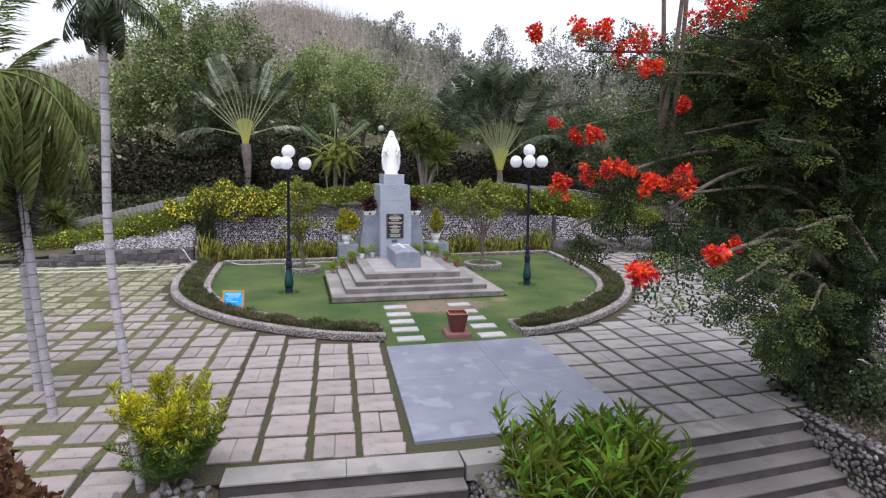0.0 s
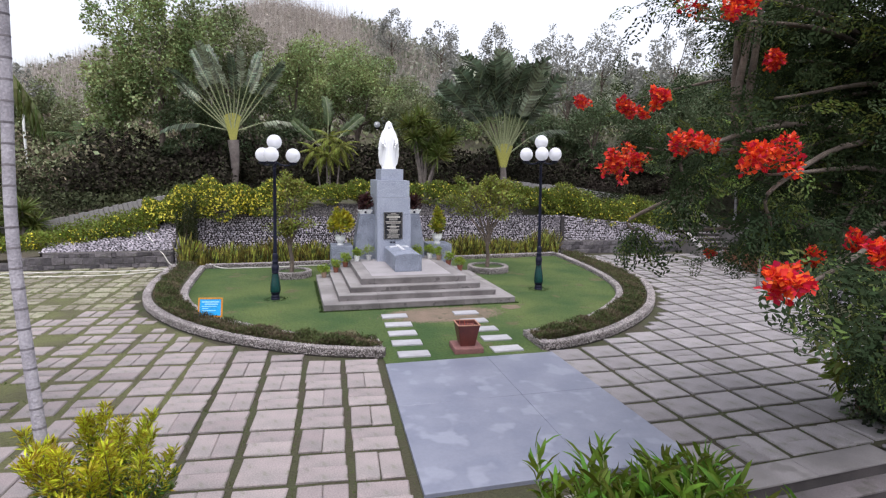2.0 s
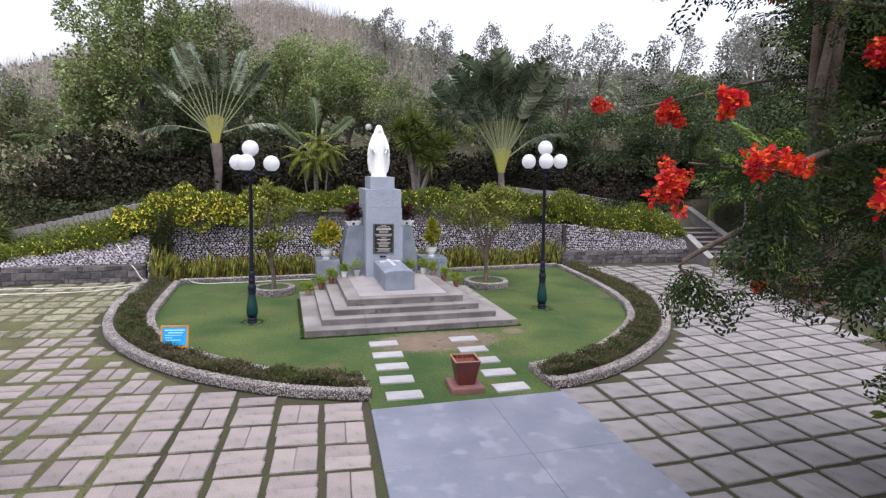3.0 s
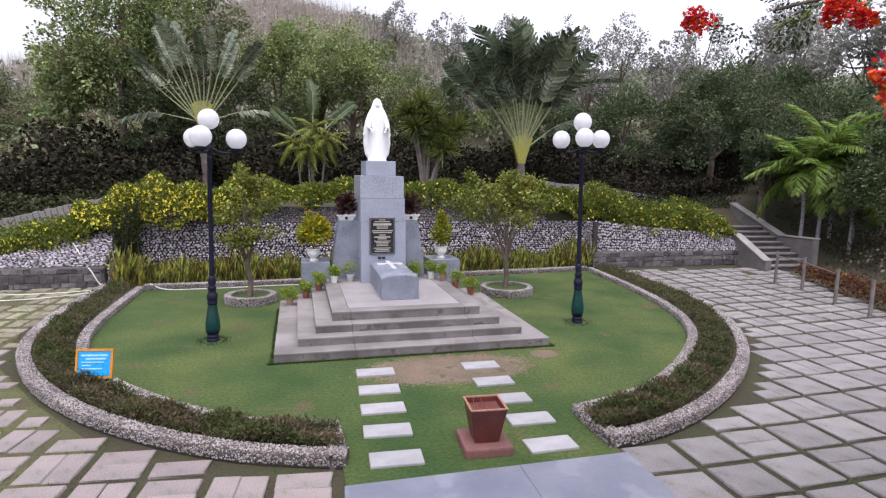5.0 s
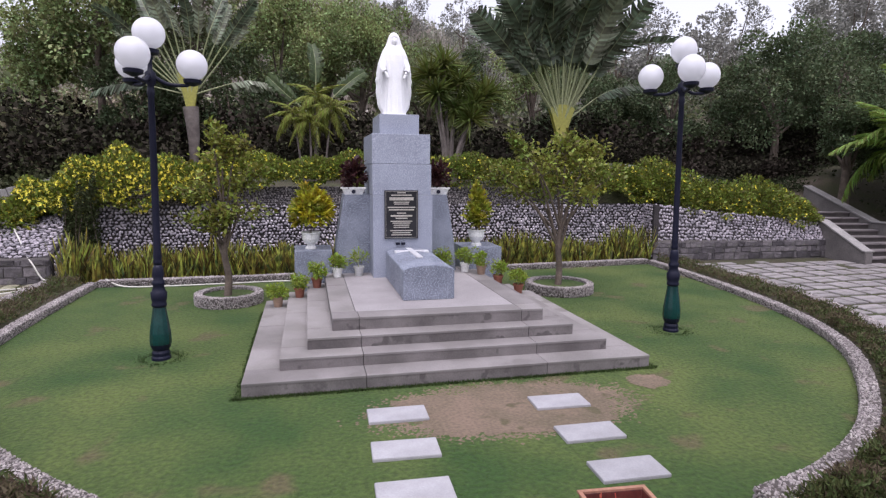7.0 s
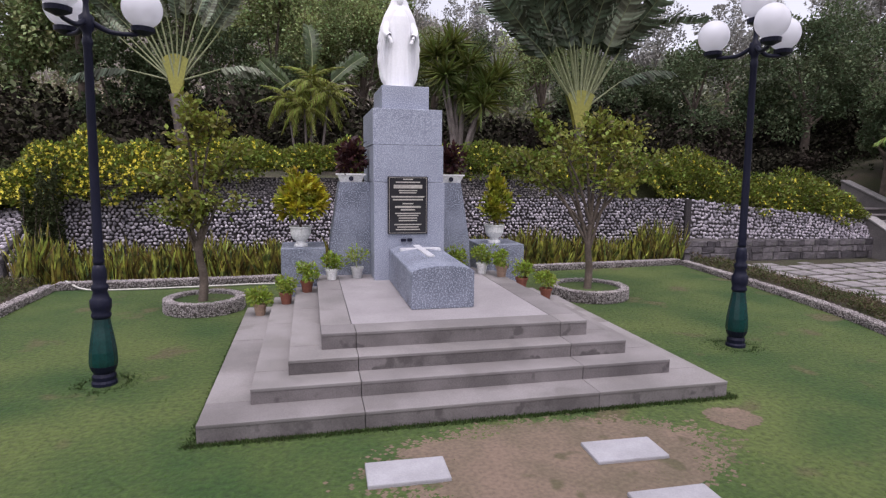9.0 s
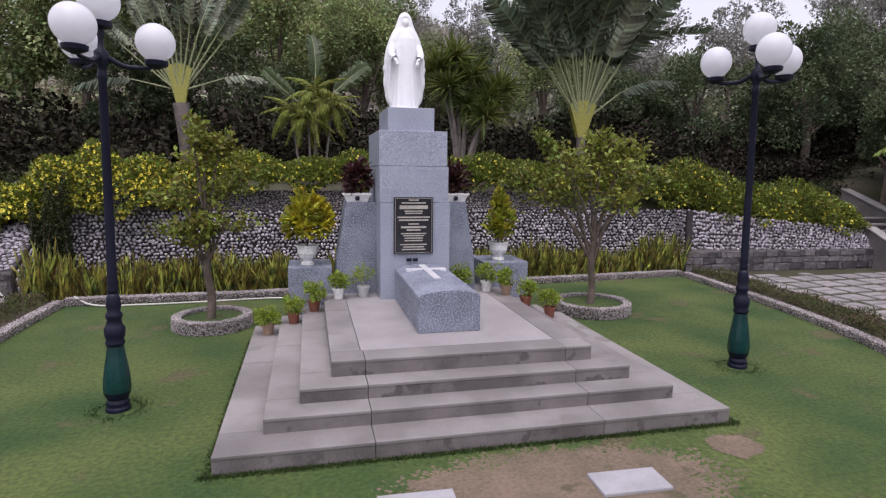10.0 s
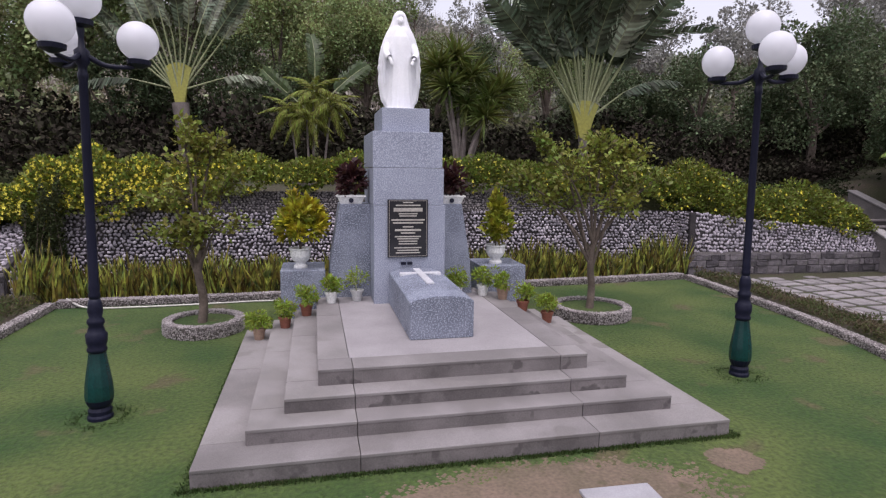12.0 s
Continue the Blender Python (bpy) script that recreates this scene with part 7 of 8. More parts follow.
e = thing("yellow_shrub", (-4.68, -7.95, -0.05), "shrub with lime-yellow top and green lower leaves at the stairs", "shrub")
rng = np.random.default_rng(410)
low_at, low_d, top_at, top_d = [], [], [], []
for k in range(46):
    a = rng.uniform(0, 6.28)
    r = 0.64 * math.sqrt(rng.uniform(0.02, 1))
    h = rng.uniform(0.5, 1.38) * (1 - 0.25 * r)
    tip = np.array([r * math.cos(a), r * math.sin(a), h])
    lp = spline([(0.08 * math.cos(a), 0.08 * math.sin(a), -0.05), tip * np.array([0.55, 0.55, 0.55]) + rng.normal(0, 0.03, 3), tip], 6)
    v, f = tube(lp, np.linspace(0.009, 0.003, len(lp)), 5)
    put("stem", raw_mesh("stem", v, f), M_BARK, e)
    m = int(360 * (0.6 + 0.5 * h))
    q = rng.uniform(0.22, 1.03, m)
    at = np.stack([np.interp(q, np.linspace(0, 1, len(lp)), lp[:, j]) for j in range(3)], -1)
    w = rng.uniform(0, 6.28, m)
    dd = np.stack([np.cos(w), np.sin(w), 0.35 + 0.9 * (q > 0.75)], -1)
    at = at + dd * (0.15 * rng.uniform(0, 1, m) * (1.25 - q))[:, None]
    high = at[:, 2] + rng.normal(0, 0.14, m) > 0.68
    low_at.append(at[~high]); low_d.append(dd[~high]); top_at.append(at[high]); top_d.append(dd[high])
v, f = foliage(np.concatenate(low_at), np.concatenate(low_d), 0.055, rng, 0.5, LEAF2, 0.4)
put("lower_leaves", raw_mesh("lower_leaves", v, f), leaf_material("fresh green leaf", (0.115, 0.18, 0.028), (0.065, 0.12, 0.02), spread=0.5), e, "green lower leaves")
v, f = foliage(np.concatenate(top_at), np.concatenate(top_d), 0.07, rng, 0.5, LEAF2, 0.34)
put("top_leaves", raw_mesh("top_leaves", v, f), leaf_material("yellow-lime leaf", (0.5, 0.43, 0.02), (0.28, 0.31, 0.02), spread=0.5), e, "lime-yellow young leaves")
hedge_thing("reddish_shrub", [(-6.6, -9.3), (-5.9, -9.3), (-5.35, -9.35)], 0.42, [(-0.3, 1.3), (-0.3, 1.25), (-0.4, 0.85)], 4500, 0.08, L_RUST, 411, "reddish-brown shrub by the stairs", "shrub")

# three ringed palms at the front left
L_DARKFROND = leaf_material("dark palm leaflet", (0.03, 0.045, 0.022), (0.055, 0.07, 0.03))
L_HANGFROND = leaf_material("yellow-green palm leaflet", (0.15, 0.175, 0.04), (0.06, 0.085, 0.025), spread=0.5)
F_DEAD = [frond_mesh("dead_frond", 1.5, 0.0, 0.1, 30, 0.4, 0.03, 70 + k, leaf_material("dead palm leaflet", (0.06, 0.05, 0.04), (0.035, 0.032, 0.026), thin=0.1), 0.02, 1.6) for k in range(2)]
F_SHORT = [frond_mesh("frond", 0.95, 0.1, 0.35, 26, 0.34, 0.028, 50 + k, L_DARKFROND, 0.018, 1.3) for k in range(3)]
F_HANG = [frond_mesh("frond", 1.6, 0.35, 1.35, 52, 0.52, 0.034, 60 + k, L_HANGFROND, 0.022, 2.2) for k in range(3)]
palm_thing("ringed_palm", (-4.95, -8.12, -0.15), "slender ringed palm trunk with dark drooping fronds", [(0, 0, -0.1), (-0.12, 0.18, 1.2), (-0.25, 0.32, 2.8), (-0.22, 0.4, 4.3), (-0.2, 0.42, 5.5)], 0.046, F_SHORT, 26, 421, (60, -72), rings=34, group="ringed palms", scale=(0.6, 0.85), yaw0=40, curve=0.3)
palm_thing("ringed_palm", (-7.19, -4.8, -0.06), "slender ringed palm trunk with hanging yellow-green fronds", [(0, 0, -0.1), (-0.06, 0.05, 1.5), (-0.12, 0.1, 3.0), (-0.2, 0.15, 4.3)], 0.058, F_HANG, 22, 422, (80, -50), rings=26, group="ringed palms", scale=(0.6, 0.85), yaw0=10, curve=0.2)
palm_thing("ringed_palm", (-6.6, -5.88, -0.06), "slender ringed palm trunk with hanging yellow-green fronds", [(0, 0, -0.1), (-0.1, 0.05, 1.5), (-0.2, 0.1, 3.2), (-0.35, 0.15, 4.75)], 0.055, F_HANG, 26, 423, (88, -50), rings=28, group="ringed palms", scale=(0.8, 1.15), yaw0=80, curve=0.22)

for palm, n_, z_ in (("ringed_palm.001", 7, 3.9), ("ringed_palm.002", 7, 3.9)):
    e = bpy.data.objects[palm]
    for k in range(n_):
        m = pose(-0.2, 0.12, z_ - 0.08 * k, 0, 0, 140 + 360 * k / n_) @ pose(0, 0, 0, 0, 80 + 4 * (k % 3), 0) @ Matrix.Scale(0.8 + 0.08 * (k % 3), 4)
        put("dead_frond", F_DEAD[k % 2], None, e, "dead brown hanging frond", m=m)

# ---- flame tree over the stairs ----
rng = np.random.default_rng(500)


def feather():
    """A feathered leaf, as arrays: pairs of side ribs along a drooping rib, each with loose oval leaflets."""
    q_ = np.random.default_rng(501)
    P, F_ = [], []
    for k in range(8):
        x = 0.16 + 0.105 * k
        ln = 0.24 * math.sin(math.pi * (0.2 + 0.09 * k)) + 0.03
        for q in (1, -1):
            for u in (0.35, 0.85):
                c = np.array([x + 0.3 * ln * u, q * ln * u, -0.18 * x * x - 0.3 * ln * u]) + q_.normal(0, 0.014, 3)
                a = q_.normal(0.5 * q, 0.7)
                d, w = np.array([math.cos(a), math.sin(a), q_.normal(-0.2, 0.2)]) * 0.068, np.array([-math.sin(a), math.cos(a), q_.normal(0, 0.3)]) * 0.032
                o = len(P)
                P += [c - d, c + w, c + d, c - w]
                F_ += [[o, o + 1, o + 2], [o, o + 2, o + 3]]
    return np.array(P), np.array(F_)


FEATHER = feather()
e = thing("flame_tree", (5.0, -7.7, -0.1), "flame tree with dark feathery leaves and scarlet blossom clusters", "tree")
O = np.array([5.0, -7.7, -0.1])
tp = spline([(0, 0, -0.2), (-0.1, 0, 1.2), (0.1, 0.05, 2.4), (-0.2, 0.0, 3.6), (-0.5, 0.05, 4.8)], 6)
v, f = tube(tp, np.linspace(0.32, 0.16, len(tp)), 12)
put("trunk", raw_mesh("trunk", v, f), M_BARK, e, smooth=True)
v, f = tube(spline([(0.15, 0.2, -0.2), (0.35, 0.3, 1.5), (0.5, 0.2, 3.2), (0.3, 0.4, 5.2)], 6), np.linspace(0.13, 0.07, 19), 10)
put("trunk", raw_mesh("trunk", v, f), M_BARK, e, smooth=True)
for x_, y_, lean_ in ((1.5, -7.9, -0.15), (1.62, -7.95, 0.1), (1.4, -8.02, 0.25)):  # upright shoots from the arching limb
    v, f = tube(spline([(0.0, 0.0, 2.6), (-1.6, -0.2, 3.2), (x_ + 0.3 - O[0], y_ - O[1], 3.4), (x_ - O[0], y_ - O[1], 4.0), (x_ - O[0] + lean_ * 0.4, y_ - O[1], 5.0), (x_ - O[0] + lean_, y_ - O[1] + 0.05, 6.6)], 6), np.linspace(0.07, 0.022, 31), 8)
    put("limb", raw_mesh("limb", v, f), M_BARK, e, smooth=True)
n = 5200  # dark climber wrapping the trunks
zc = rng.uniform(0.0, 1.0, n)
ic = np.stack([np.interp(zc, np.linspace(0, 1, len(tp)), tp[:, j]) for j in range(3)], -1)
a = rng.uniform(0, 2 * np.pi, n)
rc = 0.3 + 0.3 * rng.uniform(0, 1, n) * (1 + 0.5 * np.sin(zc * 17))
dc = np.stack([np.cos(a), np.sin(a), np.full(n, -0.3)], -1)
v, f = foliage(ic + np.stack([rc * np.cos(a), rc * np.sin(a), rng.normal(0, 0.05, n)], -1), dc, 0.12, rng, 0.5, LEAF2, 1.1)
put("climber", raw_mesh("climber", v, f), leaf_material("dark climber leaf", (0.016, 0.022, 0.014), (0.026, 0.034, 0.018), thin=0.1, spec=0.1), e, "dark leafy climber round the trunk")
BLOOM_SPOTS = [(0.86, -8.2, 5.0, 0.3), (0.82, -9.18, 3.38, 0.2), (0.43, -8.61, 3.56, 0.18), (1.16, -9.18, 5.25, 0.28), (1.25, -9.25, 2.61, 0.08), (1.42, -9.39, 2.75, 0.08), (-0.6, -10.7, 2.74, 0.11),
          (1.25, -8.61, 4.34, 0.1), (0.14, -8.49, 3.97, 0.08), (-0.17, -8.33, 3.35, 0.15), (0.42, -8.08, 5.2, 0.18), (-0.28, -7.73, 5.24, 0.14), (0.19, -7.95, 5.24, 0.15), (0.18, -9.61, 3.42, 0.13),
          (0.14, -10.62, 2.88, 0.09), (0.48, -7.49, 3.98, 0.09), (0.58, -8.87, 4.67, 0.12), (1.08, -6.79, 3.5, 0.18), (1.55, -4.51, 4.37, 0.12), (1.61, -5.89, 4.12, 0.15), (2.67, -6.37, 2.17, 0.08)]
LIMB_TIPS = [(0.6, -8.4, 4.7), (0.7, -9.2, 3.3), (0.3, -8.5, 3.5), (1.0, -9.2, 5.0), (1.3, -9.4, 2.6), (-0.3, -10.6, 2.72), (0.5, -10.5, 2.6), (1.0, -10.3, 2.3), (0.2, -8.0, 5.0), (1.4, -9.9, 3.9), (1.5, -10.1, 3.0), (1.6, -10.3, 4.7), (1.2, -6.8, 3.6), (1.6, -5.3, 4.3),
         (2.6, -6.4, 2.3), (1.7, -10.2, 2.2), (2.4, -9.2, 4.2), (2.4, -8.4, 3.0), (3.2, -8.6, 5.2), (3.4, -7.4, 4.0), (3.6, -9.2, 3.4), (4.0, -6.6, 4.6), (4.4, -8.6, 2.2), (2.2, -7.4, 4.8), (1.2, -8.1, 3.9), (4.2, -8.6, 1.5), (5.6, -8.4, 3.8), (3.0, -9.8, 2.6), (2.6, -9.9, 5.2), (4.6, -8.8, 4.6), (4.0, -8.9, 3.0), (4.9, -8.5, 2.9), (3.4, -8.4, 2.0), (4.4, -7.6, 5.4), (3.0, -9.0, 4.6),
         (3.6, -9.4, 5.4), (4.2, -9.0, 3.9), (5.2, -8.9, 5.2), (5.6, -8.6, 2.4), (3.0, -7.6, 3.4), (2.2, -8.6, 3.7), (4.7, -8.3, 1.2), (1.9, -9.4, 4.6), (3.8, -8.0, 1.3), (5.4, -9.0, 4.4), (4.8, -9.2, 3.6), (3.0, -9.5, 5.7), (3.8, -9.6, 6.0), (4.6, -8.8, 6.2), (5.4, -8.6, 6.3), (6.2, -8.2, 5.6), (6.4, -8.0, 4.4), (6.6, -7.6, 3.2), (6.2, -7.4, 6.4), (2.4, -9.0, 5.9), (4.4, -9.4, 5.2), (1.6, -9.0, 5.3), (2.2, -8.8, 5.5), (2.0, -9.4, 5.5), (3.2, -9.2, 5.6), (2.8, -8.4, 5.6), (3.6, -8.8, 5.7), (2.6, -9.6, 5.0), (3.4, -9.8, 4.8), (1.1, -8.4, 3.3), (1.3, -8.6, 4.0), (2.6, -7.2, 3.2), (2.7, -7.3, 4.2), (2.8, -7.4, 2.5), (2.4, -6.9, 4.9), (3.4, -6.2, 4.4), (3.6, -6.0, 3.2), (0.5, -8.4, 2.75), (1.5, -8.5, 3.5), (1.5, -8.2, 2.7), (0.9, -8.4, 3.5), (2.0, -8.2, 3.2), (2.1, -8.0, 4.0), (1.8, -7.9, 4.5), (1.9, -7.4, 5.0), (2.3, -7.2, 5.3), (2.5, -7.6, 4.6), (2.1, -7.0, 4.4), (2.8, -7.0, 5.6), (2.6, -6.6, 5.2), (3.0, -6.6, 4.8), (3.0, -8.4, 6.2), (4.0, -8.2, 6.4), (3.4, -7.4, 6.2)]
leaf_at, leaf_dir = [], []
for k, p in enumerate(LIMB_TIPS):
    p = np.array(p) - O
    i = int(np.clip(p[2] / 4.8 * len(tp) - 4, 4, len(tp) - 1))
    st = tp[i]
    lp = spline([st, st + (p - st) * 0.5 + np.array([0, 0, 0.35]) + rng.normal(0, 0.12, 3), p], 7)
    v, f = tube(lp, np.linspace(0.05, 0.012, len(lp)), 7)
    put("limb", raw_mesh("limb", v, f), M_BARK, e, smooth=True)
    low = p[2] + O[2] < 3.2 and p[0] + O[0] < 2.7
    m = 96 if p[0] + O[0] > 3.5 else 30 if low else 120 if p[2] + O[2] > 4.3 and p[0] + O[0] > 1.7 else 78
    s = np.clip(rng.beta(2.4, 1.1, m), 0.25, 1) * (0.4 if low else 1) + (0.6 if low else 0)
    base = np.stack([np.interp(s, np.linspace(0, 1, len(lp)), lp[:, j]) for j in range(3)], -1)
    leaf_at.append(base + rng.normal(0, 0.13, (m, 3)))
    out = (p - st) / np.linalg.norm(p - st)
    leaf_dir.append(out * 0.5 + rng.normal(0, 0.75, (m, 3)) * np.array([1, 1, 0.5]) + np.array([0, 0, -0.15]))
for x_, y_, zt, zb, r in ((0.5, -8.55, 3.4, 2.95, 0.1), (0.9, -9.1, 3.1, 2.7, 0.1), (0.3, -8.1, 2.8, 2.6, 0.05), (2.45, -8.5, 2.75, 1.7, 0.24), (3.2, -8.5, 1.6, 1.1, 0.26)):  # hanging sprays
    top = np.array([x_, y_, zt]) - O
    st = tp[14]
    lp = spline([st, st + (top - st) * 0.55 + np.array([0, 0, 0.7]), top + np.array([0, 0, 0.1]), top - np.array([0, 0, 0.6 * (zt - zb)])], 6)
    v, f = tube(lp, np.linspace(0.045, 0.007, len(lp)), 7)
    put("limb", raw_mesh("limb", v, f), M_BARK, e, smooth=True)
    m = int(80 * (zt - zb) + 12)
    q = rng.uniform(0, 1, m)
    a = rng.uniform(0, 2 * np.pi, m)
    rr = r * np.sqrt(rng.uniform(0, 1, m)) * (0.45 + np.sin(np.pi * np.clip(q * 0.9 + 0.1, 0, 1)) * 0.75)
    leaf_at.append(top + np.stack([rr * np.cos(a), rr * np.sin(a), -(zt - zb) * q], -1))
    leaf_dir.append(np.stack([0.5 * np.cos(a), 0.5 * np.sin(a), np.full(m, -0.75)], -1) + rng.normal(0, 0.25, (m, 3)))
at, dr = np.concatenate(leaf_at), np.concatenate(leaf_dir)
s = rng.uniform(0.24, 0.42, len(at))
young = (at[:, 0] + O[0] < 2.6) & (rng.uniform(0, 1, len(at)) < 0.12) | (rng.uniform(0, 1, len(at)) < 0.1)
T = leaf_turns(dr, rng, 0.1)
v, f = scattered(FEATHER, at[~young], s[~young], T[~young])
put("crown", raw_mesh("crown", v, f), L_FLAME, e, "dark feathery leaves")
v, f = scattered(FEATHER, at[young], s[young], T[young])
put("young_leaves", raw_mesh("young_leaves", v, f), leaf_material("young feathery leaf", (0.09, 0.125, 0.03), (0.14, 0.17, 0.036), thin=0.4, rough=0.7), e, "lighter olive-green young leaves")
for bx_, by_, bz, r in BLOOM_SPOTS:
    r *= 0.87
    n = int(110 + 2300 * r)
    k = int(5 + 40 * r)  # florets of one head, the upper ones standing proud
    g = rng.normal(0, 0.5, (k, 3)) * np.array([1.1, 1.1, 0.85])
    g /= np.maximum(np.linalg.norm(g, axis=1, keepdims=True), 1.0)
    g[:, 2] += 0.35 * rng.uniform(0, 1, k) ** 3
    u = rng.normal(size=(n, 3))
    u /= np.linalg.norm(u, axis=1, keepdims=True)
    c = np.array([bx_, by_, bz]) - O + 1.05 * r * g[rng.integers(0, k, n)]
    v, f = foliage(c + u * (0.025 + 0.22 * r) * rng.uniform(0.3, 1.0, (n, 1)), u + np.array([0, 0, 0.25]), 0.04, rng, 0.6, LEAF2, 1.4)
    tagged(put("blossom", raw_mesh("blossom", v, f), L_RED, e, "scarlet blossom head"), kind="stuff")

pot_plant((4.75, -7.25, -0.02), M_MAROON, "broad-leaved green plant in a maroon pot under the flame tree", 0.2, 0.3, 0.95, 0.17, L_HEDGE, 600, 510, "")
shrub = hedge_thing("dark_shrub", [(4.3, -7.7), (5.0, -8.2), (5.8, -8.6)], 0.5, [(-0.2, 0.6), (-0.3, 0.75), (-0.4, 0.65)], 7000, 0.065, L_DARK, 511, "dark green shrub at the foot of the flame tree", "shrub")
for k in range(5):
    x = 4.4 + 0.32 * k
    v, f = tube(spline([(x, -7.7 - 0.2 * k, -0.3), (x + 0.05, -7.75 - 0.2 * k, 0.2), (x + (-1) ** k * 0.14, -7.7 - 0.2 * k, 0.62)], 5), np.linspace(0.016, 0.006, 11), 7)
    put("stem", raw_mesh("stem", v, f), M_BARK, shrub, "woody brown stem", smooth=True)

# ---- paving, last ----


def slab_mesh(name, w, d, seed, mat):
    rng = np.random.default_rng(seed)
    bm = box_bm(-w / 2, w / 2, -d / 2, d / 2, -0.05, 0.0, 0)
    for q in bm.verts:
        q.co.x += rng.normal(0, 0.006)
        q.co.y += rng.normal(0, 0.006)
        if q.co.z > -0.01:
            q.co.z += rng.normal(0, 0.002)
    bmesh.ops.bevel(bm, geom=[ed for ed in bm.edges if all(q.co.z > -0.02 for q in ed.verts)], offset=0.012, segments=1, affect="EDGES")
    me = bpy.data.meshes.new(name)
    bm.to_mesh(me)
    bm.free()
    me.materials.append(mat)
    return me


ring_outer = [tuple(p) for p in out_l[::-1]] + [tuple(p) for p in out_r]


def court(name, label, grid, sign, singles, split, seed, worn, mat, mat_rest):
    """A paved court on a slightly skewed grid; cells are whole slabs or pairs of half slabs laid crosswise in turn."""
    rng = np.random.default_rng(seed)
    e = tagged(new(name), label, "pavement", kind="structure")
    ox, oy, px_, py_, yaw, tilt = grid
    ct, st, c, s = math.cos(radians(tilt)), math.sin(radians(tilt)), math.cos(radians(yaw)), math.sin(radians(yaw))
    sw, sd = px_ - 0.092, py_ - 0.084
    full = [slab_mesh("slab", sw, sd, seed + k, mat) for k in range(4)]
    wide = [slab_mesh("slab", sw, sd / 2 - 0.006, seed + 10 + k, mat) for k in range(4)]
    deep = [slab_mesh("slab", sw / 2 - 0.006, sd, seed + 20 + k, mat) for k in range(4)]
    quarter = [slab_mesh("slab", sw / 2 - 0.006, sd / 2 - 0.006, seed + 30 + k, mat) for k in range(4)]
    cells = []
    for i in range(0, 24):
        for j in range(-22, 9):
            lx, ly = sign * (i + 0.5) * px_, -(j + 0.5) * py_
            cells.append((ox + ct * lx - s * ly, oy + st * lx + c * ly, i, j))
    cells = np.array(cells)

    def clear(dx, dy, hx, hy):
        px, py = cells[:, 0] + ct * dx - s * dy, cells[:, 1] + st * dx + c * dy
        good = inside(px, py, plaza_poly) & ((py - hy > np.where(px < 0, -8.2 - 0.07 * (px + 0.25), -8.2 + 0.0525 * (px - 0.06)) + 0.02) | (px < -5.0)) & (py < 6.95) & ~((np.abs(px) < 1.5) & (py < -3.6))
        for u in (-hx, hx):
            for v in (-hy, hy):
                good &= ~inside(px + u, py + v, ring_outer)
        return good

    qx, qy = sw / 4, sd / 4
    ok = clear(0, 0, sw / 2, sd / 2)
    ok_deep = {u: clear(u * qx, 0, qx, sd / 2) for u in (-1, 1)}
    ok_wide = {u: clear(0, u * qy, sw / 2, qy) for u in (-1, 1)}
    ok_quarter = {(u, v): clear(u * qx, v * qy, qx, qy) for u in (-1, 1) for v in (-1, 1)}
    order = np.argsort(np.hypot(cells[:, 0] + 0.5, cells[:, 1] + 6.5))
    bits, mossy, made = [], [], 0
    for q in order:
        x, y, i, j = cells[q]
        wild = worn(x, y)
        whole = rng.uniform() > split + (0.75 * float(np.clip((y + 1.5) / 3, 0, 1)) if split < 0.5 else 0)
        flip = (int(i) + int(j)) % 2
        turn = rng.normal(0, 0.7 + 2.5 * wild)
        skip = rng.uniform() < wild * (0.05 if sign < 0 else 0.03)
        if ok[q]:
            lays = [(0, 0, full)] if whole else ([(0, -qy, wide), (0, qy, wide)] if flip else [(-qx, 0, deep), (qx, 0, deep)])
        else:  # cut pieces beside the kerbs
            lays = [(u * qx, 0, deep) for u in (-1, 1) if ok_deep[u][q]]
            if lays:
                u = 1 if lays[0][0] < 0 else -1
                lays += [(u * qx, v * qy, quarter) for v in (-1, 1) if len(lays) == 1 and ok_quarter[u, v][q]]
            else:
                lays = [(0, u * qy, wide) for u in (-1, 1) if ok_wide[u][q]] or [(u * qx, v * qy, quarter) for u, v in ok_quarter if ok_quarter[u, v][q]]
        if skip:
            continue
        for dx, dy, pool in lays:
            if not whole and rng.uniform() < wild * (0.05 if sign < 0 else 0.02):
                continue
            k = 1 - 0.13 * wild * rng.uniform(0.6, 1)
            base = Matrix(((ct, -s, 0, x), (st, c, 0, y), (0, 0, 1, rng.normal(0, 0.003) - 0.006 * wild), (0, 0, 0, 1)))
            m = base @ pose(0, 0, 0, rng.normal(0, 0.3), rng.normal(0, 0.3), turn) @ pose(dx, dy, 0) @ Matrix.Diagonal((k, k * (1 - 0.12 * wild), 1, 1))
            me = pool[int(rng.integers(4))]
            if made < singles:
                put("slab", me, None, e, m=m)
                made += 1
            else:
                V = np.array([(m @ q_.co)[:] for q_ in me.vertices])
                (mossy if wild > 0.55 else bits).append((V, [list(p.vertices) for p in me.polygons]))
    for group_bits, mat_ in ((bits, mat_rest), (mossy, M_SLABMOSS)):
        vs, fs, o = [], [], 0
        for V, Fl in group_bits:
            vs += V.tolist()
            fs += [[a + o for a in p] for p in Fl]
            o += len(V)
        if vs:
            me = bpy.data.meshes.new("slabs")
            me.from_pydata(vs, [], fs)
            tagged(put("slabs", me, mat_, e), kind="stuff")
    return e


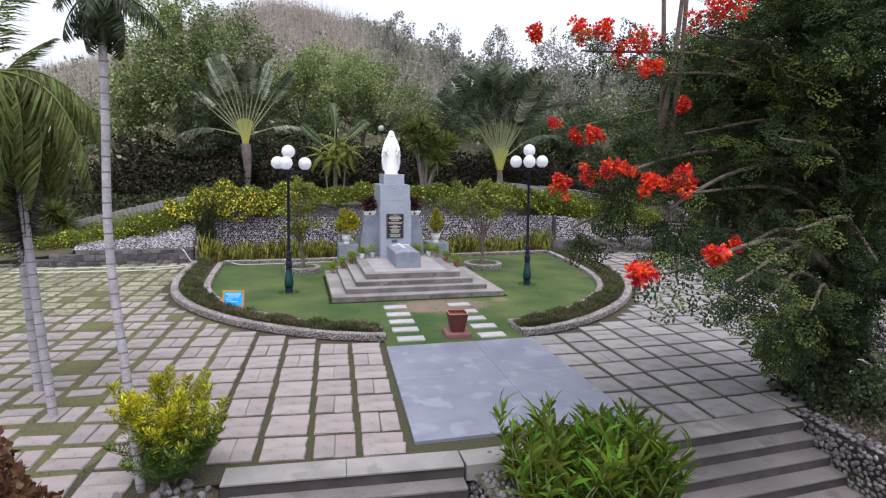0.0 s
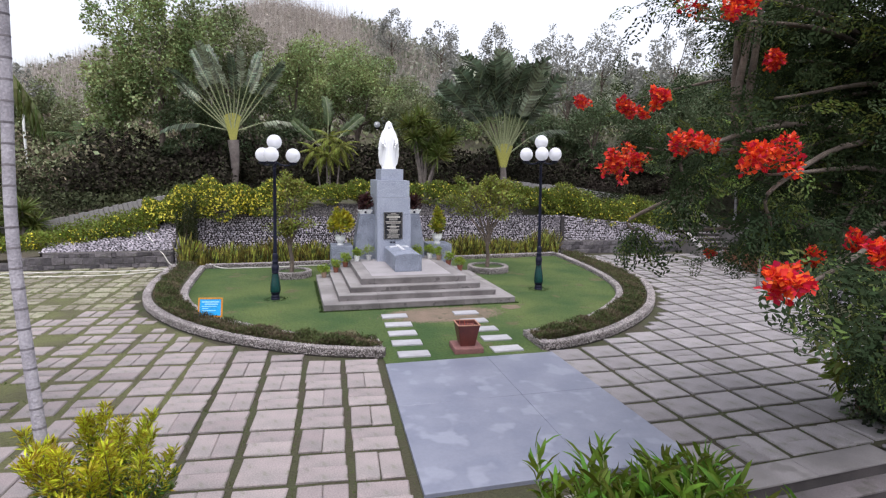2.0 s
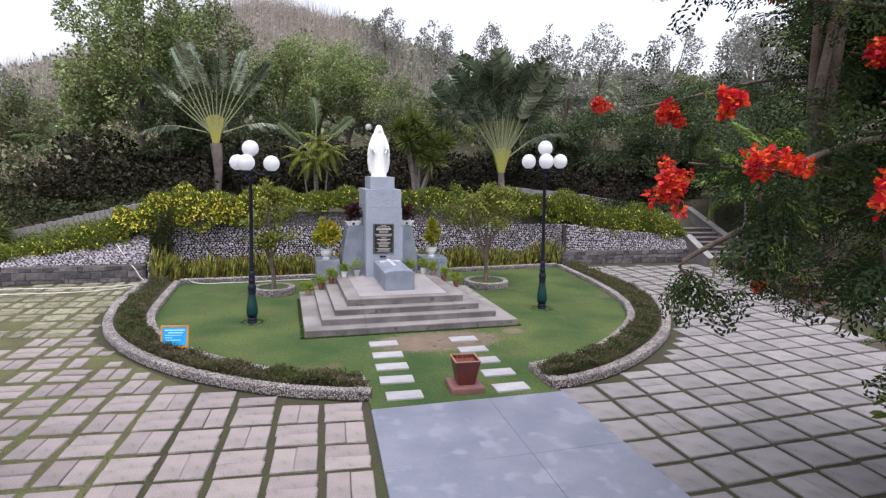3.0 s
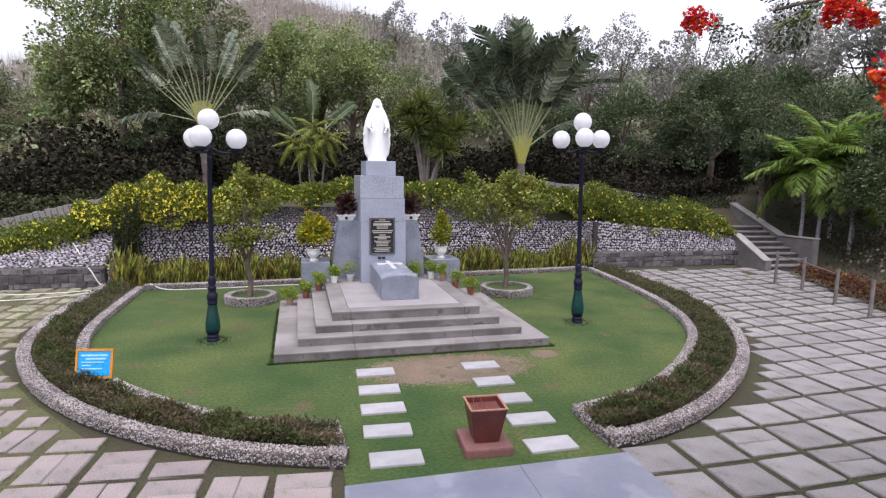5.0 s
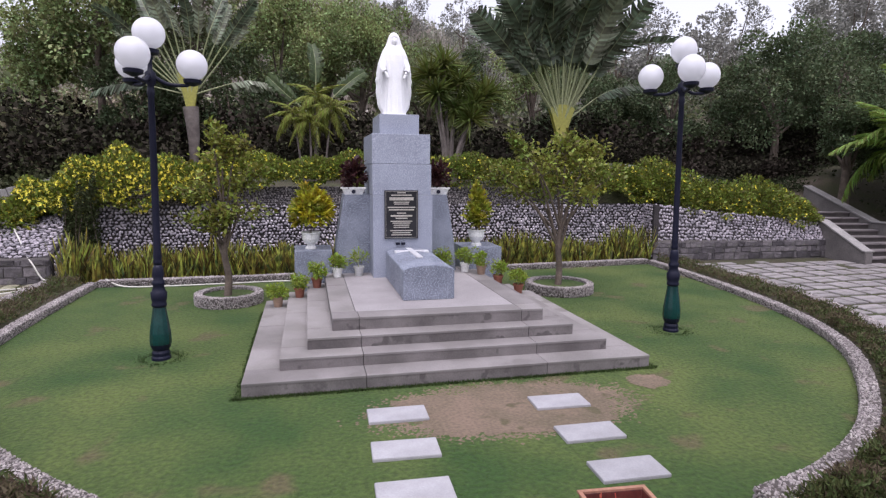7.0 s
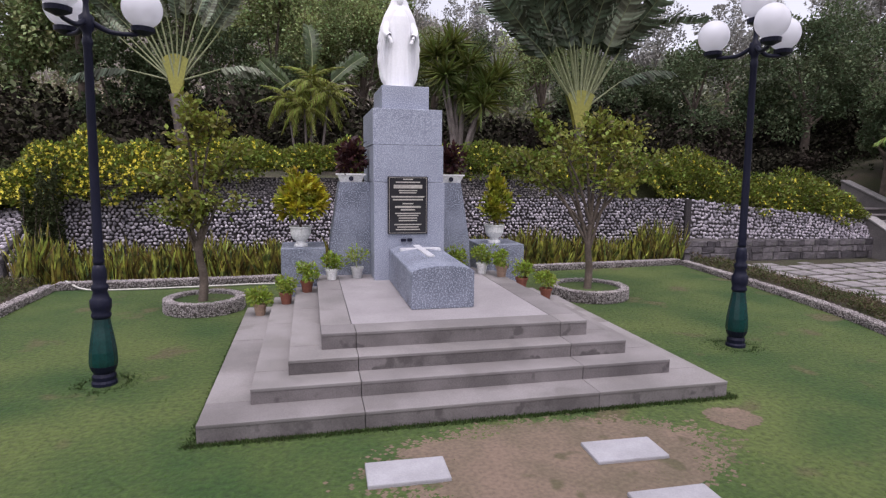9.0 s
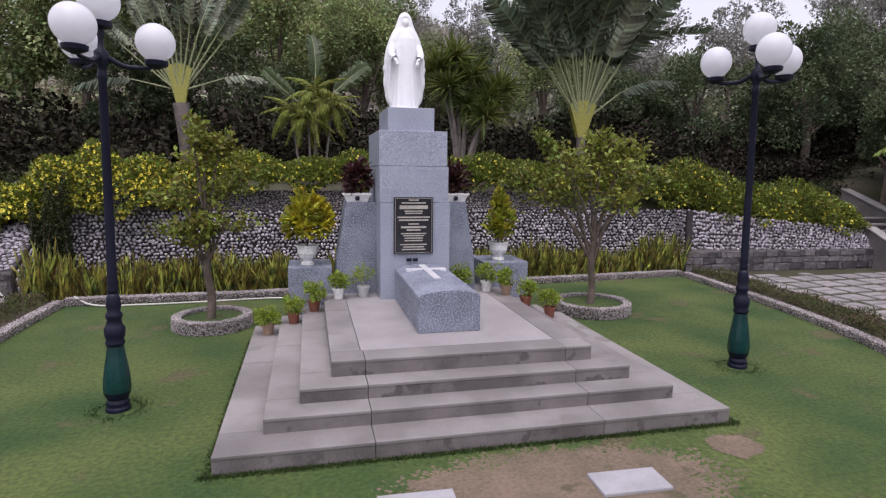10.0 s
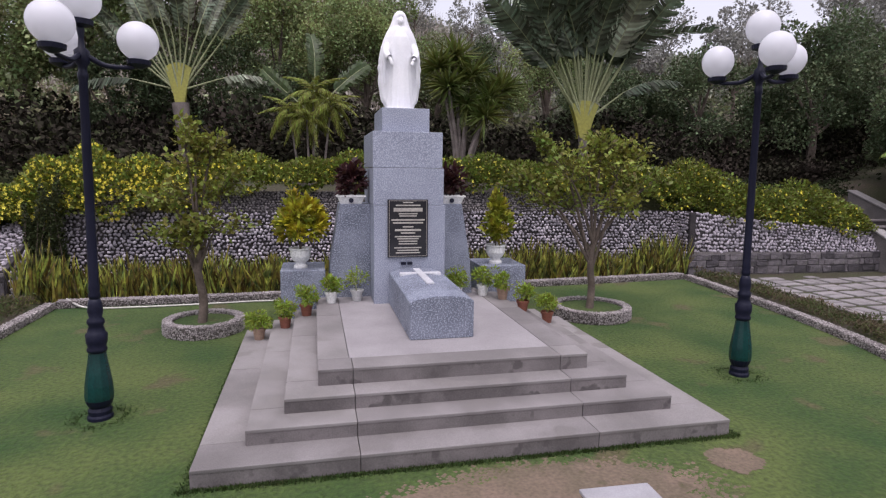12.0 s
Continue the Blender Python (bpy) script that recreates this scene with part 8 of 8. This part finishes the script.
# corner of the grid, pitch across and along, turn of the columns and of the rows
GRID_LEFT, GRID_RIGHT = (-1.645, -4.127, 0.63, 0.658, -3.6, -7.0), (1.47, -4.31, 0.68, 0.63, -2.8, 2.6)
court("paving_left", "pale pinkish concrete slabs laid crosswise with grassy joints", GRID_LEFT, -1, 300, 0.93, 604, lambda x, y: float(np.clip(max((y + 2.5) / 4 + (-x - 4.2) / 3, (-x - 4.7) / 2.2), 0, 1)) if x < -3 else 0.0, M_SLAB, M_SLABJ)
court("paving_right", "greyish concrete slabs with mossy joints", GRID_RIGHT, 1, 300, 0.22, 601, lambda x, y: float(np.clip((y + 1.0) / 4, 0, 0.85)), M_SLABGREY, M_SLABGREYJ)

# grass standing in the joints of the court
rng = np.random.default_rng(650)
n = 150000
x, y = rng.uniform(-13, 11, n), rng.uniform(-8.6, 6.9, n)
keep = np.zeros(n, bool)
for (ox, oy, px_, py_, yaw, tilt), side in ((GRID_LEFT, -1), (GRID_RIGHT, 1)):
    ct, st, c, s = math.cos(radians(tilt)), math.sin(radians(tilt)), math.cos(radians(yaw)), math.sin(radians(yaw))
    lx, ly = (c * (x - ox) + s * (y - oy)) / (ct * c + st * s) / px_, (-st * (x - ox) + ct * (y - oy)) / (ct * c + st * s) / py_
    fx, fy = np.abs(lx - np.round(lx)), np.abs(ly - np.round(ly))
    dense = np.where(x < -4, 0.9, 0.45)
    keep |= (np.sign(x) == side) & ((fx < 0.055) | (fy < 0.055)) & (rng.uniform(0, 1, n) < dense)
keep &= inside(x, y, plaza_poly) & ~inside(x, y, ring_outer) & ~((np.abs(x) < 1.7) & (y < -3.6))
x, y = x[keep], y[keep]
d = np.stack([rng.normal(0, 0.5, len(x)), rng.normal(0, 0.5, len(x)), np.full(len(x), 0.8)], -1)
v, f = scattered(BLADE, np.stack([x, y, np.full(len(x), -0.03)], -1), np.stack([rng.uniform(0.03, 0.065, len(x)), np.full(len(x), 0.008), np.ones(len(x))], -1), leaf_turns(d, rng, 0.2))
tagged(put("joint_grass", raw_mesh("joint_grass", v, f), L_GRASS), "short grass growing in the joints of the paving", "grass", kind="stuff")
